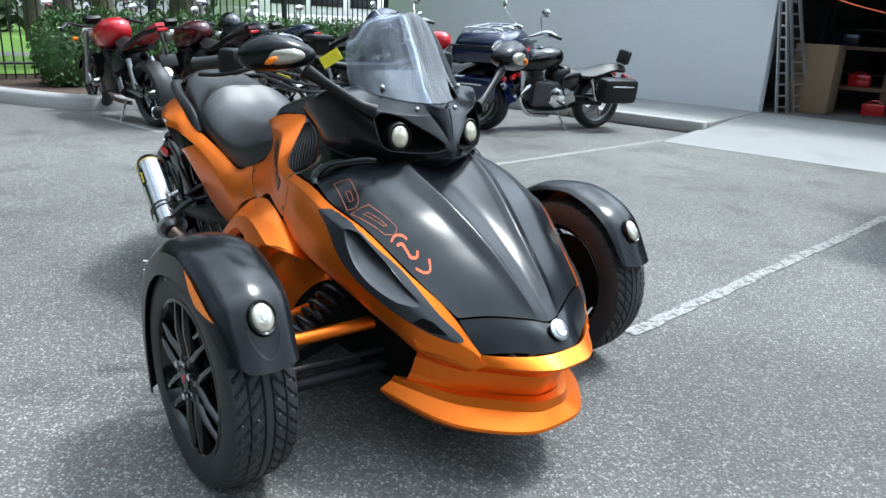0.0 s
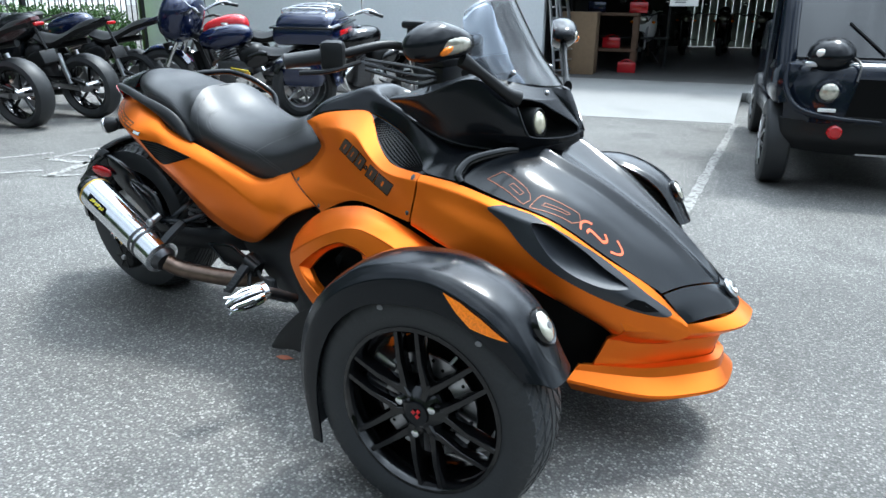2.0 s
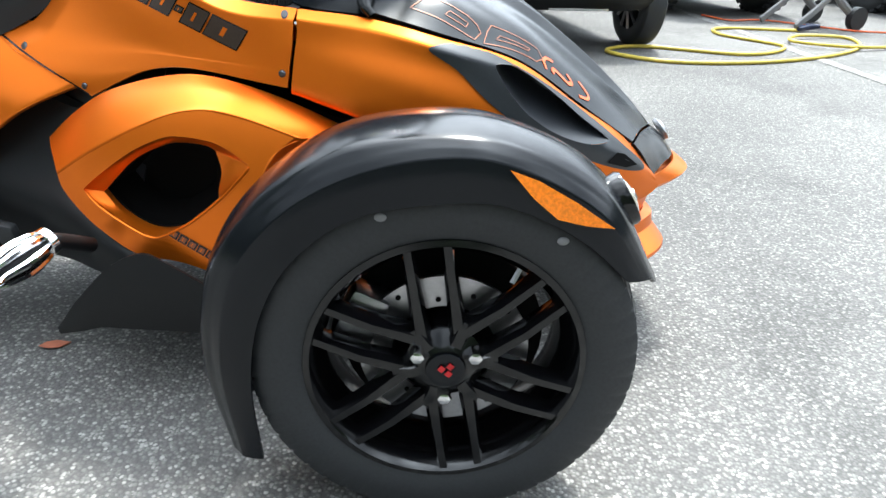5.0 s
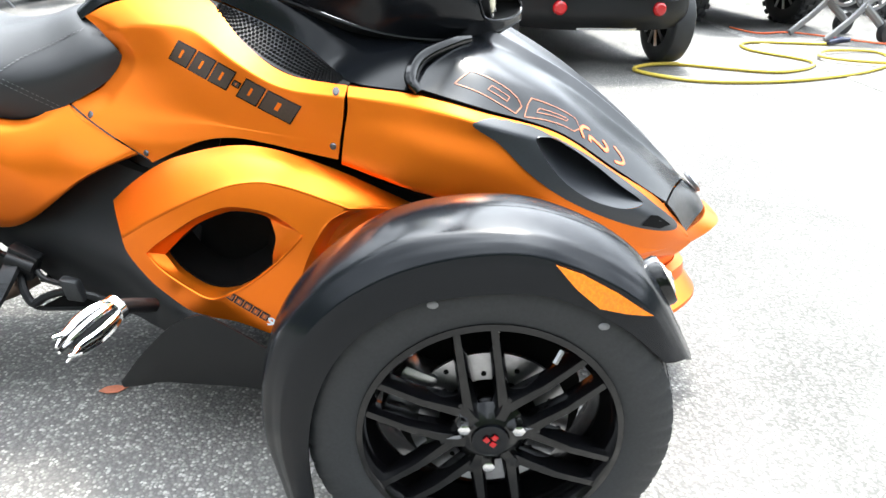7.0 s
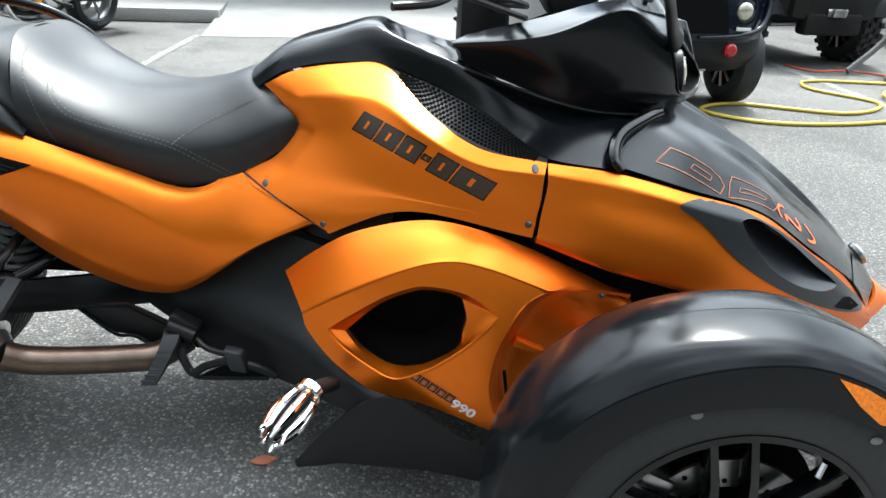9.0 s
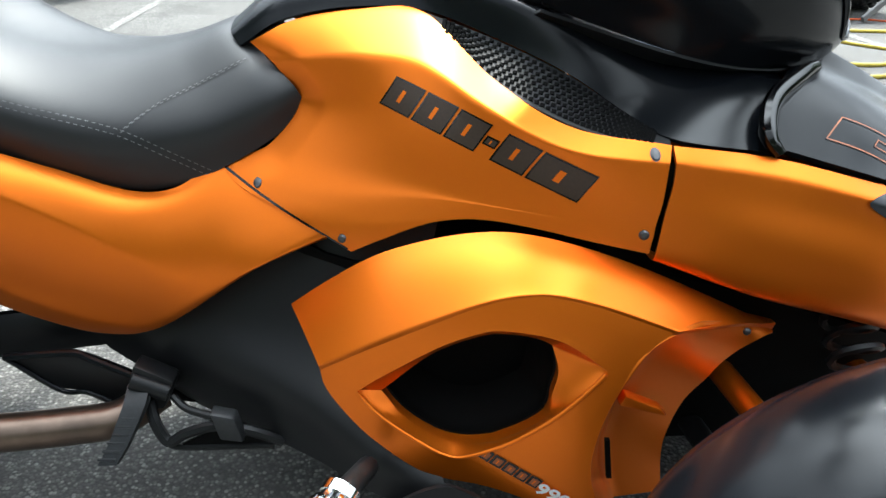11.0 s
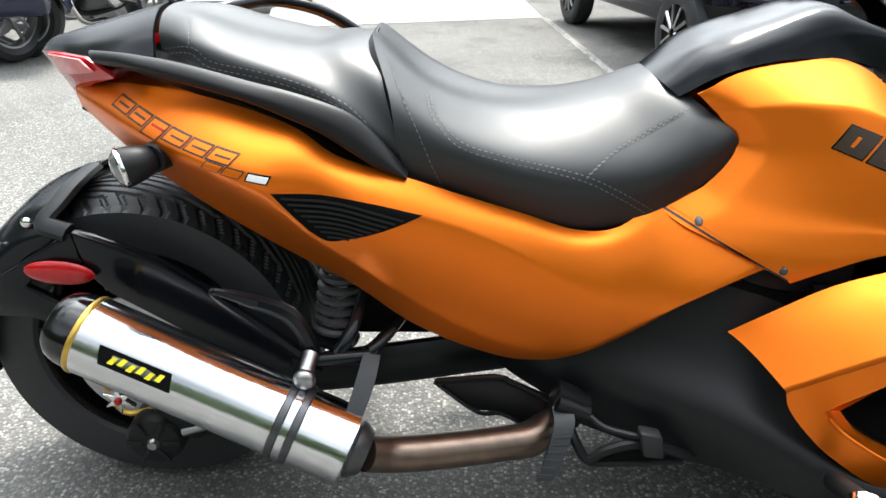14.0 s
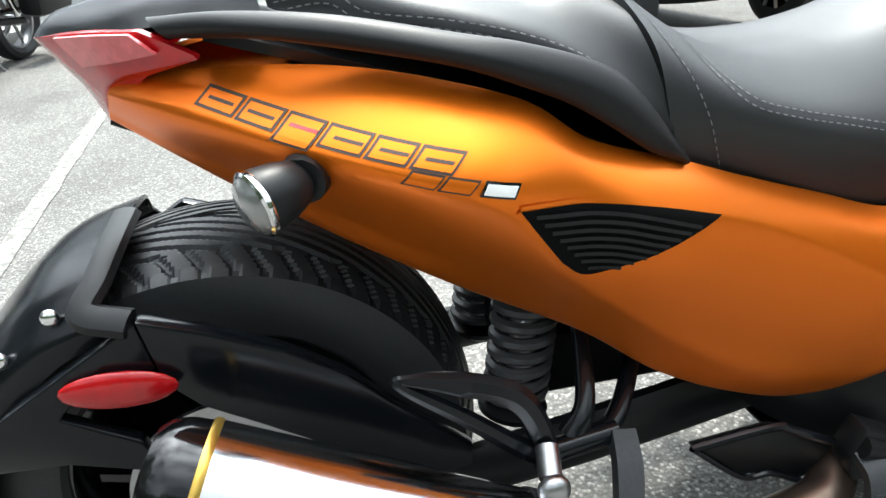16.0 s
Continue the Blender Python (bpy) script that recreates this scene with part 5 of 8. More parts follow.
CHAR = material("charcoal_print", (0.05, 0.032, 0.022), 0.35, 0.3, 0.2, 300)
BURNT = material("burnt_orange_print", (0.3, 0.085, 0.03), 0.4, 0.2, 0.15, 300)


def side_base(x, z, ang):
    return Matrix.Translation((x, -0.45, z)) @ pose(0, 0, 0, 90) @ pose(0, 0, 0, 0, 0, ang)


blocks_on(side_base(-0.593, 0.702, -19.5), [(0, 0, 0.04, 0.04), (0.043, 0, 0.04, 0.04), (0.086, 0, 0.04, 0.04), (0.128, 0.014, 0.016, 0.012), (0.146, 0, 0.042, 0.04), (0.191, 0, 0.066, 0.04)], 0.25, mid_panel, (GLOSS, CHAR), mid_r, edge=0.002)
blocks_on(side_base(-1.615, 0.752, -13.5), [(0, 0, 0.034, 0.018), (0.036, 0, 0.032, 0.018), (0.07, -0.006, 0.03, 0.024), (0.102, 0, 0.034, 0.018), (0.138, 0, 0.032, 0.018), (0.172, 0, 0.034, 0.018)], 0.7, rear_panel, (CHAR, ORANGE), rear_r, edge=0.0024, slots=False)
blocks_on(side_base(-1.455, 0.7, -13.5), [(0, 0, 0.026, 0.013), (0.028, 0, 0.026, 0.013)], 0.6, rear_panel, (CHAR, ORANGE), rear_r, edge=0.0016, slots=False)
blocks_on(side_base(-1.395, 0.686, -13.5), [(0, 0, 0.03, 0.013)], 0.3, rear_panel, (GLOSS, WHITE), rear_r, edge=0.002, slots=False)
blocks_on(side_base(-0.465, 0.324, -29), [(0.0175 * k, 0, 0.016, 0.017) for k in range(5)], 0.05, low_panel, (GLOSS, BURNT), low_r, edge=0.003)
for k in range(6):
    bar_m = side_base(-1.615, 0.752, -13.5) @ Matrix.Translation((0.0345 * k + 0.012, 0.0078, 0))
    part("emblem_bar", pressed(moved(plate_grid(0.022, 0.0026, 0.7), bar_m), rear_panel, (0, 1, 0), 0.0022), RED if k == 2 else CHAR, rear_r, smooth=False)
n990 = moved(lettering("990", 0.026, 0.0, 0.0, 0.0008), side_base(-0.392, 0.279, -29) @ Matrix.Diagonal((1.2, 1, 1, 1)))
part("number", pressed(n990, low_panel, (0, 1, 0), 0.0018), WHITE, low_r, "white printed number", smooth=False)


def ribbon(line, w, closed=True):
    """A thin flat band along a line in x and y."""
    p = np.array(fine(line, 0.005) if closed else line, float)
    t = np.roll(p, -1, 0) - np.roll(p, 1, 0) if closed else np.gradient(p, axis=0)
    t /= np.linalg.norm(t, axis=1, keepdims=True) + 1e-9
    n = np.stack([-t[:, 1], t[:, 0]], 1) * w / 2
    v = [(*q, 0.9) for q in p + n] + [(*q, 0.9) for q in p - n]
    k = len(p)
    return v, [(i, (i + 1) % k, k + (i + 1) % k, k + i) for i in range(k if closed else k - 1)]


def laid(vf, lift):
    return pressed(vf, hood_sheet, (0, 0, -1), lift)


for o in ([(-0.06, -0.292), (0.05, -0.318), (0.062, -0.3), (0.055, -0.288), (0.04, -0.28), (-0.03, -0.262)], [(0.066, -0.318), (0.165, -0.282), (0.18, -0.262), (0.172, -0.248), (0.082, -0.274), (0.074, -0.29)]):
    part("hood_emblem", laid(ribbon(o, 0.0016), 0.0015), BURNT, spyder, smooth=False)
for o in ([(0.0, -0.293), (0.035, -0.302), (0.04, -0.293), (0.008, -0.284)], [(0.09, -0.297), (0.15, -0.274), (0.155, -0.266), (0.096, -0.286)]):
    part("hood_emblem", laid(ribbon(o, 0.0013), 0.0015), BURNT, spyder, smooth=False)
for line, w in (([(0.186, -0.276), (0.182, -0.262), (0.19, -0.248), (0.203, -0.24)], 0.005), ([(0.2, -0.268), (0.204, -0.256), (0.225, -0.252), (0.236, -0.25), (0.243, -0.238), (0.234, -0.23)], 0.006), ([(0.258, -0.252), (0.277, -0.238), (0.28, -0.224), (0.262, -0.214)], 0.005)):
    part("hood_emblem", laid(ribbon([tuple(q) for q in spline(line, 24)], w, False), 0.0018), CORD, spyder, "orange printed mark", smooth=False)

# front wheels, fenders and suspension
def tread_front(a, r, th):
    w = abs(a) / 0.0825
    if r < 0.255:
        return 0.0
    d = math.degrees(th)
    if 0.1 < w < 0.16 or 0.5 < w < 0.54:
        return 0.006
    if w > 0.16 and (d + 20 * w) % 7.5 < 1.6:
        return 0.005
    return 0.0


def tyre_profile(width, rim, out, steps=26, crown=0.008):
    h = width / 2
    p = [(-h * 0.86, rim), (-h * 0.96, rim + 0.012), (-h, rim + (out - rim) * 0.45), (-h * 0.97, rim + (out - rim) * 0.75), (-h * 0.88, out - crown)]
    p += [(h * q, out - crown * abs(q / 0.84) ** 2.4) for q in np.linspace(-0.82, 0.82, steps)]
    return p + [(-a, r) for a, r in reversed(p[:5])]


def spoke_body(r0, r1, w0, w1, y, depth, ang0, ang1):
    a = np.array((r0 * math.cos(ang0), 0, r0 * math.sin(ang0)))
    b = np.array((r1 * math.cos(ang1), 0, r1 * math.sin(ang1)))
    d = (b - a) / np.linalg.norm(b - a)
    n = np.array((-d[2], 0, d[0]))
    v = []
    for p, w, yy in ((a, w0, y), ((a + b) / 2, (w0 + w1) / 2 * 0.9, y - 0.006), (b, w1, y)):
        for s, dy in ((-1, 0.0), (-0.55, -0.5), (0.55, -0.5), (1, 0.0), (1, 0.9), (-1, 0.9)):
            v.append(tuple(p + n * s * w / 2 + np.array((0, yy + dy * depth, 0))))
    f = faces_of(3, 6, True) + [tuple(range(6)), tuple(12 + k for k in reversed(range(6)))]
    return v, [tuple(reversed(q)) for q in f]


def front_wheel(sg):
    w = part("front_wheel", lathe([(-0.06, 0.186), (-0.066, 0.196), (-0.078, 0.197), (-0.08, 0.188), (-0.062, 0.176), (0.0, 0.165), (0.06, 0.176), (0.078, 0.192), (0.07, 0.197)], 72, "y", closed=False), GLOSS, spyder, "black alloy front wheel with twin spokes")
    w.data.polygons.foreach_get("index", np.zeros(len(w.data.polygons), int))
    bm = bmesh.new()
    bm.from_mesh(w.data)
    bmesh.ops.delete(bm, geom=[f for f in bm.faces if len(f.verts) > 8], context="FACES")
    bm.to_mesh(w.data)
    bm.free()
    prof = tyre_profile(0.165, 0.19, 0.281, 44, 0.011)
    part("tyre", lathe(prof, 384, "y", closed=True, wobble=tread_front), RUBBER, w, angle=30)
    for k in range(6):
        a = radians(70 + 60 * k)
        for s in (-1, 1):
            part("spoke", spoke_body(0.056, 0.189, 0.026, 0.0175, -0.066, 0.02, a + s * 0.05, a + s * 0.385), GLOSS, w)
    for k in range(6):
        a = radians(70 + 60 * k)
        part("hub_arm", spoke_body(0.02, 0.074, 0.03, 0.026, -0.066, 0.018, a, a), GLOSS, w)
    part("hub", lathe([(-0.078, 0.012), (-0.082, 0.03), (-0.078, 0.038), (-0.064, 0.056), (0.02, 0.06)], 32), GLOSS, w)
    part("hub_cap", lathe([(-0.082, 0.004), (-0.087, 0.02), (-0.085, 0.027), (-0.076, 0.028)], 28), BLACK, w)
    for q, z in ((-0.006, 0.004), (0.004, -0.004), (0.006, 0.008)):
        part("cap_mark", box(0.008, 0.002, 0.008, (q, -0.0875, z), 0, (0, 40, 0)), RED, w)
    for k in range(3):
        a = radians(30 + 120 * k)
        part("lug_nut", lathe([(-0.092, 0.006), (-0.09, 0.0095), (-0.07, 0.0105)], 6, "y", (0.046 * math.cos(a), 0, 0.046 * math.sin(a))), CHROME, w)
    disc = lathe([(-0.036, 0.075), (-0.036, 0.122), (-0.03, 0.122), (-0.03, 0.075)], 60, "y", closed=True)
    dk = part("brake_disc", disc, STEEL, w)
    for k in range(24):
        a = radians(15 * k + 8)
        part("disc_hole", lathe([(-0.0375, 0.004), (-0.03, 0.004)], 8, "y", ((0.086 + 0.012 * (k % 3)) * math.cos(a), 0, (0.086 + 0.012 * (k % 3)) * math.sin(a))), DARK, dk)
    part("backplate", lathe([(0.01, 0.02), (0.01, 0.15), (0.02, 0.15), (0.03, 0.02)], 40), DARK, w)
    part("caliper", box(0.06, 0.05, 0.09, (-0.12, -0.02, 0.05), 0.012, (0, 25, 0)), STEEL, w)
    part("valve", tube([(0.09, -0.075, 0.155), (0.08, -0.085, 0.14)], 0.004, 6), STEEL, w)
    for th in (112, 55):
        part("tyre_stud", ball(0.008, 0.002, 0.006, (0.245 * math.cos(radians(th)), -0.082, 0.245 * math.sin(radians(th))), seg=10, rings=6), GREYP, w)
    w.location = (0, -0.655 * sg, 0.278)
    if sg < 0:
        w.rotation_euler = (0, 0, math.pi)
    return w


for sg in (1, -1):
    front_wheel(sg)
fender_rails = [
    [(-0.258, -0.744, 0.12), (-0.266, -0.746, 0.25), (-0.248, -0.747, 0.36), (-0.2, -0.748, 0.448), (-0.12, -0.748, 0.508), (-0.01, -0.748, 0.53), (0.07, -0.748, 0.526), (0.16, -0.746, 0.485), (0.236, -0.735, 0.42)],
    [(-0.275, -0.742, 0.12), (-0.29, -0.744, 0.262), (-0.275, -0.745, 0.38), (-0.222, -0.745, 0.474), (-0.133, -0.745, 0.534), (-0.02, -0.745, 0.562), (0.07, -0.745, 0.555), (0.175, -0.742, 0.503), (0.25, -0.73, 0.418)],
    [(-0.288, -0.738, 0.12), (-0.306, -0.74, 0.27), (-0.288, -0.741, 0.396), (-0.232, -0.741, 0.49), (-0.14, -0.741, 0.554), (-0.026, -0.741, 0.585), (0.07, -0.741, 0.577), (0.185, -0.738, 0.518), (0.262, -0.722, 0.416)],
    [(-0.296, -0.728, 0.12), (-0.318, -0.729, 0.27), (-0.302, -0.729, 0.4), (-0.243, -0.729, 0.497), (-0.147, -0.729, 0.566), (-0.03, -0.729, 0.597), (0.073, -0.729, 0.588), (0.192, -0.726, 0.525), (0.275, -0.712, 0.413)],
    [(-0.31, -0.708, 0.12), (-0.338, -0.708, 0.27), (-0.32, -0.708, 0.405), (-0.258, -0.708, 0.504), (-0.155, -0.708, 0.579), (-0.034, -0.708, 0.607), (0.078, -0.708, 0.597), (0.2, -0.706, 0.534), (0.288, -0.695, 0.402)],
    [(-0.318, -0.65, 0.12), (-0.345, -0.65, 0.27), (-0.327, -0.65, 0.407), (-0.264, -0.65, 0.508), (-0.158, -0.65, 0.586), (-0.034, -0.65, 0.614), (0.08, -0.65, 0.604), (0.206, -0.65, 0.54), (0.296, -0.65, 0.4)],
    [(-0.31, -0.592, 0.12), (-0.338, -0.592, 0.27), (-0.32, -0.592, 0.405), (-0.258, -0.592, 0.504), (-0.155, -0.592, 0.579), (-0.034, -0.592, 0.607), (0.078, -0.592, 0.597), (0.2, -0.594, 0.534), (0.288, -0.6, 0.402)],
    [(-0.29, -0.567, 0.12), (-0.318, -0.565, 0.27), (-0.302, -0.564, 0.402), (-0.243, -0.564, 0.498), (-0.147, -0.564, 0.564), (-0.032, -0.564, 0.594), (0.074, -0.564, 0.586), (0.19, -0.566, 0.524), (0.276, -0.58, 0.405)],
]
fender_sheet = sheet(creased(fender_rails, [2], 70, [14, 40]), 0.005, toward=(0, -0.65, 0.3))
fend_r, fend_l = pair("front_fender", fender_sheet, BLACK, label="satin black front fender with reflector and lamp")
ridge_line = pressed(tube([(-0.15, -0.65, 0.62), (-0.03, -0.65, 0.65), (0.08, -0.65, 0.64), (0.2, -0.65, 0.57)], 0.003, 6), fender_sheet, (0, 0, -1), 0.0005)
refl = pressed(moved(prism(fine([(0.063, 0.575), (0.1, 0.562), (0.15, 0.535), (0.204, 0.499), (0.165, 0.505), (0.127, 0.514), (0.095, 0.54)]), 0.002), pose(0, -0.8, 0, 90)), fender_sheet, (0, 1, 0), 0.004)
for fd, mir in ((fend_r, False), (fend_l, True)):
    sg = -1 if mir else 1
    part("ridge", mirrored(ridge_line) if mir else ridge_line, BLACK, fd)
    part("side_reflector", mirrored(refl) if mir else refl, AMBER, fd, "amber side reflector")
    lm = look((0.24, -0.648 * sg, 0.504), (0, -0.648 * sg, 0.36))
    ring = part("fender_lamp", moved(lathe([(-0.02, 0.034), (0.002, 0.036), (0.008, 0.033), (0.004, 0.028)], 32, "z"), lm @ Matrix.Diagonal((0.9, 1.15, 1, 1))), GLOSS, fd, "oval clear running lamp in a black rim")
    part("lens", moved(ball(0.025, 0.033, 0.012, (0, 0, 0.003)), lm), CLEAR, ring)
    part("bulb", moved(lathe([(0.006, 0.01), (0.016, 0.008)], 16, "z"), lm), STEEL, ring)
    drop = [(-0.036, 0.012, 0), (-0.034, -0.03, 0), (-0.014, -0.066, 0), (0, -0.074, 0), (0.014, -0.066, 0), (0.034, -0.03, 0), (0.036, 0.012, 0)]
    chin = pressed(moved(tube(drop, 0.0028, 6), look((0.35, -0.648 * sg, 0.52), (0, -0.648 * sg, 0.44))), mirrored(fender_sheet) if mir else fender_sheet, (-1, 0, -0.3), 0.001)
    part("lamp_trim", chin, GLOSS, fd)
for z, x0, x1 in ((0.33, 0.05, 0.1), (0.33, -0.08, -0.12), (0.2, 0.06, 0.1), (0.2, -0.08, -0.12)):
    mt = ORANGE if z > 0.3 else PLASTIC
    pair("suspension_arm", tube([(x0 * 0.5, -0.6, z - 0.01), (x1, -0.22, z + 0.02)], 0.018, 10), mt)
coil = [(0.03 * math.cos(a), 0.03 * math.sin(a), a / (2 * math.pi * 9)) for a in np.linspace(0, 2 * math.pi * 9, 110)]
cv = tube([(x, y, z * 0.25) for x, y, z in coil], 0.006, 6, 110)
turn = (Vector((0.03, -0.25, 0.5)) - Vector((0.02, -0.5, 0.3))).to_track_quat("Z", "Y").to_matrix().to_4x4()
pair("front_spring", moved(cv, Matrix.Translation((0.02, -0.5, 0.3)) @ turn), PLASTIC)
pair("steering_rod", tube([(0.1, -0.6, 0.28), (0.12, -0.2, 0.27)], 0.008, 8), PLASTIC)
part("front_subframe", joined(box(0.36, 0.4, 0.16, (0.05, 0, 0.27), 0.03), box(0.5, 0.42, 0.2, (0.05, 0, 0.4), 0.05)), DARK, spyder)

# rear wheel
def tread_rear(a, r, th):
    w = abs(a) / 0.1125
    if r < 0.268:
        return 0.0
    d = math.degrees(th)
    if w < 0.03:
        return 0.004
    if w < 0.66 and (d + 92 * w) % 13.0 < 4.2:
        return 0.0045
    if 0.6 < w < 0.93 and (d + 55 + 16 * w) % 6.5 < 1.9:
        return 0.004
    return 0.0


RX, RZ = -1.66, 0.295
rw = part("rear_wheel", lathe([(-0.085, 0.185), (-0.1, 0.2), (-0.104, 0.19), (-0.08, 0.172), (0, 0.16), (0.08, 0.172), (0.104, 0.19), (0.1, 0.2)], 60), GLOSS, spyder, "black alloy rear wheel with a wide tyre")
bm = bmesh.new()
bm.from_mesh(rw.data)
bmesh.ops.delete(bm, geom=[f for f in bm.faces if len(f.verts) > 8], context="FACES")
bm.to_mesh(rw.data)
bm.free()
rw.location = (RX, 0, RZ)
part("tyre", lathe(tyre_profile(0.225, 0.19, 0.298, 116, 0.022), 500, "y", closed=True, wobble=tread_rear), RUBBER, rw, angle=30)
for k in range(6):
    a = radians(80 + 60 * k)
    for s in (-1, 1):
        part("spoke", spoke_body(0.045, 0.188, 0.03, 0.019, -0.06, 0.03, a + s * 0.06, a + s * 0.43), GLOSS, rw)
part("hub", lathe([(-0.12, 0.02), (-0.11, 0.045), (-0.05, 0.05), (0.1, 0.05)], 28), GLOSS, rw)
part("belt_pulley", lathe([(0.05, 0.03), (0.055, 0.178), (0.075, 0.178), (0.08, 0.03)], 48), DARK, rw)
part("brake_disc", lathe([(-0.128, 0.07), (-0.128, 0.125), (-0.122, 0.125), (-0.122, 0.07)], 50, closed=True), STEEL, rw)
part("disc_carrier", lathe([(-0.126, 0.02), (-0.13, 0.05), (-0.126, 0.078), (-0.12, 0.078), (-0.118, 0.02)], 30), STEEL, rw)
part("caliper_mount", box(0.11, 0.07, 0.1, (0.07, -0.155, -0.085), 0.03, (0, 20, 0)), PLASTIC, rw)
axle = part("axle_cover", lathe([(-0.062, 0.02), (-0.058, 0.045), (-0.05, 0.05), (0.0, 0.052), (0.02, 0.03)], 32, "y", (0.02, -0.14, -0.125)), PLASTIC, rw)
for a in range(0, 360, 60):
    part("cover_rib", box(0.03, 0.004, 0.008, (0.02 + 0.032 * math.cos(radians(a)), -0.202, -0.125 + 0.032 * math.sin(radians(a))), 0.002, (0, -a, 0)), PLASTIC, axle)
part("axle_bolt", lathe([(-0.07, 0.008), (-0.06, 0.012)], 12, "y", (0.02, -0.14, -0.125)), STEEL, axle)
part("axle_adjuster", tube([(0.07, -0.19, -0.11), (0.16, -0.185, -0.085)], 0.007, 8, 2), STEEL, rw)
star = [(0.03 * math.cos(a) * (1 if k % 2 else 0.35), 0.03 * math.sin(a) * (1 if k % 2 else 0.35)) for k, a in enumerate(np.linspace(0, 2 * math.pi, 13)[:-1])]
st_ = part("chrome_star", moved(prism(star, 0.012, None, 0.002), pose(-0.02, -0.2, -0.03, 90)), CHROME, rw)
part("star_gem", ball(0.007, 0.005, 0.007, (-0.02, -0.208, -0.03), seg=12, rings=8), RED, st_)
part("brake_hose", tube([(0.0, -0.15, 0.05), (-0.06, -0.16, 0.0), (-0.04, -0.16, -0.09), (0.05, -0.17, -0.06)], 0.005, 6), GOLD, rw)

# rear fender on its stay
hug = both_sides([list(s) for s in zip(
    [(-1.725, -0.148, 0.537), (-1.8, -0.148, 0.509), (-1.87, -0.145, 0.439), (-1.915, -0.14, 0.344), (-1.93, -0.13, 0.270)],
    [(-1.745, -0.146, 0.556), (-1.82, -0.143, 0.529), (-1.9, -0.138, 0.454), (-1.95, -0.13, 0.354), (-1.962, -0.12, 0.270)],
    [(-1.742, -0.112, 0.587), (-1.828, -0.11, 0.557), (-1.918, -0.106, 0.471), (-1.968, -0.1, 0.362), (-1.978, -0.09, 0.270)],
    [(-1.738, -0.06, 0.601), (-1.83, -0.058, 0.569), (-1.926, -0.056, 0.476), (-1.976, -0.052, 0.364), (-1.986, -0.05, 0.270)],
    [(-1.738, 0, 0.604), (-1.832, 0, 0.572), (-1.928, 0, 0.478), (-1.98, 0, 0.366), (-1.99, 0, 0.270)],
)])
rf = part("rear_fender", sheet(loft(hug, 41, 30), 0.006, toward=(RX, 0, RZ)), BLACK, spyder, "satin black hugger fender over the rear wheel")
def plate_at(outline, y, depth, r=0.003):
    """A cast plate in the plane of the machine's side."""
    return prism(outline, depth, Matrix.Translation((0, y, 0)) @ pose(0, 0, 0, 90), r)


arm_up = [(-1.711, 0.56), (-1.65, 0.537), (-1.58, 0.503), (-1.522, 0.461), (-1.47, 0.405), (-1.39, 0.33)]
pair("fender_stay", plate_at(arm_up + [(-1.4, 0.25), (-1.48, 0.31), (-1.545, 0.365), (-1.61, 0.41), (-1.67, 0.45), (-1.7, 0.485)], -0.158, 0.022, 0.005), BLACK, label="black cast stay of the rear fender")
pair("stay_plate", plate_at([(-1.895, 0.44), (-1.855, 0.474), (-1.711, 0.559), (-1.702, 0.503), (-1.775, 0.49), (-1.805, 0.462), (-1.735, 0.42), (-1.725, 0.375), (-1.81, 0.405), (-1.89, 0.41)], -0.16, 0.018, 0.004), BLACK)
part("fender_brace", tube([(-1.738, 0.0, 0.606), (-1.74, -0.07, 0.6), (-1.748, -0.118, 0.584), (-1.758, -0.15, 0.566), (-1.715, -0.164, 0.556)], 0.009, 8, 30, flat=1.8), PLASTIC, rf)
for x, z in ((-1.793, 0.561), (-1.852, 0.522)):
    part("fender_bolt", ball(0.0095, 0.006, 0.0095, (x, -0.138, z), (0, 0, 0), 14, 8), CHROME, rf)
part("rear_reflector", ball(0.056, 0.008, 0.021, (-1.739, -0.176, 0.492), (0, 4, 0), 28, 10), RED, spyder, "oval red side reflector")
part("plate_holder", joined(box(0.06, 0.1, 0.05, (-2.005, 0, 0.36), 0.008), box(0.01, 0.15, 0.06, (-2.035, 0, 0.36), 0.004)), PLASTIC, rf)
part("fender_tip", box(0.03, 0.2, 0.09, (-1.972, 0, 0.28), 0.012, (0, -12, 0)), BLACK, rf)

# swing arm, rear shock, pegs and exhaust
pair("swing_arm", tube([(-0.98, -0.13, 0.33), (-1.25, -0.15, 0.3), (-1.5, -0.155, 0.27), (-1.66, -0.15, 0.25)], [0.04, 0.04, 0.036, 0.03], 10, flat=0.5), PLASTIC)
part("frame_tube", joined(tube([(-0.9, 0, 0.35), (-1.15, 0, 0.4), (-1.4, 0, 0.56)], 0.05, 10), box(0.4, 0.2, 0.1, (-1.12, 0, 0.37), 0.03)), DARK, spyder)
for sg in (1, -1):
    sh = part("rear_shock", tube([(-1.3, -0.09 * sg, 0.5), (-1.325, -0.1 * sg, 0.3)], 0.016, 10), STEEL, spyder)
    cl = [(0.034 * math.cos(a), 0.034 * math.sin(a), 0.16 * a / (2 * math.pi * 8)) for a in np.linspace(0, 2 * math.pi * 8, 120)]
    part("spring", moved(tube(cl, 0.0075, 7, 120), Matrix.Translation((-1.325, -0.1 * sg, 0.335)) @ pose(0, 0, 0, -3 * sg, 9, 0)), SPRING, sh)
    part("spring_seat", moved(lathe([(0, 0.042), (0.008, 0.044), (0.016, 0.03)], 24, "z"), Matrix.Translation((-1.328, -0.1 * sg, 0.322)) @ pose(0, 0, 0, -3 * sg, 9, 0)), PLASTIC, sh)
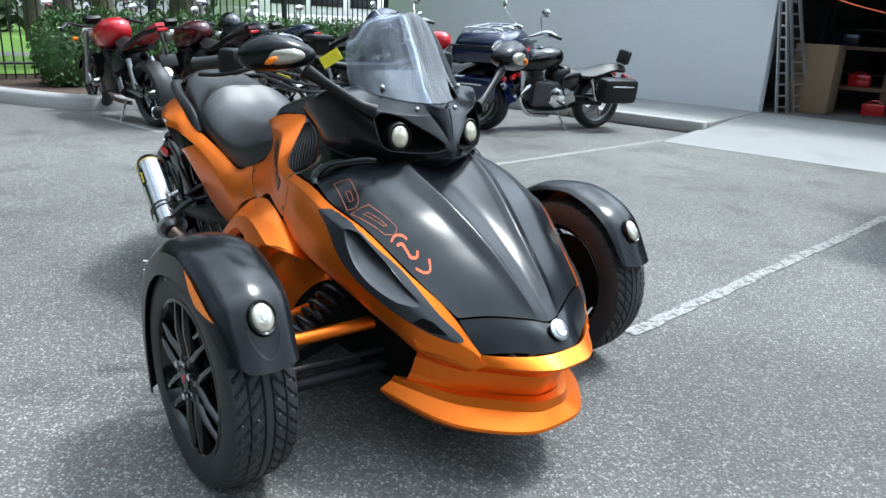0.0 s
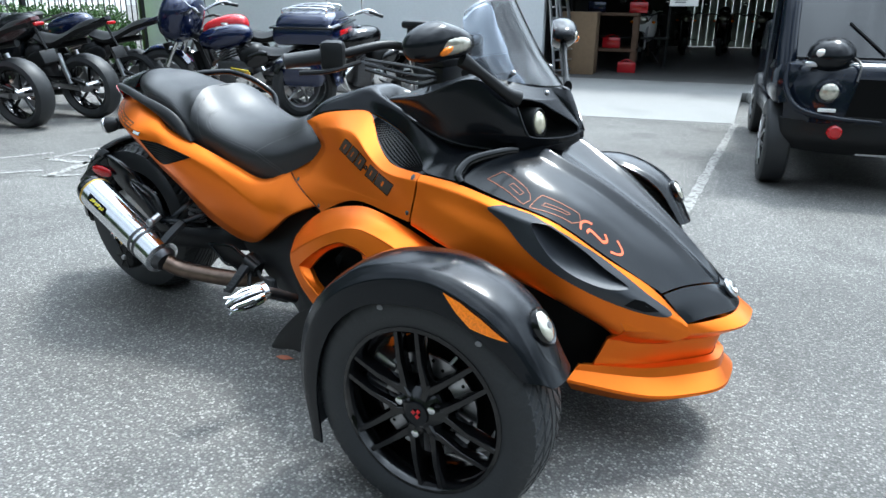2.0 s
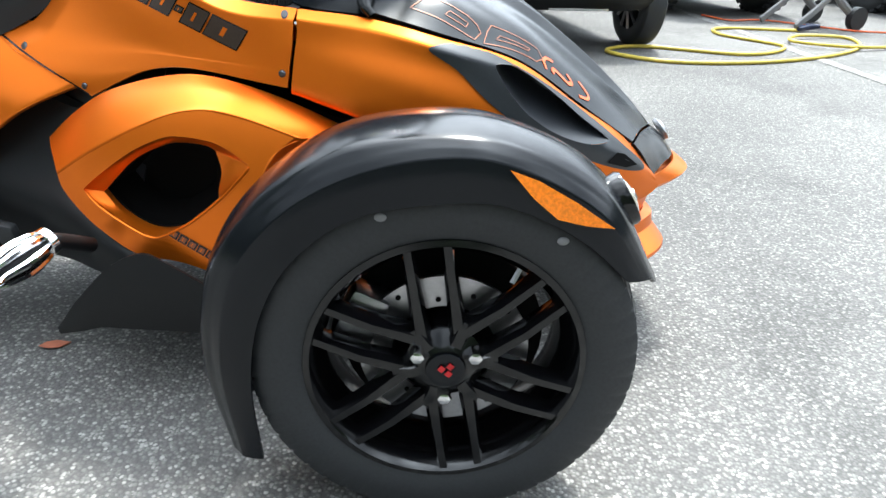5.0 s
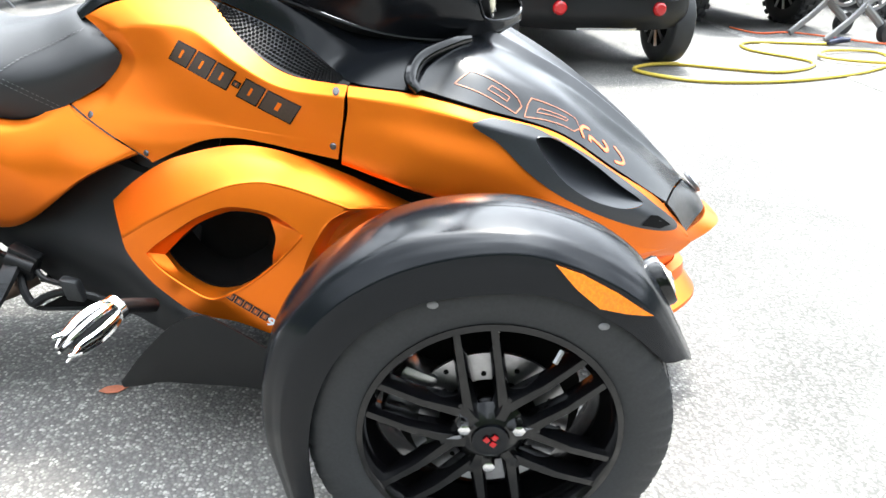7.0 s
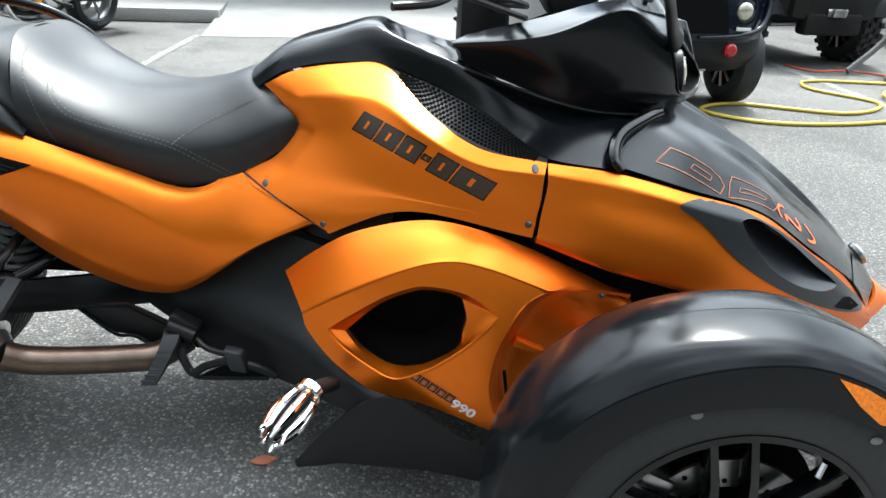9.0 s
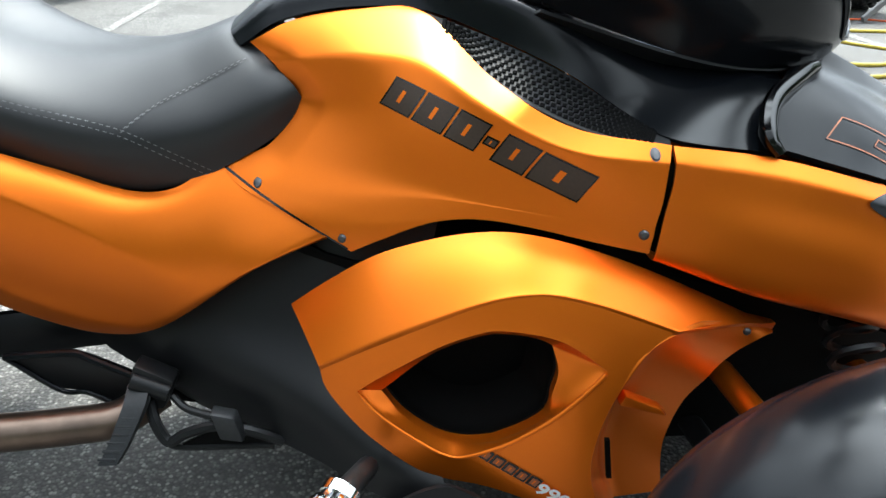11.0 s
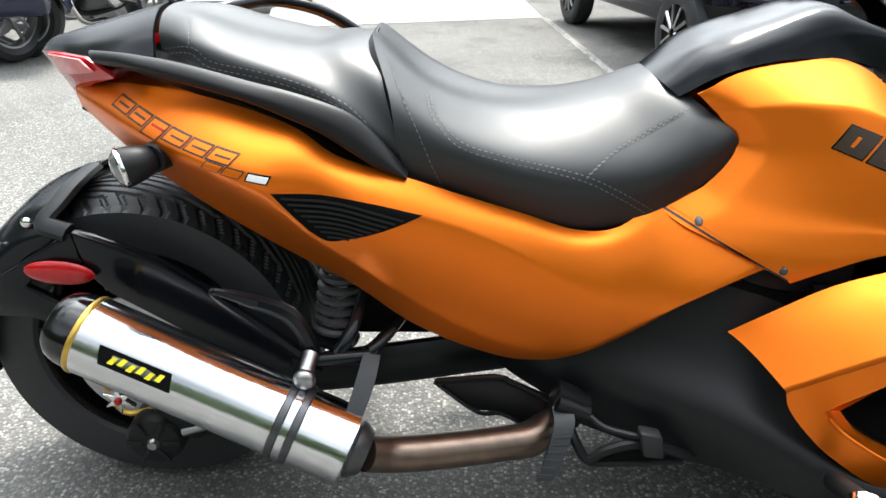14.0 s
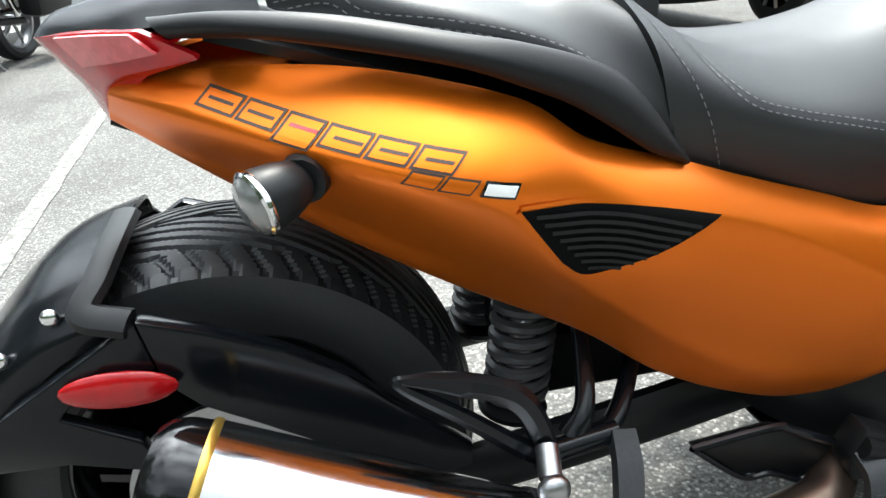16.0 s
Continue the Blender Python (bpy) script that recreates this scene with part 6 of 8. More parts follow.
arm_a = tube([(-1.25, -0.1, 0.49), (-1.262, -0.16, 0.45), (-1.28, -0.222, 0.41), (-1.3, -0.235, 0.383)], [0.011, 0.009, 0.01, 0.014], 10, flat=1.1)
arm_b = tube([(-1.15, -0.08, 0.437), (-1.2, -0.16, 0.408), (-1.25, -0.225, 0.381), (-1.3, -0.235, 0.374)], [0.009, 0.009, 0.01, 0.013], 10, flat=1.1)
loop_c = tube([(-1.338, -0.25, 0.385), (-1.336, -0.252, 0.404), (-1.362, -0.252, 0.46), (-1.415, -0.25, 0.485), (-1.466, -0.25, 0.5), (-1.47, -0.25, 0.492), (-1.415, -0.25, 0.446), (-1.353, -0.25, 0.39), (-1.32, -0.245, 0.372)], [0.011, 0.011, 0.012, 0.011, 0.005, 0.005, 0.008, 0.01, 0.012], 8, 60, flat=1.2)
pair("peg_bracket", joined(arm_a, arm_b, loop_c, tube([(-1.25, -0.235, 0.378), (-1.345, -0.25, 0.378)], 0.013, 10, 3)), BLACK, label="black cast passenger peg bracket")
pp = loft([[(-1.258, -0.245, 0.39), (-1.232, -0.245, 0.386)], [(-1.266, -0.28, 0.368), (-1.238, -0.28, 0.364)], [(-1.28, -0.318, 0.332), (-1.254, -0.318, 0.328)], [(-1.289, -0.33, 0.31), (-1.27, -0.33, 0.307)]], 8, 16)
pair("passenger_peg", sheet(pp, 0.016, toward=(-1.26, -0.25, 0.3)), RUBBER)
part("muffler_mount", joined(tube([(-1.335, -0.262, 0.4), (-1.34, -0.29, 0.385)], 0.012, 10), ball(0.017, 0.012, 0.017, (-1.34, -0.3, 0.38), seg=14, rings=8)), STEEL, spyder)
EA, EB = Vector((-1.667, -0.265, 0.438)), Vector((-1.272, -0.32, 0.268))
muf = part("muffler", between(lathe([(0.0, 0.056), (0.004, 0.059), (0.02, 0.0595), (0.96, 0.0595), (0.985, 0.061), (1.0, 0.046)], 48, "z"), EA, EB), POLISHED, spyder, "polished steel exhaust muffler")
tip = EA + (EA - EB).normalized() * 0.045
part("end_cap", between(lathe([(0.0, 0.032), (0.03, 0.043), (0.25, 0.052), (0.6, 0.0565), (1.0, 0.058)], 40, "z"), tip, EA), GLOSS, muf, "gloss black end cap")
part("outlet", between(lathe([(0.0, 0.026), (0.5, 0.03)], 30, "z"), tip - (EA - EB).normalized() * -0.002, EA), DARK, muf)
part("trim_ring", between(lathe([(0, 0.0598), (0.3, 0.0612), (0.7, 0.0612), (1, 0.0598)], 40, "z"), EA, EA + (EB - EA).normalized() * 0.009), GOLD, muf)
bd = EA + (EB - EA) * 0.72
for off in (0.0, 0.024):
    s = bd + (EB - EA).normalized() * off
    part("clamp_band", between(lathe([(0, 0.0598), (0.15, 0.062), (0.85, 0.062), (1, 0.0598)], 40, "z"), s, s + (EB - EA).normalized() * 0.013), ENGINE, muf)
plate = moved(prism(fine([(-0.052, -0.013), (0.056, -0.013), (0.05, 0.013), (-0.058, 0.013)]), 0.001), Matrix.Translation(EA + (EB - EA) * 0.245 + Vector((0, -0.066, 0.026))) @ pose(0, 0, 0, 90, 0, 0) @ pose(0, 0, 0, 0, 0, -23.3))
mufvf = between(lathe([(0.0, 0.0597), (1.0, 0.0597)], 64, "z"), EA, EB)
tag = part("nameplate", pressed(plate, mufvf, (0, 1, -0.1), 0.001), DARK, muf, "black oval plate with yellow marks")
for k in range(6):
    x0, up = -0.04 + 0.014 * k, 0.003 * (k % 2)
    bar = moved(prism([(x0, -0.006 + up), (x0 + 0.008, -0.006 + up), (x0 + 0.013, 0.005 + up), (x0 + 0.006, 0.005 + up)], 0.001), Matrix.Translation(EA + (EB - EA) * 0.245 + Vector((0, -0.066, 0.026))) @ pose(0, 0, 0, 90, 0, 0) @ pose(0, 0, 0, 0, 0, -23.3))
    part("plate_mark", pressed(bar, mufvf, (0, 1, -0.1), 0.002), YELLOW, tag)
part("muffler_sleeve", between(lathe([(0, 0.046), (0.4, 0.043), (1, 0.034)], 32, "z"), EB, EB + (EB - EA).normalized() * 0.022), ENGINE, muf)
part("exhaust_pipe", tube([tuple(EB + (EB - EA).normalized() * 0.02), (-1.215, -0.3, 0.237), (-1.15, -0.285, 0.229), (-1.05, -0.262, 0.224), (-0.985, -0.245, 0.226), (-0.94, -0.2, 0.24)], 0.0285, 20), PIPE, spyder, "heat-browned exhaust pipe")

guard_o = [(-1.149, 0.316), (-1.051, 0.325), (-1.023, 0.314), (-0.958, 0.28), (-0.984, 0.24), (-1.003, 0.233), (-1.042, 0.253), (-1.081, 0.257)]
hg_r, hg_l = pair("heel_guard", plate_at(guard_o, -0.212, 0.012), PLASTIC, label="black cast heel guard")
rim_g = joined(tube([(x, -0.22, z) for x, z in guard_o[:4]], 0.0055, 8), tube([(x, -0.22, z) for x, z in guard_o[4:] + guard_o[:1]], 0.004, 8))
part("guard_rim", rim_g, BLACK, hg_r)
part("guard_rim", mirrored(rim_g), BLACK, hg_l)
pair("peg_mount", joined(plate_at([(-0.95, 0.324), (-0.895, 0.295), (-0.917, 0.244), (-0.957, 0.242), (-0.965, 0.286)], -0.232, 0.035, 0.006), tube([(-0.955, -0.25, 0.3), (-0.905, -0.25, 0.278)], 0.014, 10, 2)), PLASTIC)
pg = loft([[(-0.962, -0.25, 0.292), (-0.93, -0.25, 0.295)], [(-0.962, -0.28, 0.275), (-0.93, -0.28, 0.277)], [(-0.978, -0.31, 0.232), (-0.95, -0.31, 0.233)], [(-0.992, -0.325, 0.206), (-0.966, -0.325, 0.207)]], 8, 16)
pr_, pl_ = pair("rider_peg", sheet(pg, 0.012, toward=(-0.95, -0.25, 0.2)), RUBBER)
for k in range(6):
    z0, y0, x0 = 0.262 - 0.0095 * k, -0.287 - 0.0064 * k, -0.006 * k
    rib = tube([(x0 - 0.961, y0 - 0.003, z0), (x0 - 0.936, y0 - 0.003, z0)], 0.0022, 6, 2)
    part("peg_rib", rib, RUBBER, pr_)
    part("peg_rib", mirrored(rib), RUBBER, pl_)
pedal = part("brake_pedal", joined(tube([(-0.935, -0.25, 0.26), (-0.924, -0.27, 0.237), (-0.905, -0.28, 0.211), (-0.876, -0.28, 0.228), (-0.831, -0.28, 0.242), (-0.784, -0.28, 0.233), (-0.736, -0.28, 0.213)], 0.0085, 8), tube([(-0.905, -0.28, 0.205), (-0.879, -0.28, 0.2), (-0.752, -0.28, 0.206)], 0.005, 8), tube([(-0.9, -0.25, 0.271), (-0.876, -0.265, 0.26), (-0.827, -0.28, 0.256)], 0.006, 8)), PLASTIC, spyder, "black cast brake pedal")
part("pedal_web", plate_at([(-0.89, 0.203), (-0.83, 0.238), (-0.78, 0.23), (-0.745, 0.208)], -0.278, 0.005, 0.0), DARK, pedal)
part("pedal_pad", plate_at([(-0.833, 0.281), (-0.798, 0.273), (-0.788, 0.228), (-0.823, 0.233)], -0.29, 0.025, 0.005), RUBBER, pedal)
peg = part("highway_peg", tube([(-0.6, -0.42, 0.3), (-0.615, -0.5, 0.345), (-0.618, -0.52, 0.345)], 0.014, 10), PLASTIC, spyder, "chromed ribbed foot peg")
peg_a, peg_b = Vector((-0.622, -0.515, 0.35)), Vector((-0.66, -0.603, 0.334))
part("peg_body", between(lathe([(0, 0.014), (0.1, 0.016), (0.8, 0.015), (1, 0.008)], 18, "z"), peg_a, peg_b), PLASTIC, peg)
side = (peg_b - peg_a).normalized().cross(Vector((0, 0, 1))).normalized()
lift = side.cross((peg_b - peg_a).normalized())
for k in range(7):
    a = 2 * math.pi * k / 7 + 0.3
    out = side * math.cos(a) + lift * math.sin(a)
    line = [tuple(peg_a.lerp(peg_b, f) + out * r) for f, r in ((-0.05, 0.01), (0.2, 0.021), (0.6, 0.025), (0.95, 0.02), (1.15, 0.026 if k % 2 else 0.012))]
    part("peg_finger", tube(line, [0.005, 0.0065, 0.007, 0.0055, 0.003], 8, 18), CHROME, peg)
part("peg_collar", between(lathe([(0, 0.014), (0.2, 0.024), (0.8, 0.024), (1, 0.016)], 18, "z"), peg_a - (peg_b - peg_a) * 0.1, peg_a + (peg_b - peg_a) * 0.12), CHROME, peg)

# ---------------------------------------------------------------- the place
def flat(name, outline, z, mat, kind="structure", label="", category=""):
    ob = part(name, ([(x, y, z) for x, y in outline], [tuple(range(len(outline)))]), mat, None, smooth=False)
    return tagged(ob, label, category, kind=kind)


ground = flat("ground", [(-300, -300), (300, -300), (300, 300), (-300, 300)], 0.0, ASPHALT, label="grey worn asphalt with pale stone specks", category="ground")
HOUSE = pose(-3.35, 8.55, 0, 0, 0, 12)


def h(u, v, z=0.0):
    return tuple(HOUSE @ Vector((u, v, z)))


def slab(name, u0, u1, v0, v1, z0, z1, mat, label="", category="", r=0.01, lean=0.0):
    vf = box(u1 - u0, v1 - v0, z1 - z0, ((u0 + u1) / 2, (v0 + v1) / 2, (z0 + z1) / 2), r)
    return tagged(part(name, moved(vf, HOUSE), mat), label, category, kind="structure")


slab("wall_front", -7.2, 0, 0, 0.25, 0, 3.3, WALL, "pale grey painted building wall", "wall", 0.005)
slab("wall_front_far", 6.2, 14, 0, 0.25, 0, 3.3, WALL, "pale grey painted building wall", "wall", 0.005)
slab("wall_lintel", 0, 6.2, 0, 0.25, 2.7, 3.3, WALL, "pale grey wall above the garage opening", "wall", 0.005)
slab("wall_side", -7.2, -6.95, 0.25, 12, 0, 3.3, WALL, "pale grey painted side wall", "wall", 0.005)
# inside surfaces take the DIM colours, which carry the garage's shade
slab("wall_garage_side", -0.6, -0.4, 0.25, 12, 0, 2.78, DIMWALL, "inner garage wall with indoor shade in its grey", "wall", 0.005)
slab("wall_garage_far", 9, 9.25, 0.25, 12, 0, 2.78, DIMWALL, "inner garage wall with indoor shade in its grey", "wall", 0.005)
slab("wall_back_a", -0.6, 2.3, 12, 12.2, 0, 2.78, DIMWALL, "garage back wall with indoor shade in its grey", "wall", 0.005)
slab("wall_back_b", 5.2, 9.2, 12, 12.2, 0, 2.78, DIMWALL, "garage back wall with indoor shade in its grey", "wall", 0.005)
slab("ceiling", -7.2, 14, 0.26, 12.2, 2.8, 3.0, DIMWALL, "garage ceiling with indoor shade in its grey", "ceiling", 0.005)
slab("garage_apron", -0.002, 9, -1.0, 0.15, 0.0, 0.12, CONCRETE, "pale concrete apron before the garage", "floor", 0.01)
slab("garage_floor", -0.4, 9, 0.152, 12, 0.0, 0.12, DIMFLOOR, "concrete garage floor coloured dark for the indoor shade", "floor", 0.01)
slab("pavement", -7.2, 0.0, -2.0, -0.002, 0.0, 0.13, CONCRETE, "grey concrete pavement along the wall", "pavement", 0.01)
for k in range(4):
    tagged(part("kerb", moved(box(1.78, 0.16, 0.145, (-0.9 - 1.8 * k, -2.08, 0.0725), 0.025), HOUSE), KERB), "weathered concrete kerb", "kerb", "kerb stones", "structure")
for k in range(4):
    tagged(part("kerb", moved(box(1.78, 0.16, 0.14, (3.75 + 1.8 * k, -1.08, 0.07), 0.025), HOUSE), KERB), "weathered concrete kerb", "kerb", "kerb stones", "structure")
ramp_v = [h(-0.1, -3.15, 0.004), h(2.55, -3.1, 0.004), h(2.8, -1.0, 0.118), h(-0.002, -1.0, 0.118), h(-0.1, -3.15, -0.1), h(2.55, -3.1, -0.1), h(2.8, -1.0, -0.1), h(-0.002, -1.0, -0.1)]
tagged(part("ramp", (ramp_v, [(0, 1, 2, 3), (7, 6, 5, 4), (0, 4, 5, 1), (1, 5, 6, 2), (2, 6, 7, 3), (3, 7, 4, 0)]), CONCRETE, smooth=False), "pale concrete ramp up to the garage", "ramp", kind="structure")


def stripe(a, b, w, bits=60):
    a, b = np.array(a), np.array(b)
    d = (b - a) / np.linalg.norm(b - a)
    n = np.array((-d[1], d[0]))
    rnd = random.Random(int(a[0] * 100))
    left = [tuple(a + (b - a) * k / bits + n * (w / 2 + rnd.uniform(-0.009, 0.006))) for k in range(bits + 1)]
    right = [tuple(a + (b - a) * k / bits - n * (w / 2 + rnd.uniform(-0.006, 0.006))) for k in range(bits + 1)]
    return flat("parking_line", right + left[::-1], 0.004, LINE, label="worn white parking line on the asphalt", category="line")


stripe((0.09, 0.95), (-0.2, 6.05), 0.065)
stripe((-2.47, 0.3), (-2.85, 5.5), 0.075)
stripe((2.95, 1.1), (2.6, 6.6), 0.1)
for a, b, w in (((-4.75, 0.85), (-4.53, 1.4), 0.05), ((-4.4, 0.5), (-4.03, 0.99), 0.055), ((-4.37, 1.21), (-4.44, 1.8), 0.05), ((-4.38, 1.23), (-3.98, 1.3), 0.07), ((-4.0, 1.34), (-3.83, 0.88), 0.08), ((-3.84, 0.89), (-3.68, 1.05), 0.05), ((-4.32, 1.41), (-4.15, 1.5), 0.05), ((-6.3, 0.75), (-5.2, 0.95), 0.07)):
    stripe(a, b, w, 6)


def crack(line, w, seed):
    """A thin broken line in the asphalt."""
    rnd = random.Random(seed)
    p = spline(line, 40)
    side = [rnd.uniform(0.3, 1.0) * w / 2 for _ in p]
    wob = np.cumsum([rnd.uniform(-0.008, 0.008) for _ in p])
    up = [(x + k * 0.5, y + k + s, 0.003) for (x, y), s, k in zip(p, side, wob)]
    dn = [(x + k * 0.5, y + k - s, 0.003) for (x, y), s, k in zip(p, side, wob)]
    v = up + dn
    ob = part("asphalt_crack", (v, [(i, i + 1, 41 + i, 40 + i) for i in range(39)]), TAR, None, smooth=False)
    tagged(ob, "thin dark crack running through the asphalt", "crack", kind="structure")


TAR = material("dark_crack", (0.05, 0.05, 0.052), 0.95, 0, 0.3, 40)
crack([(0.75, -0.1), (0.6, 0.6), (0.35, 1.4), (0.2, 2.3)], 0.008, 1)
crack([(-2.4, -1.6), (-2.9, -0.6), (-3.1, 0.8)], 0.007, 3)

# planted island behind the parked motorcycles
edge_line = [(-14, -1.4), (-10.5, -0.9), (-8.3, -0.15), (-7.2, 0.45), (-6.85, 0.95), (-6.85, 1.5), (-7.1, 2.6), (-7.5, 4.2), (-8.0, 5.6), (-8.3, 6.2)]
el = spline(edge_line, 60)
tang = np.gradient(el, axis=0)
tang /= np.linalg.norm(tang, axis=1, keepdims=True)
nor = np.stack([-tang[:, 1], tang[:, 0]], 1)
if nor[30][0] > 0:
    nor = -nor
kv = []
for (x, y), (nx, ny) in zip(el, nor):
    kv.append([(x, y, 0.0), (x + nx * 0.01, y + ny * 0.01, 0.12), (x + nx * 0.04, y + ny * 0.04, 0.15), (x + nx * 0.18, y + ny * 0.18, 0.15), (x + nx * 0.19, y + ny * 0.19, 0.05)])
tagged(part("kerb_island", sheet(np.array(kv).transpose(1, 0, 2), 0.0), KERB, angle=60), "rounded pale concrete kerb round a planted bed", "kerb", kind="structure")
bed = [(p[3][0], p[3][1]) for p in kv] + [(-10.6, 6.0), (-16, 0.5)]
flat("planting_bed", bed, 0.11, MULCH, label="brown bark mulch bed", category="bed")
flat("lawn", [(-9.6, -6), (-10.4, 7.5), (-40, 14), (-60, -10)], 0.13, GRASS, label="bright green lawn beyond the fence", category="lawn")
flat("far_pavement", [(-13.2, -6), (-14.0, 8), (-15.0, 8), (-14.2, -6)], 0.137, CONCRETE, label="pale far footpath beyond the fence", category="pavement")

# iron fence
FA, FB = Vector((-8.75, -5.0, 0.12)), Vector((-10.1, 6.9, 0.12))
fence = thing("iron_fence", "black iron picket fence round the parking lot", "fence", at=None)
nP = 105
pick = between(lathe([(0, 0.011), (0.97, 0.011), (1.0, 0.004)], 6, "z"), (0, 0, 0), (0, 0, 1.85))
first = None
for k in range(nP):
    p = FA.lerp(FB, k / (nP - 1))
    if first is None:
        ob = first = part("picket", pick, IRON, fence)
    else:
        ob = new("picket", first.data)
        ob.parent = fence
    ob.location = p
for z in (0.2, 1.55, 1.72):
    part("fence_rail", tube([tuple(FA + Vector((0, 0, z))), tuple(FB + Vector((0, 0, z)))], 0.02, 6, 2), IRON, fence)
for f in (0.0, 0.2, 0.437, 0.62, 0.81, 1.0):
    p = FA.lerp(FB, f)
    part("post", box(0.07, 0.07, 2.05, (p.x, p.y, p.z + 1.02), 0.006), IRON, fence)


def foliage(name, centres, size, count, mat, leaf, seed, label, category, parent=None):
    """A crown or hedge of many small leaves, spread over the given balls."""
    rnd = random.Random(seed)
    v, f = [], []
    for (cx, cy, cz, rx, ry, rz) in centres:
        for _ in range(count):
            a, b, c = rnd.gauss(0, 1), rnd.gauss(0, 1), rnd.gauss(0, 1)
            n = math.sqrt(a * a + b * b + c * c) + 1e-6
            q = rnd.uniform(0.62, 1.05)
            p = Vector((cx + rx * a / n * q, cy + ry * b / n * q, cz + rz * c / n * q))
            if p.z < 0.12:
                continue
            m = Euler((rnd.uniform(0, 6.3), rnd.uniform(0, 6.3), rnd.uniform(0, 6.3))).to_matrix()
            s = leaf * rnd.uniform(0.6, 1.3)
            o = len(v)
            for x, y, z in ((-0.5, 0, 0), (0, -0.28, 0.06), (0.5, 0, 0), (0, 0.28, 0.06)):
                v.append(tuple(p + m @ Vector((x * s, y * s, z * s))))
            f.append((o, o + 1, o + 2, o + 3))
    ob = part(name, (v, f), mat, parent, smooth=False)
    if parent is None:
        tagged(ob, label, category, kind="stuff")
    return ob


hedge = [(-8.5 - 0.11 * k, 0.95 + 0.42 * k, 0.5, 0.42, 0.42, 0.56) for k in range(13)]
core = joined(*[ball(0.3, 0.38, 0.4, (a, b, 0.44), seg=12, rings=8) for a, b, *_ in hedge])
hb = foliage("hedge", hedge, 1, 3000, LEAF, 0.06, 3, "clipped green hedge along the fence", "hedge")
tagged(part("hedge_core", core, LEAF), "dense dark green middle of the hedge", "hedge", kind="stuff")
rt = random.Random(9)
for (x, y, r, hh) in ((-10.8, 1.4, 0.13, 6), (-12.5, 3.9, 0.22, 7), (-16, 0.0, 0.2, 8), (-19, 2.6, 0.2, 8), (-22, 5.0, 0.25, 9), (-24, 8.5, 0.25, 9), (-17, -3.5, 0.2, 8), (-28, 1.5, 0.3, 9)):
    hh *= 1.6
    tree = thing("tree", "tall tree with a dark leafy crown behind the fence", "tree", "trees behind the fence", pose(x, y, 0.1))
    part("trunk", tube([(0, 0, 0), (0.1, 0.05, hh * 0.3), (-0.05, 0.1, hh * 0.7)], [r * 1.3, r, r * 0.5], 10), BARK, tree)
    for k in range(5):
        a = rt.uniform(0, 6.3)
        part("limb", tube([(0.05, 0.05, hh * (0.35 + 0.07 * k)), (math.cos(a), math.sin(a), hh * (0.5 + 0.07 * k)), (2 * math.cos(a), 2 * math.sin(a), hh * (0.62 + 0.06 * k))], [r * 0.5, r * 0.3, 0.02], 6), BARK, tree)
    blobs = [(rt.uniform(-2.6, 2.6), rt.uniform(-2.6, 2.6), rt.uniform(hh * 0.36, hh), rt.uniform(1.0, 1.8), rt.uniform(1.0, 1.8), rt.uniform(0.8, 1.3)) for _ in range(16)]
    foliage("crown", blobs, 1, 420, TREELEAF, 0.22, int(x * -10), "", "", tree)
far = [(-34 + rt.uniform(-3, 3), -14 + 2.3 * k, rt.uniform(1.5, 4.5), 2.4, 2.2, 2.6) for k in range(16)]
foliage("far_wood", far, 1, 700, TREELEAF, 0.4, 77, "dark far woodland beyond the lawn", "woodland")


# out-of-view tree belt: -y side mirrored in the muffler, +x added to darken reflections
rim = [(26 * math.cos(a) + rt.uniform(-1, 1), 2 + 17 * math.sin(a) + rt.uniform(-1, 1), z + rt.uniform(-0.8, 0.8), 3.0, 2.6, 2.8) for a in np.linspace(math.pi * 1.0, math.pi * 2.2, 46) for z in (1.5, 4.0)]
foliage("unseen_wood", rim, 1, 700, TREELEAF, 0.55, 78, "unseen dark green woodland, partly added to darken reflections", "woodland")

# white van beyond the fence
van = thing("van", "white van parked beyond the fence", "van", at=pose(-17.0, 9.0, 0.13, 0, 0, 100))
part("body", joined(box(4.6, 1.8, 1.0, (0, 0, 1.3), 0.2), box(5.0, 1.8, 0.7, (0.1, 0, 0.75), 0.15)), WHITE, van)
for x, w in ((-1.3, 1.1), (0.0, 1.1), (1.35, 1.0)):
    part("window", box(w, 0.03, 0.5, (x, -0.91, 1.45), 0.05), DARKGLASS, van)
    part("window", box(w, 0.03, 0.5, (x, 0.91, 1.45), 0.05), DARKGLASS, van)
part("windshield", box(0.03, 1.5, 0.55, (2.31, 0, 1.45), 0.05), DARKGLASS, van)
for x in (-1.5, 1.6):
    for y in (-0.85, 0.85):
        part("wheel", lathe([(-0.1, 0.2), (-0.1, 0.32), (0.1, 0.32), (0.1, 0.2)], 24, "y", (x, y, 0.32)), RUBBER, van)


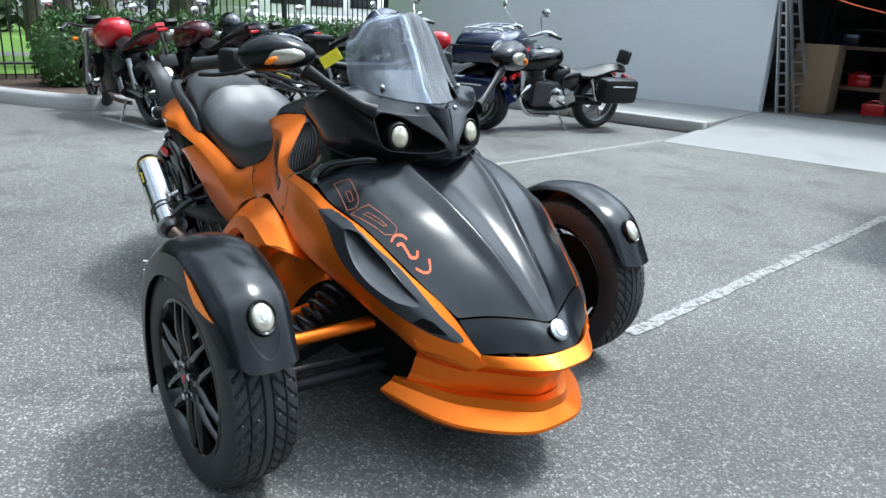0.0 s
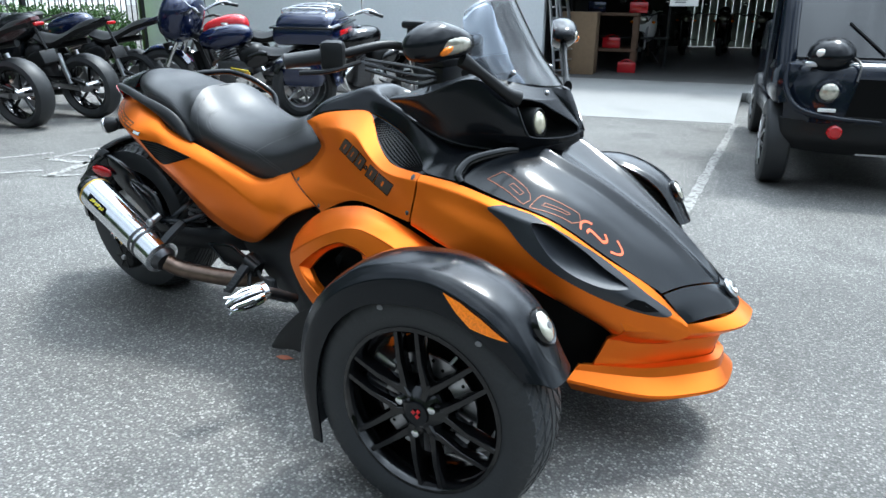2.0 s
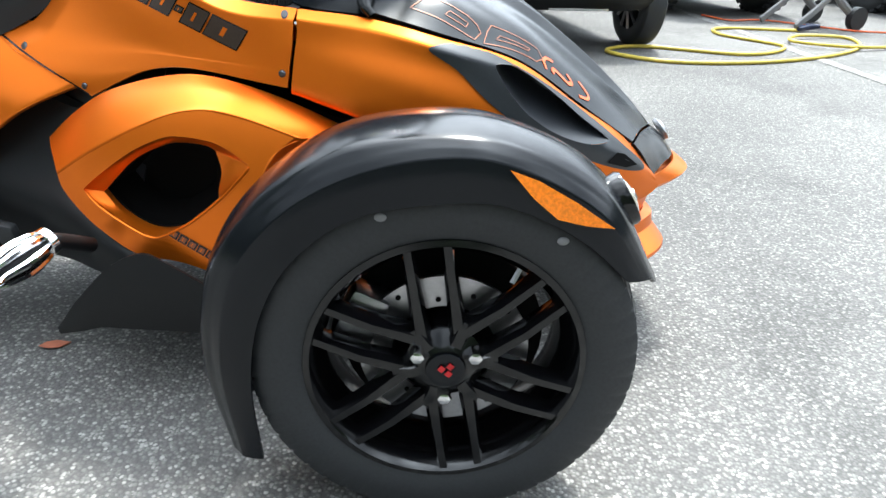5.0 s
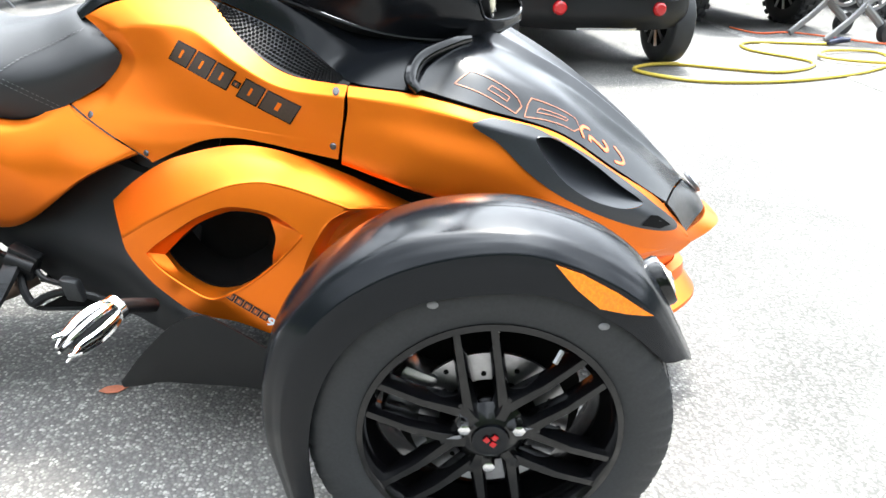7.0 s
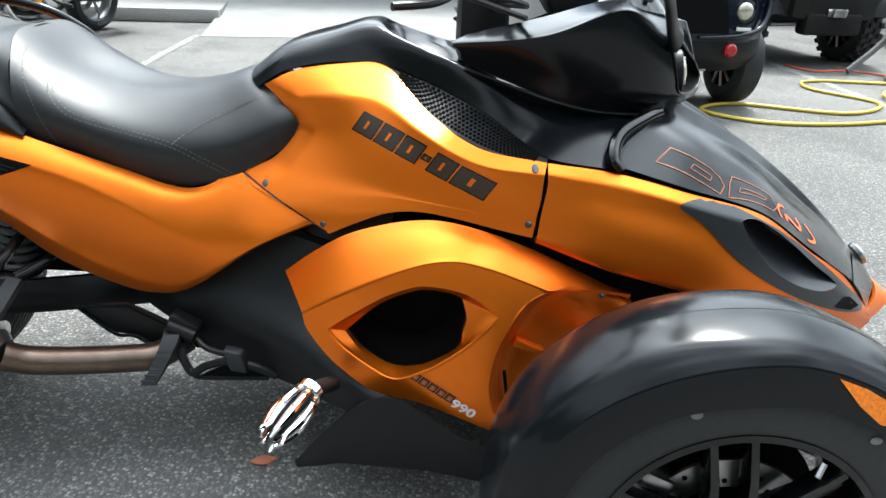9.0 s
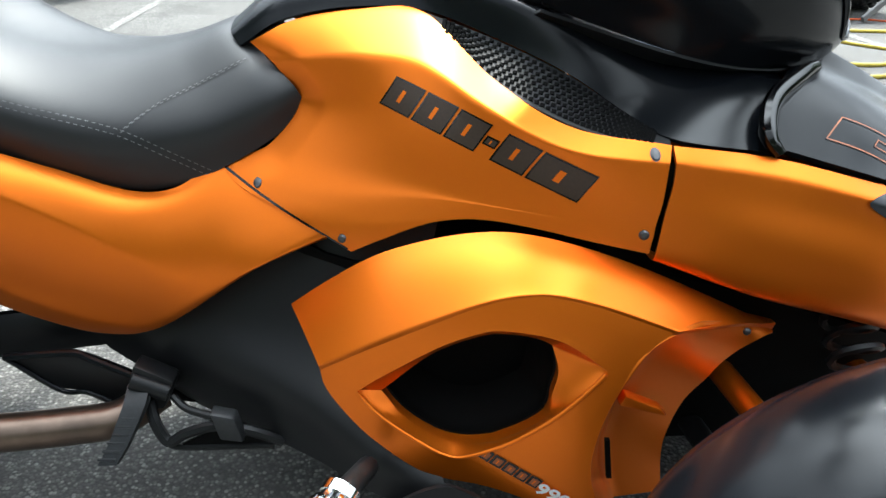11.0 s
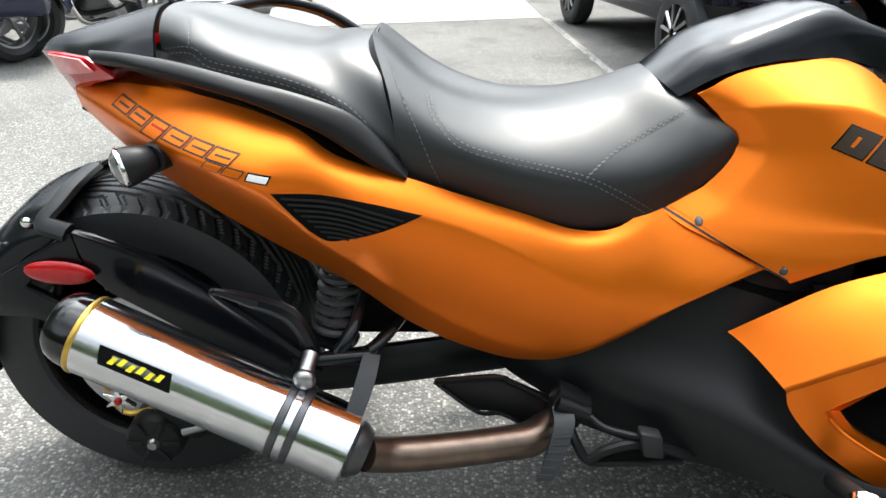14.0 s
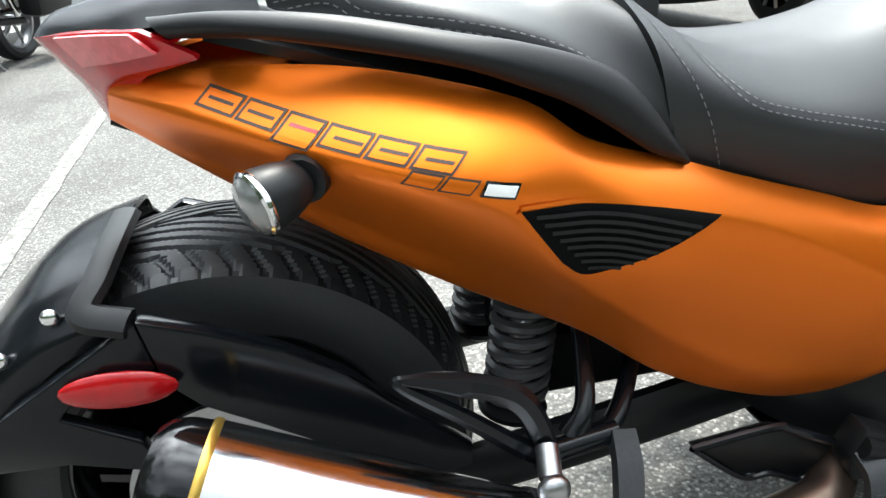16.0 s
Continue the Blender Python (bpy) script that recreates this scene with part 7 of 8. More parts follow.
# ---------------------------------------------------------------- other vehicles
def bike_wheel(parent, x, r, w, rim_mat, spokes=5, disc=True):
    wh = part("wheel", lathe([(-w * 0.3, r * 0.66), (-w * 0.34, r * 0.72), (w * 0.34, r * 0.72), (w * 0.3, r * 0.66), (0, r * 0.62)], 32, "y", (x, 0, r), closed=True), rim_mat, parent)
    part("tyre", lathe([(-w * 0.34, r * 0.7), (-w * 0.5, r * 0.82), (-w * 0.42, r * 0.94), (-w * 0.18, r), (w * 0.18, r), (w * 0.42, r * 0.94), (w * 0.5, r * 0.82), (w * 0.34, r * 0.7)], 36, "y", (x, 0, r), closed=True), RUBBER, wh)
    part("hub", lathe([(-w * 0.5, 0.02), (-w * 0.45, 0.045), (w * 0.45, 0.045), (w * 0.5, 0.02)], 16, "y", (x, 0, r)), STEEL, wh)
    for k in range(spokes):
        a = 2 * math.pi * k / spokes + 0.3
        part("spoke", tube([(x + 0.03 * math.cos(a), 0, r + 0.03 * math.sin(a)), (x + r * 0.67 * math.cos(a + 0.15), 0, r + r * 0.67 * math.sin(a + 0.15))], 0.014, 6, 2), rim_mat, wh)
    if disc:
        part("brake_disc", lathe([(-w * 0.62, r * 0.3), (-w * 0.62, r * 0.48), (-w * 0.58, r * 0.48), (-w * 0.58, r * 0.3)], 28, "y", (x, 0, r), closed=True), STEEL, wh)
    return wh


def motorcycle(label, at, paint, style="sport", base=1.42, rear_w=0.18, trim=GLOSS, group="parked motorcycles"):
    """A parked motorcycle, its rear wheel's foot at the origin, heading along +x."""
    b = thing("motorcycle", label, "motorcycle", group, at)
    cr = style in ("cruiser", "tourer")
    rr, fr = (0.31, 0.33) if cr else (0.315, 0.3)
    bike_wheel(b, 0.0, rr, rear_w, STEEL if cr else GLOSS)
    bike_wheel(b, base, fr, 0.13 if cr else 0.12, STEEL if cr else GLOSS)
    rake = 0.34 if cr else 0.24
    top = (base - rake, 0.92 if cr else 0.86)
    for y in (-0.1, 0.1):
        part("fork", tube([(base, y, fr), (top[0], y, top[1])], [0.026, 0.02], 10, 4), CHROME if cr else STEEL, b)
    part("front_mudguard", sheet(loft([[(base + (fr + 0.03) * math.cos(a), s * 0.07, fr + (fr + 0.03 - 0.03 * abs(s)) * math.sin(a)) for a in np.linspace(0.4, 2.6, 7)] for s in (-1, 0, 1)], 20, 7), 0.004), paint if cr else trim, b)
    hz = 1.08 if cr else 0.93
    hx = top[0] - (0.16 if cr else 0.02)
    bar = part("handlebar", tube([(hx - 0.2, -0.4, hz - 0.02), (hx - 0.08, -0.3, hz + 0.02), (top[0], -0.1, top[1] + 0.04), (top[0], 0.1, top[1] + 0.04), (hx - 0.08, 0.3, hz + 0.02), (hx - 0.2, 0.4, hz - 0.02)], 0.014, 8), CHROME if cr else PLASTIC, b)
    for s in (-1, 1):
        part("grip", tube([(hx - 0.11, s * 0.325, hz + 0.01), (hx - 0.22, s * 0.42, hz - 0.025)], 0.019, 10, 2), RUBBER, bar)
        part("mirror_stem", tube([(hx - 0.06, s * 0.27, hz + 0.02), (hx + 0.03, s * 0.36, hz + 0.16), (hx + 0.03, s * 0.4, hz + 0.2)], 0.006, 6), CHROME if cr else PLASTIC, bar)
        part("mirror", ball(0.018, 0.065, 0.04, (hx + 0.02, s * 0.42, hz + 0.22), (0, 0, s * 12), 16, 10), CHROME, bar)
    tz = 0.78 if cr else 0.84
    part("fuel_tank", ball(0.3, 0.15, 0.12 if cr else 0.14, (base * 0.5 + 0.06, 0, tz), (0, 10 if cr else 14, 0), 28, 16, 0.8), paint, b)
    part("tank_cap", lathe([(0, 0.04), (0.012, 0.036)], 20, "z", (base * 0.5 + 0.06, 0, tz + 0.13)), CHROME, b)
    sz = 0.66 if cr else 0.78
    st = both_sides([[(base * 0.34, -0.1, sz), (base * 0.15, -0.16, sz - 0.03), (-0.1, -0.12, sz + (0.04 if cr else 0.1)), (-0.32, -0.06, sz + (0.02 if cr else 0.16))][i:i + 1] + [(x, 0, sz + dz)] for i, (x, dz) in enumerate([(base * 0.34, 0.05), (base * 0.15, 0.03), (-0.1, 0.1 if cr else 0.16), (-0.32, 0.08 if cr else 0.19)])])
    part("seat", sheet(loft(st, 13, 24), 0.04, toward=(0, 0, 0)), PLASTIC, b)
    eng = part("engine", box(0.42, 0.26, 0.3, (base * 0.46, 0, 0.42), 0.05), ENGINE if cr else PLASTIC, b)
    for s in (-1, 1):
        part("engine_cover", lathe([(0, 0.11), (0.03, 0.1), (0.045, 0.06)], 24, "y", (base * 0.4, 0.13 * s if s > 0 else -0.175, 0.38)), CHROME if cr else PLASTIC, eng)
    for k, a in ((0, -22), (1, 24)) if cr else ((0, 20),):
        for j in range(7):
            part("fin", box(0.15 - 0.003 * j, 0.2, 0.012, (base * 0.46 - (0.13 if k == 0 else -0.13) * (1 if cr else -0.6) + math.sin(radians(a)) * 0.024 * j, 0, 0.54 + 0.026 * j), 0.004, (0, a, 0)), ENGINE, eng)
    part("frame", joined(tube([(top[0] - 0.03, 0, 0.82), (base * 0.62, 0, 0.3), (base * 0.3, 0, 0.24), (0.25, 0, 0.35), (0.2, 0, 0.62)], 0.03, 8), tube([(top[0] - 0.03, 0, 0.8), (base * 0.4, 0, 0.68), (-0.1, 0, 0.66 if cr else 0.76)], 0.03, 8)), PLASTIC, b)
    for s in (-1, 1):
        part("swing_arm", tube([(base * 0.26, s * 0.1, 0.34), (0, s * (rear_w / 2 + 0.03), rr)], 0.026, 8, 3, flat=0.7), STEEL if not cr else PLASTIC, b)
    ex = [(base * 0.62, -0.12, 0.42), (base * 0.5, -0.18, 0.2), (0.2, -0.19, 0.24), (-0.18, -0.2, 0.3)] if cr else [(base * 0.6, -0.08, 0.4), (base * 0.5, -0.14, 0.2), (0.35, -0.15, 0.26), (0.05, -0.19, 0.5)]
    part("exhaust", tube(ex, [0.025, 0.025, 0.045, 0.05], 14, 30), CHROME if cr else STEEL, b)
    if cr:
        part("rear_mudguard", sheet(loft([[((rr + 0.04) * math.cos(a) * 1.02, s * 0.12, rr + (rr + 0.05 - 0.03 * abs(s)) * math.sin(a)) for a in np.linspace(0.6, 3.1, 8)] for s in (-1, -0.7, 0, 0.7, 1)], 24, 9), 0.005), paint, b)
        part("headlamp", ball(0.08, 0.1, 0.1, (top[0] + 0.1, 0, 0.86), seg=20, rings=12), CHROME, b)
        part("tail_lamp", box(0.04, 0.1, 0.06, (-0.36, 0, 0.6), 0.015), RED, b)
        for s in (-1, 1):
            part("turn_lamp", ball(0.03, 0.028, 0.028, (-0.34, s * 0.17, 0.6), seg=14, rings=8), RED, b)
            bag = part("saddlebag", box(0.48, 0.2, 0.28, (-0.05, s * 0.29, 0.5), 0.06), paint if style == "tourer" else PLASTIC, b)
            part("bag_trim", box(0.3, 0.01, 0.02, (-0.05, s * 0.394, 0.56), 0.004), CHROME, bag)
        part("backrest", box(0.06, 0.2, 0.16, (-0.3, 0, 0.83), 0.03, (0, -12, 0)), VINYL, b)
        if style == "tourer":
            bx = part("top_box", joined(box(0.66, 0.72, 0.2, (-0.12, 0, 0.86), 0.07), box(0.64, 0.7, 0.16, (-0.11, 0, 0.99), 0.07, taper=0.8)), paint, b)
            part("box_seam", box(0.67, 0.73, 0.02, (-0.12, 0, 0.935), 0.008), GLOSS, bx)
            for y in (-0.22, 0.0, 0.22):
                part("rack_bar", tube([(0.12, y, 1.05), (0.08, y, 1.1), (-0.3, y, 1.1), (-0.34, y, 1.05)], 0.009, 8), CHROME, bx)
            for x in (0.06, -0.1, -0.26):
                part("rack_bar", tube([(x, -0.24, 1.1), (x, 0.24, 1.1)], 0.009, 8), CHROME, bx)
            part("box_lamp", box(0.02, 0.36, 0.05, (-0.45, 0, 0.87), 0.01), RED, bx)
            part("fairing", ball(0.18, 0.3, 0.26, (top[0] + 0.06, 0, 0.98), (0, -20, 0), 24, 14, 0.8), paint, b)
        part("licence_plate", box(0.01, 0.18, 0.11, (-0.4, 0, 0.48), 0.003, (0, -15, 0)), BLACK, b)
    else:
        part("tail", sheet(loft([[(0.18, s * 0.12, 0.72 + 0.04 * (1 - abs(s))), (-0.1, s * 0.1, 0.84 + 0.04 * (1 - abs(s))), (-0.38, s * 0.04, 0.96)] for s in (-1, 0, 1)], 16, 7), 0.03), paint, b)
        part("tail_lamp", box(0.03, 0.1, 0.03, (-0.4, 0, 0.93), 0.01), RED, b)
        part("plate_hanger", joined(tube([(-0.34, 0, 0.9), (-0.42, 0, 0.72)], 0.012, 6, 2), box(0.012, 0.16, 0.11, (-0.43, 0, 0.66), 0.003, (0, 20, 0))), PLASTIC, b)
        if style == "sport":
            fa = part("fairing", ball(0.32, 0.2, 0.28, (base * 0.68, 0, 0.7), (0, 20, 0), 26, 16, 0.8), paint, b)
            part("fairing_screen", ball(0.14, 0.13, 0.12, (base * 0.78, 0, 0.98), (0, -30, 0), 18, 10), DARKGLASS, fa)
        part("headlamp", ball(0.08, 0.11, 0.08, (top[0] + 0.13, 0, 0.82), seg=18, rings=10), CLEAR, b)
    # small fittings
    part("radiator", box(0.04, 0.26, 0.24, (base * 0.72, 0, 0.52), 0.01, (0, 14, 0)), DARK, b)
    part("gauge", joined(box(0.07, 0.16, 0.09, (top[0] + 0.02, 0, top[1] + 0.1), 0.025, (0, -40, 0)), lathe([(0, 0.045), (0.03, 0.05)], 16, "x", (top[0] + 0.02, 0.05, top[1] + 0.1))), PLASTIC, b)
    part("chain_guard", tube([(base * 0.3, 0.12, 0.4), (0.1, 0.13, 0.4), (-0.06, 0.13, 0.36)], 0.022, 8, flat=0.5), GLOSS, b)
    part("air_box", ball(0.14, 0.13, 0.12, (base * 0.36, 0, 0.6), (0, 20, 0), 18, 12, 0.7), PLASTIC, b)
    for s in (-1, 1):
        part("side_cover", ball(0.14, 0.03, 0.08, (base * 0.3, s * 0.13, 0.58), (0, 18, 0), 16, 10, 0.7), GLOSS if cr else PLASTIC, b)
        part("foot_peg", tube([(base * 0.38, s * 0.12, 0.33), (base * 0.37, s * 0.3, 0.32)], 0.016, 8, 2), RUBBER, b)
        part("peg_plate", box(0.14, 0.014, 0.12, (base * 0.3, s * 0.15, 0.38), 0.02, (0, 25, 0)), STEEL, b)
        part("rear_shock", tube([(0.1, s * 0.13, 0.36), (0.2, s * 0.11, 0.64)], 0.026, 10, 2), CHROME if cr else STEEL, b)
        part("brake_lever", tube([(hx - 0.07, s * 0.28, hz), (hx - 0.1, s * 0.4, hz - 0.02)], 0.008, 6, 2), STEEL, bar)
        part("front_signal", ball(0.03, 0.035, 0.025, (top[0] + 0.06, s * 0.2, top[1] - 0.08), seg=12, rings=8), AMBER, b)
        part("caliper", box(0.06, 0.04, 0.09, (base - 0.09, s * 0.1, fr + 0.06), 0.012, (0, 30, 0)), STEEL, b)
        part("control_cable", tube([(hx - 0.08, s * 0.28, hz), (top[0] + 0.1, s * 0.2, top[1] + 0.06), (top[0] + 0.04, s * 0.08, top[1] - 0.1), (base * 0.6, s * 0.06, 0.66)], 0.007, 6), RUBBER, b)
    part("header_pipe", tube([(base * 0.6, 0.06, 0.5), (base * 0.68, 0.08, 0.38), (base * 0.6, 0.08, 0.2), (base * 0.4, 0.02, 0.16)], 0.022, 10, 24), CHROME if cr else PIPE, b)
    part("kickstand", tube([(base * 0.36, 0.08, 0.22), (base * 0.3, 0.22, 0.0)], 0.012, 6, 2), STEEL, b)
    return b


ROW = [
    ("bright red naked motorcycle parked by the kerb", (-5.62, 1.08), 186, REDP, "naked", 0.2),
    ("black and dark red sports motorcycle", (-5.8, 2.02), 190, MAROON, "naked", 0.19),
    ("matt black sports motorcycle", (-5.85, 2.75), 192, BLACK, "sport", 0.19),
    ("blue and white sports motorcycle", (-6.1, 3.55), 194, BLUE, "naked", 0.18),
    ("red motorcycle standing behind the blue touring one", (-5.25, 5.05), 200, REDP, "naked", 0.17),
    ("dark blue touring motorcycle with a top box", (-4.25, 4.15), 198, BLUE, "tourer", 0.15),
    ("black cruiser motorcycle with saddlebags and chrome engine", (-3.86, 5.55), 256, GLOSS, "cruiser", 0.16),
]
for lab, (x, y), yaw, paint, style, rw_ in ROW:
    motorcycle(lab, pose(x, y, 0, -6, 0, yaw), paint, style, 1.62 if style in ("cruiser", "tourer") else 1.42, rw_)
inside = motorcycle("white sports motorcycle standing in the dim garage", pose(*h(1.55, 4.5, 0.12), 0, 0, 12 - 100), WHITE, "sport", 1.4, 0.19)


def road_wheel(parent, x, y, r, w, knobs=0, rim=STEEL):
    wh = part("wheel", lathe([(-w * 0.5, r * 0.2), (-w * 0.4, r * 0.62), (w * 0.4, r * 0.62), (w * 0.5, r * 0.2)], 28, "y", (x, y, r)), DARK, parent)
    part("tyre", lathe([(-w * 0.45, r * 0.6), (-w * 0.5, r * 0.75), (-w * 0.46, r * 0.93), (-w * 0.38, r * 0.985), (-w * 0.2, r), (w * 0.2, r), (w * 0.38, r * 0.985), (w * 0.46, r * 0.93), (w * 0.5, r * 0.75), (w * 0.45, r * 0.6)], 40, "y", (x, y, r), closed=True), RUBBER, wh)
    for k in range(10):
        a = 2 * math.pi * k / 10
        for s in (-1, 1):
            part("spoke", tube([(x + 0.03 * math.cos(a), y + s * w * 0.5, r + 0.03 * math.sin(a)), (x + r * 0.6 * math.cos(a + 0.08 * s), y + s * w * 0.47, r + r * 0.6 * math.sin(a + 0.08 * s))], 0.012, 5, 2), rim, wh)
    if knobs:
        bits = []
        for k in range(knobs):
            a = 2 * math.pi * k / knobs
            for j, yy in enumerate((-0.36, -0.12, 0.12, 0.36)):
                aa = a + (j % 2) * math.pi / knobs
                bits.append(box(0.05, w * 0.2, 0.03, (x + r * math.cos(aa), y + yy * w, r + r * math.sin(aa)), 0.004, (0, 90 - math.degrees(aa), 0)))
        part("tread", joined(*bits), RUBBER, wh)
    return wh


# small electric car, facing the parking lot
gem = thing("electric_car", "small black electric utility car with an open front", "car", at=pose(0.96, 3.533, 0, 0, 0, -80))
for y in (-0.62, 0.62):
    road_wheel(gem, 0.0, y, 0.28, 0.17, 0, STEEL)
    road_wheel(gem, -2.3, y * 0.85, 0.28, 0.17, 0, STEEL)
bump = loft([
    [(0.02, -0.66, 0.3), (0.24, -0.56, 0.28), (0.33, -0.3, 0.27), (0.34, 0, 0.27), (0.33, 0.3, 0.27), (0.24, 0.56, 0.28), (0.02, 0.66, 0.3)],
    [(0.06, -0.68, 0.38), (0.28, -0.6, 0.37), (0.4, -0.34, 0.36), (0.42, 0, 0.36), (0.4, 0.34, 0.36), (0.28, 0.6, 0.37), (0.06, 0.68, 0.38)],
    [(0.06, -0.68, 0.47), (0.28, -0.6, 0.47), (0.4, -0.34, 0.47), (0.42, 0, 0.47), (0.4, 0.34, 0.47), (0.28, 0.6, 0.47), (0.06, 0.68, 0.47)],
], 61, 12)
part("bumper", sheet(bump, 0.02, toward=(-0.6, 0, 0.4)), PLASTIC, gem)
for sg in (1, -1):
    part("hood_lip", tube([(0.24, -0.635 * sg, 0.8), (0.28, -0.63 * sg, 0.66), (0.345, -0.55 * sg, 0.54), (0.41, -0.36 * sg, 0.5), (0.43, -0.1 * sg, 0.49)], [0.014, 0.018, 0.022, 0.018, 0.01], 10, 40), NAVY, gem)
nose = loft([
    [(0.26, -0.62, 0.46), (0.39, -0.4, 0.46), (0.42, 0, 0.46), (0.39, 0.4, 0.46), (0.26, 0.62, 0.46)],
    [(0.25, -0.63, 0.62), (0.38, -0.4, 0.62), (0.41, 0, 0.62), (0.38, 0.4, 0.62), (0.25, 0.63, 0.62)],
    [(0.2, -0.62, 0.77), (0.34, -0.4, 0.785), (0.37, 0, 0.79), (0.34, 0.4, 0.785), (0.2, 0.62, 0.77)],
    [(0.1, -0.61, 0.82), (0.24, -0.4, 0.835), (0.27, 0, 0.84), (0.24, 0.4, 0.835), (0.1, 0.61, 0.82)],
], 41, 24)
nose_sheet = sheet(nose, 0.02, toward=(-0.6, 0, 0.5))
part("hood", nose_sheet, NAVY, gem)
part("grille", pressed(prism(fine([(-0.3, -0.11), (0.3, -0.11), (0.25, 0.11), (-0.25, 0.11)], 0.03), 0.01, pose(0.6, 0, 0.625, 90, 0, 90)), nose_sheet, (-1, 0, 0), 0.016), DARK, gem)
for y in (-0.4, 0.4):
    hl = part("headlamp", moved(lathe([(-0.03, 0.075), (0.012, 0.075), (0.02, 0.062)], 28, "x"), Matrix.Translation((0.37, y, 0.65))), NAVY, gem)
    part("lens", ball(0.03, 0.056, 0.056, (0.385, y, 0.65), seg=20, rings=12), CLEAR, hl)
    part("red_lamp", lathe([(0, 0.045), (0.02, 0.042), (0.03, 0.03)], 24, "x", (0.405, y * 0.84, 0.415)), RED, gem)
    part("emblem", box(0.006, 0.1, 0.022, (0.412, y, 0.545), 0.002), WHITE, gem)
    part("front_fender", box(0.52, 0.2, 0.28, (0.0, y * 1.5, 0.68), 0.07), NAVY, gem)
    part("pillar", tube([(0.24, y * 1.52, 0.56), (0.16, y * 1.6, 0.82), (0.0, y * 1.6, 1.2), (-0.36, y * 1.5, 1.8)], [0.05, 0.06, 0.055, 0.05], 10, flat=0.8), NAVY, gem)
    part("pillar", tube([(-1.6, y * 1.4, 0.5), (-1.6, y * 1.36, 1.8)], 0.045, 8), NAVY, gem)
    part("side_rail", box(2.0, 0.1, 0.2, (-1.15, y * 1.36, 0.38), 0.04), NAVY, gem)
    part("seat", joined(box(0.5, 0.48, 0.2, (-1.1, y * 0.8, 0.65), 0.06), box(0.16, 0.46, 0.6, (-1.4, y * 0.8, 0.98), 0.06, (0, -10, 0))), VINYL, gem)
part("windshield", sheet(loft([[(0.12, -0.6, 0.84), (0.2, 0, 0.85), (0.12, 0.6, 0.84)], [(-0.38, -0.55, 1.78), (-0.33, 0, 1.8), (-0.38, 0.55, 1.78)]], 21, 8), 0.006), DARKGLASS, gem)
part("cowl_bar", box(0.05, 1.1, 0.03, (0.31, 0, 0.808), 0.012), ALU, gem)
part("roof", box(1.6, 1.2, 0.07, (-1.05, 0, 1.83), 0.03), NAVY, gem)
part("rear_body", joined(box(1.2, 1.12, 0.6, (-2.2, 0, 0.75), 0.08), box(2.4, 1.2, 0.12, (-1.1, 0, 0.42), 0.03)), NAVY, gem)
part("dash", box(0.34, 1.15, 0.3, (-0.06, 0, 0.7), 0.06), DARK, gem)
part("wiper", tube([(0.2, -0.1, 0.87), (0.07, -0.3, 1.05)], 0.008, 6), PLASTIC, gem)
part("sticker", box(0.004, 0.3, 0.05, (-0.3, 0.1, 1.68), 0, (0, -25, 0)), RED, gem)
part("step_plate", box(0.05, 0.42, 0.06, (0.33, 0.02, 0.3), 0.01), ALU, gem)
helmet = thing("helmet", "matt black half helmet resting on the car's hood", "helmet", at=gem.matrix_basis @ pose(0.24, -0.4, 0.845, 0, 10, 0))
part("shell", joined(ball(0.15, 0.135, 0.11, (0, 0, 0.015), seg=28, rings=16), lathe([(-0.012, 0.128), (-0.006, 0.142), (0.006, 0.142), (0.012, 0.128)], 28, "z")), BLACK, helmet)
part("sticker", ball(0.02, 0.03, 0.024, (0.105, -0.075, 0.05), seg=12, rings=8), WHITE, helmet)
part("strap", tube([(0.05, 0.1, 0.02), (0.16, 0.14, 0.0), (0.26, 0.12, -0.08)], 0.008, 6), PLASTIC, helmet)

# utility side-by-side
utv = thing("utility_vehicle", "black and silver off-road utility vehicle with knobbly tyres", "vehicle", at=pose(2.94, 5.8, 0, 0, 0, -77))
for x in (0.0, -1.9):
    for y in (-0.62, 0.62):
        road_wheel(utv, x, y, 0.33, 0.24, 22)
part("bumper", joined(box(0.2, 0.9, 0.24, (0.42, 0, 0.55), 0.06), box(0.16, 0.6, 0.2, (0.46, 0, 0.4), 0.04)), PLASTIC, utv)
part("front_body", sheet(loft([[(0.32, -0.615, 0.755), (0.47, -0.3, 0.75), (0.49, 0, 0.75), (0.47, 0.3, 0.75), (0.32, 0.615, 0.755)], [(0.3, -0.62, 0.78), (0.46, -0.3, 0.78), (0.48, 0, 0.78), (0.46, 0.3, 0.78), (0.3, 0.62, 0.78)], [(-0.3, -0.62, 1.0), (-0.2, -0.3, 1.04), (-0.2, 0, 1.05), (-0.2, 0.3, 1.04), (-0.3, 0.62, 1.0)]], 31, 12), 0.02), WHITE, utv)
fascia = loft([[(0.4, -0.52, 0.46), (0.5, -0.3, 0.44), (0.52, 0, 0.44), (0.5, 0.3, 0.44), (0.4, 0.52, 0.46)], [(0.37, -0.6, 0.62), (0.52, -0.3, 0.6), (0.54, 0, 0.6), (0.52, 0.3, 0.6), (0.37, 0.6, 0.62)], [(0.335, -0.625, 0.75), (0.485, -0.305, 0.752), (0.505, 0, 0.752), (0.485, 0.305, 0.752), (0.335, 0.625, 0.75)]], 31, 12)
part("fascia", sheet(fascia, 0.02, toward=(-0.6, 0, 0.6)), PLASTIC, utv)
part("grille", box(0.05, 0.36, 0.2, (0.5, 0, 0.72), 0.02, (0, -6, 0)), PLASTIC, utv)
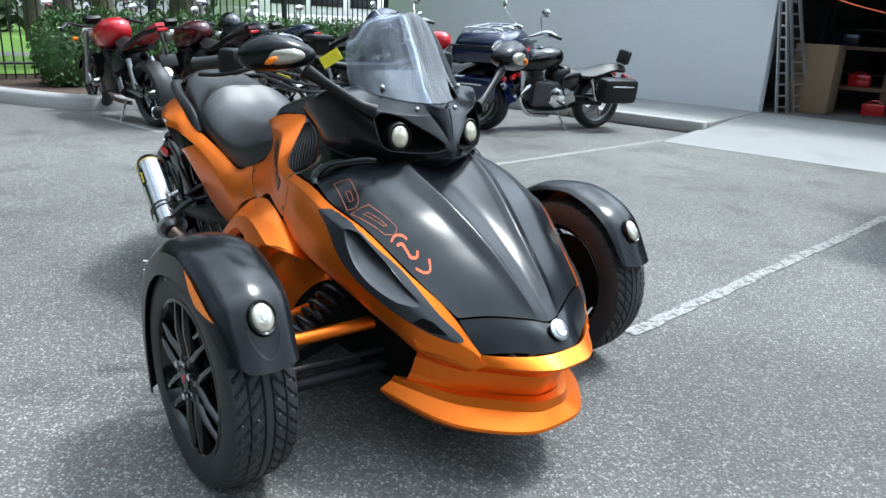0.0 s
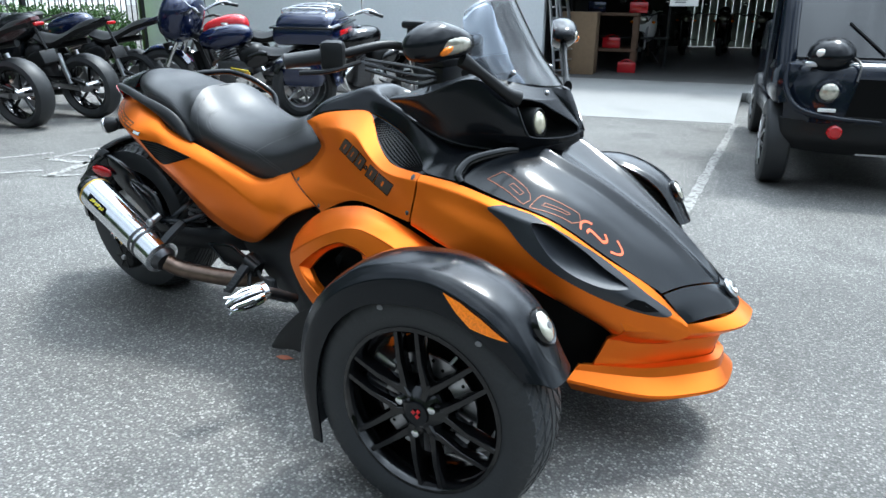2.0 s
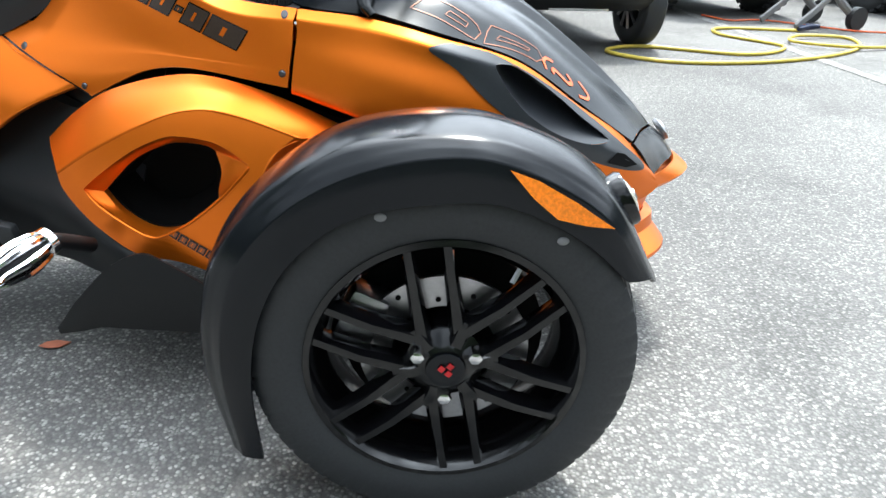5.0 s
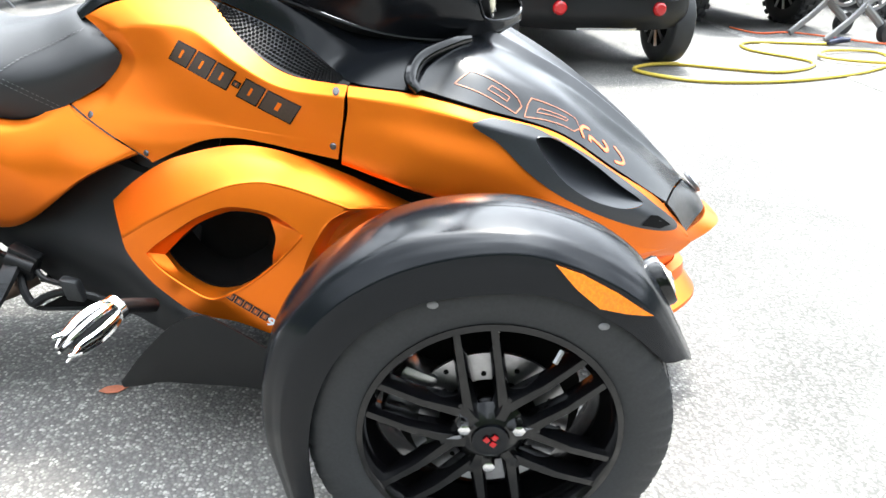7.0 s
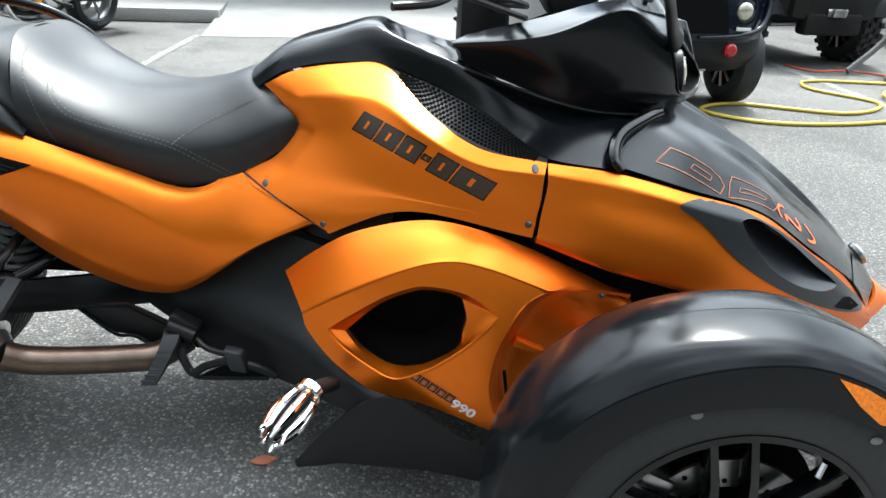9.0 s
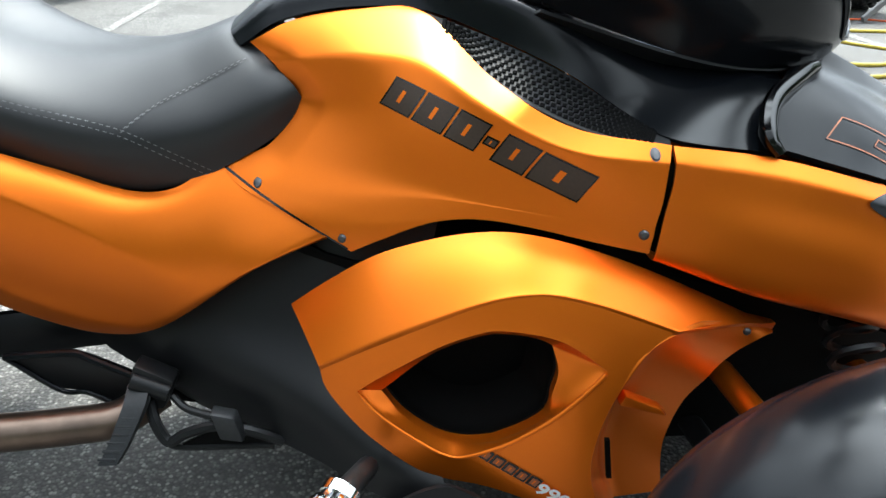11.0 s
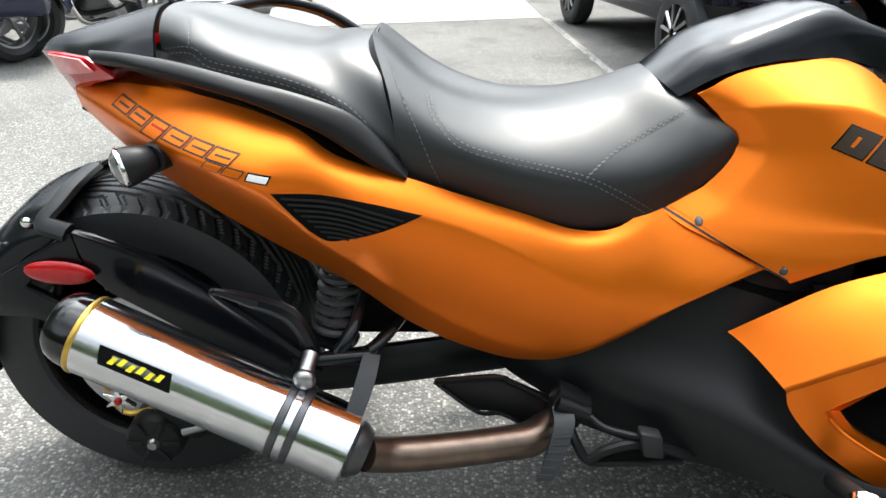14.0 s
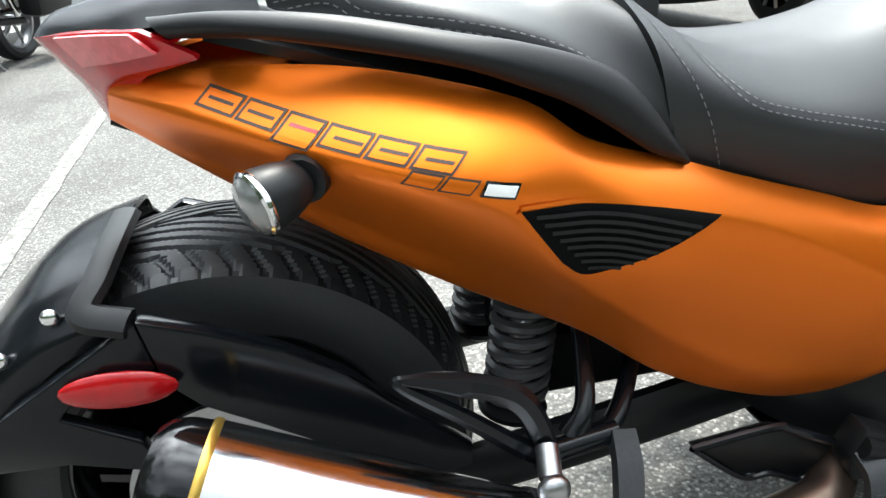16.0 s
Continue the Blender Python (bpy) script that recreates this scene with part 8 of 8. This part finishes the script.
for y in (-0.4, 0.4):
    part("headlamp", ball(0.06, 0.19, 0.08, (0.4, y, 0.845), (0, -20, y * 20), 18, 10), CLEAR, utv)
    part("marker", box(0.04, 0.1, 0.06, (0.48, y * 1.0, 0.69), 0.015), AMBER, utv)
    part("fender", sheet(loft([[(0.44 * math.cos(a), y * 1.55 + s * 0.16, 0.38 + 0.42 * math.sin(a)) for a in np.linspace(0.2, 2.8, 8)] for s in (-1, 0, 1)], 20, 5), 0.02), PLASTIC, utv)
    part("roll_bar", tube([(-0.25, y * 1.5, 1.0), (-0.6, y * 1.45, 1.85), (-1.7, y * 1.45, 1.85), (-1.9, y * 1.5, 0.9)], 0.03, 8), PLASTIC, utv)
part("floor", box(2.2, 1.2, 0.3, (-1.0, 0, 0.5), 0.05), PLASTIC, utv)
part("seat_bench", joined(box(0.5, 1.1, 0.25, (-1.1, 0, 0.8), 0.06), box(0.2, 1.1, 0.5, (-1.4, 0, 1.1), 0.06)), VINYL, utv)
part("winch", joined(lathe([(-0.1, 0.05), (0.1, 0.05)], 16, "y", (0.5, 0, 0.5)), box(0.04, 0.14, 0.07, (0.56, 0, 0.5), 0.01)), STEEL, utv)
utv2 = copy_thing(utv, pose(5.6, 6.5, 0, 0, 0, -77))
utv2["label"] = "second off-road utility vehicle standing beside the first"

# hose reel and hoses
reel = thing("hose_reel", "grey plastic hose reel cart lying open", "hose reel", at=pose(3.75, 5.05, 0, 0, 0, 20))
for y in (-0.2, 0.2):
    part("side_arm", tube([(-0.55, y, 0.03), (-0.2, y, 0.3), (0.3, y, 0.85)], 0.035, 8, flat=0.5), GREYP, reel)
    part("leg", tube([(-0.2, y, 0.32), (0.1, y, 0.12)], 0.035, 8, 2), GREYP, reel)
    part("wheel", lathe([(-0.03, 0.02), (-0.03, 0.1), (0.03, 0.1), (0.03, 0.02)], 24, "y", (0.12, y * 1.2, 0.1)), RUBBER, reel)
    for q in (0.24, 0.16):
        part("drum_ring", lathe([(-0.015, q - 0.03), (-0.015, q), (0.015, q), (0.015, q - 0.03)], 32, "y", (-0.05, y * 0.7, 0.5), closed=True), GREYP, reel)
    for k in range(6):
        a = k * math.pi / 3
        part("drum_spoke", tube([(-0.05, y * 0.7, 0.5), (-0.05 + 0.22 * math.cos(a), y * 0.7, 0.5 + 0.22 * math.sin(a))], 0.015, 6, 2), GREYP, reel)
part("drum", lathe([(-0.14, 0.07), (0.14, 0.07)], 20, "y", (-0.05, 0, 0.5)), GREYP, reel)
part("handle", tube([(0.3, -0.2, 0.85), (0.36, 0, 0.9), (0.3, 0.2, 0.85)], 0.02, 8), GREYP, reel)
hose = thing("garden_hose", "yellow garden hose lying in loops on the ground", "hose")
part("hose_line", tube([(3.3, 4.6, 0.014), (2.6, 4.55, 0.014), (2.45, 4.2, 0.014), (2.75, 3.75, 0.014), (2.3, 3.35, 0.014), (1.6, 3.5, 0.014), (1.28, 3.25, 0.014), (1.6, 2.98, 0.014), (2.2, 3.05, 0.014), (2.9, 3.4, 0.014), (3.4, 3.85, 0.014), (3.55, 4.3, 0.014), (3.1, 4.2, 0.03), (2.9, 3.9, 0.03), (3.3, 3.75, 0.03), (3.9, 4.0, 0.014), (4.4, 4.4, 0.014)], 0.013, 8, 160), HOSE, hose)
part("nozzle", tube([(3.28, 4.58, 0.03), (3.42, 4.66, 0.04), (3.5, 4.64, 0.05)], [0.02, 0.03, 0.018], 10), BLUE, hose, "blue plastic hose nozzle")
cord = thing("orange_cord", "orange extension cord on the ground by the reel", "cord")
part("cord_line", tube([(2.75, 5.4, 0.01), (2.9, 5.1, 0.01), (3.3, 5.2, 0.01), (3.9, 4.75, 0.01), (4.6, 4.8, 0.01)], 0.008, 6, 60), CORD, cord)
leafp = [(-0.03, 0), (-0.015, 0.012), (0.005, 0.014), (0.03, 0.003), (0.008, -0.012), (-0.014, -0.01)]
tagged(part("fallen_leaf", moved(prism(leafp, 0.0015), pose(-0.771, -0.293, 0.006, 4, 5, 20)), DRYLEAF), "dry reddish fallen leaf on the asphalt", "leaf")

# garage contents
def ramp_ladder(a, b, top_a, top_b, label):
    """A leaning ladder between two feet and two head points."""
    a, b, top_a, top_b = Vector(a), Vector(b), Vector(top_a), Vector(top_b)
    lad = thing("ladder", label, "ladder", "ladders by the garage", at=Matrix.Translation(a))
    for lo, hi in ((a, top_a), (b, top_b)):
        part("side_rail", tube([tuple(lo - a), tuple(hi - a)], 0.036, 6, 2, flat=0.6), ALU, lad)
    for k in range(14):
        f = (k + 0.5) / 14
        part("rung", tube([tuple(a.lerp(top_a, f) - a), tuple(b.lerp(top_b, f) - a)], 0.016, 6, 2), ALU, lad)
    return lad


ramp_ladder((-3.23, 8.85, 0.125), (-3.165, 9.04, 0.125), (-3.33, 8.36, 2.3), (-3.27, 8.36, 2.3), "grey aluminium folding ladder leaning beside the garage opening")
ramp_ladder((-3.15, 9.2, 0.125), (-3.13, 9.6, 0.125), (-3.24, 8.36, 2.3), (-3.18, 8.4, 2.3), "grey aluminium loading ramp leaning beside the garage opening")
shelf = thing("workbench", "wooden workbench and shelf in the garage", "bench", at=HOUSE @ pose(1.0, 1.9, 0.12))
for x in (-0.48, 0.28):
    for y in (-0.3, 0.3):
        part("leg", box(0.09, 0.09, 0.9, (x, y, 0.45), 0.005), WOOD, shelf)
for z in (0.35, 0.92):
    part("board", box(0.85, 0.75, 0.05, (-0.1, 0, z), 0.005), WOOD, shelf)
cb = tagged(part("cardboard_box", moved(box(0.55, 0.6, 0.95, (0.45, 1.0, 0.6), 0.01), HOUSE), CARD), "tall brown cardboard box in the garage", "box")
for k, (u, v, z, m) in enumerate(((0.9, 1.8, 0.58, REDP), (1.3, 1.8, 1.15, REDP), (1.2, 1.5, 0.2, REDP), (0.6, 2.0, 1.15, BLUE))):
    tagged(part("tool_box", moved(joined(box(0.3, 0.2, 0.18, (u, v, z), 0.02), tube([(u - 0.1, v, z + 0.09), (u, v, z + 0.13), (u + 0.1, v, z + 0.09)], 0.01, 6)), HOUSE), m), "small coloured tool box on the garage bench", "tool box", "tool boxes")
rack = thing("storage_rack", "dark steel storage rack with clutter", "rack", at=HOUSE @ pose(0.9, 3.4, 0.12))
for x in (-0.9, 0.9):
    for y in (-0.3, 0.3):
        part("upright", box(0.05, 0.05, 2.4, (x, y, 1.2), 0.004), IRON, rack)
for z in (0.5, 1.2, 1.9, 2.36):
    part("rack_shelf", box(1.9, 0.7, 0.04, (0, 0, z), 0.004), IRON, rack)
sign = thing("warning_sign", "red and white warning sign hanging from a red cord", "sign")
part("cord_line", tube([h(-0.02, -0.05, 1.95), h(0.9, -0.1, 1.58), h(1.97, -0.12, 1.42), h(3.4, -0.1, 1.62), h(6.22, -0.05, 2.2)], 0.009, 6), CORD, sign)
part("board", moved(box(0.38, 0.012, 0.24, (1.97, -0.12, 1.29), 0.004), HOUSE), WHITE, sign)
part("red_band", moved(box(0.36, 0.006, 0.08, (1.97, -0.129, 1.365), 0.002), HOUSE), RED, sign)
for k in range(3):
    part("text_bar", moved(box(0.24 - 0.05 * k, 0.006, 0.018, (1.92, -0.129, 1.29 - 0.035 * k), 0), HOUSE), GREYP, sign)
CURT = material("translucent_curtain", (0.5, 0.56, 0.5), 0.7, 0, 0.1, 10)
curtain = thing("strip_curtain", "pale strip curtain over the garage's rear opening", "curtain")
for k in range(14):
    part("strip", moved(box(0.2, 0.01, 2.6, (2.4 + 0.21 * k, 12.1 + 0.02 * (k % 2), 1.42), 0.002), HOUSE), CURT, curtain)
for k in range(4):
    motorcycle("dark motorcycle stored in the dim garage", pose(*h(2.2 + 1.0 * k, 8.6, 0.12), 0, 0, 12 - 90 - 8 * k), (BLACK, MAROON, GLOSS, BLUE)[k], "sport" if k % 2 else "naked", 1.42, 0.18, group="motorcycles in the garage")
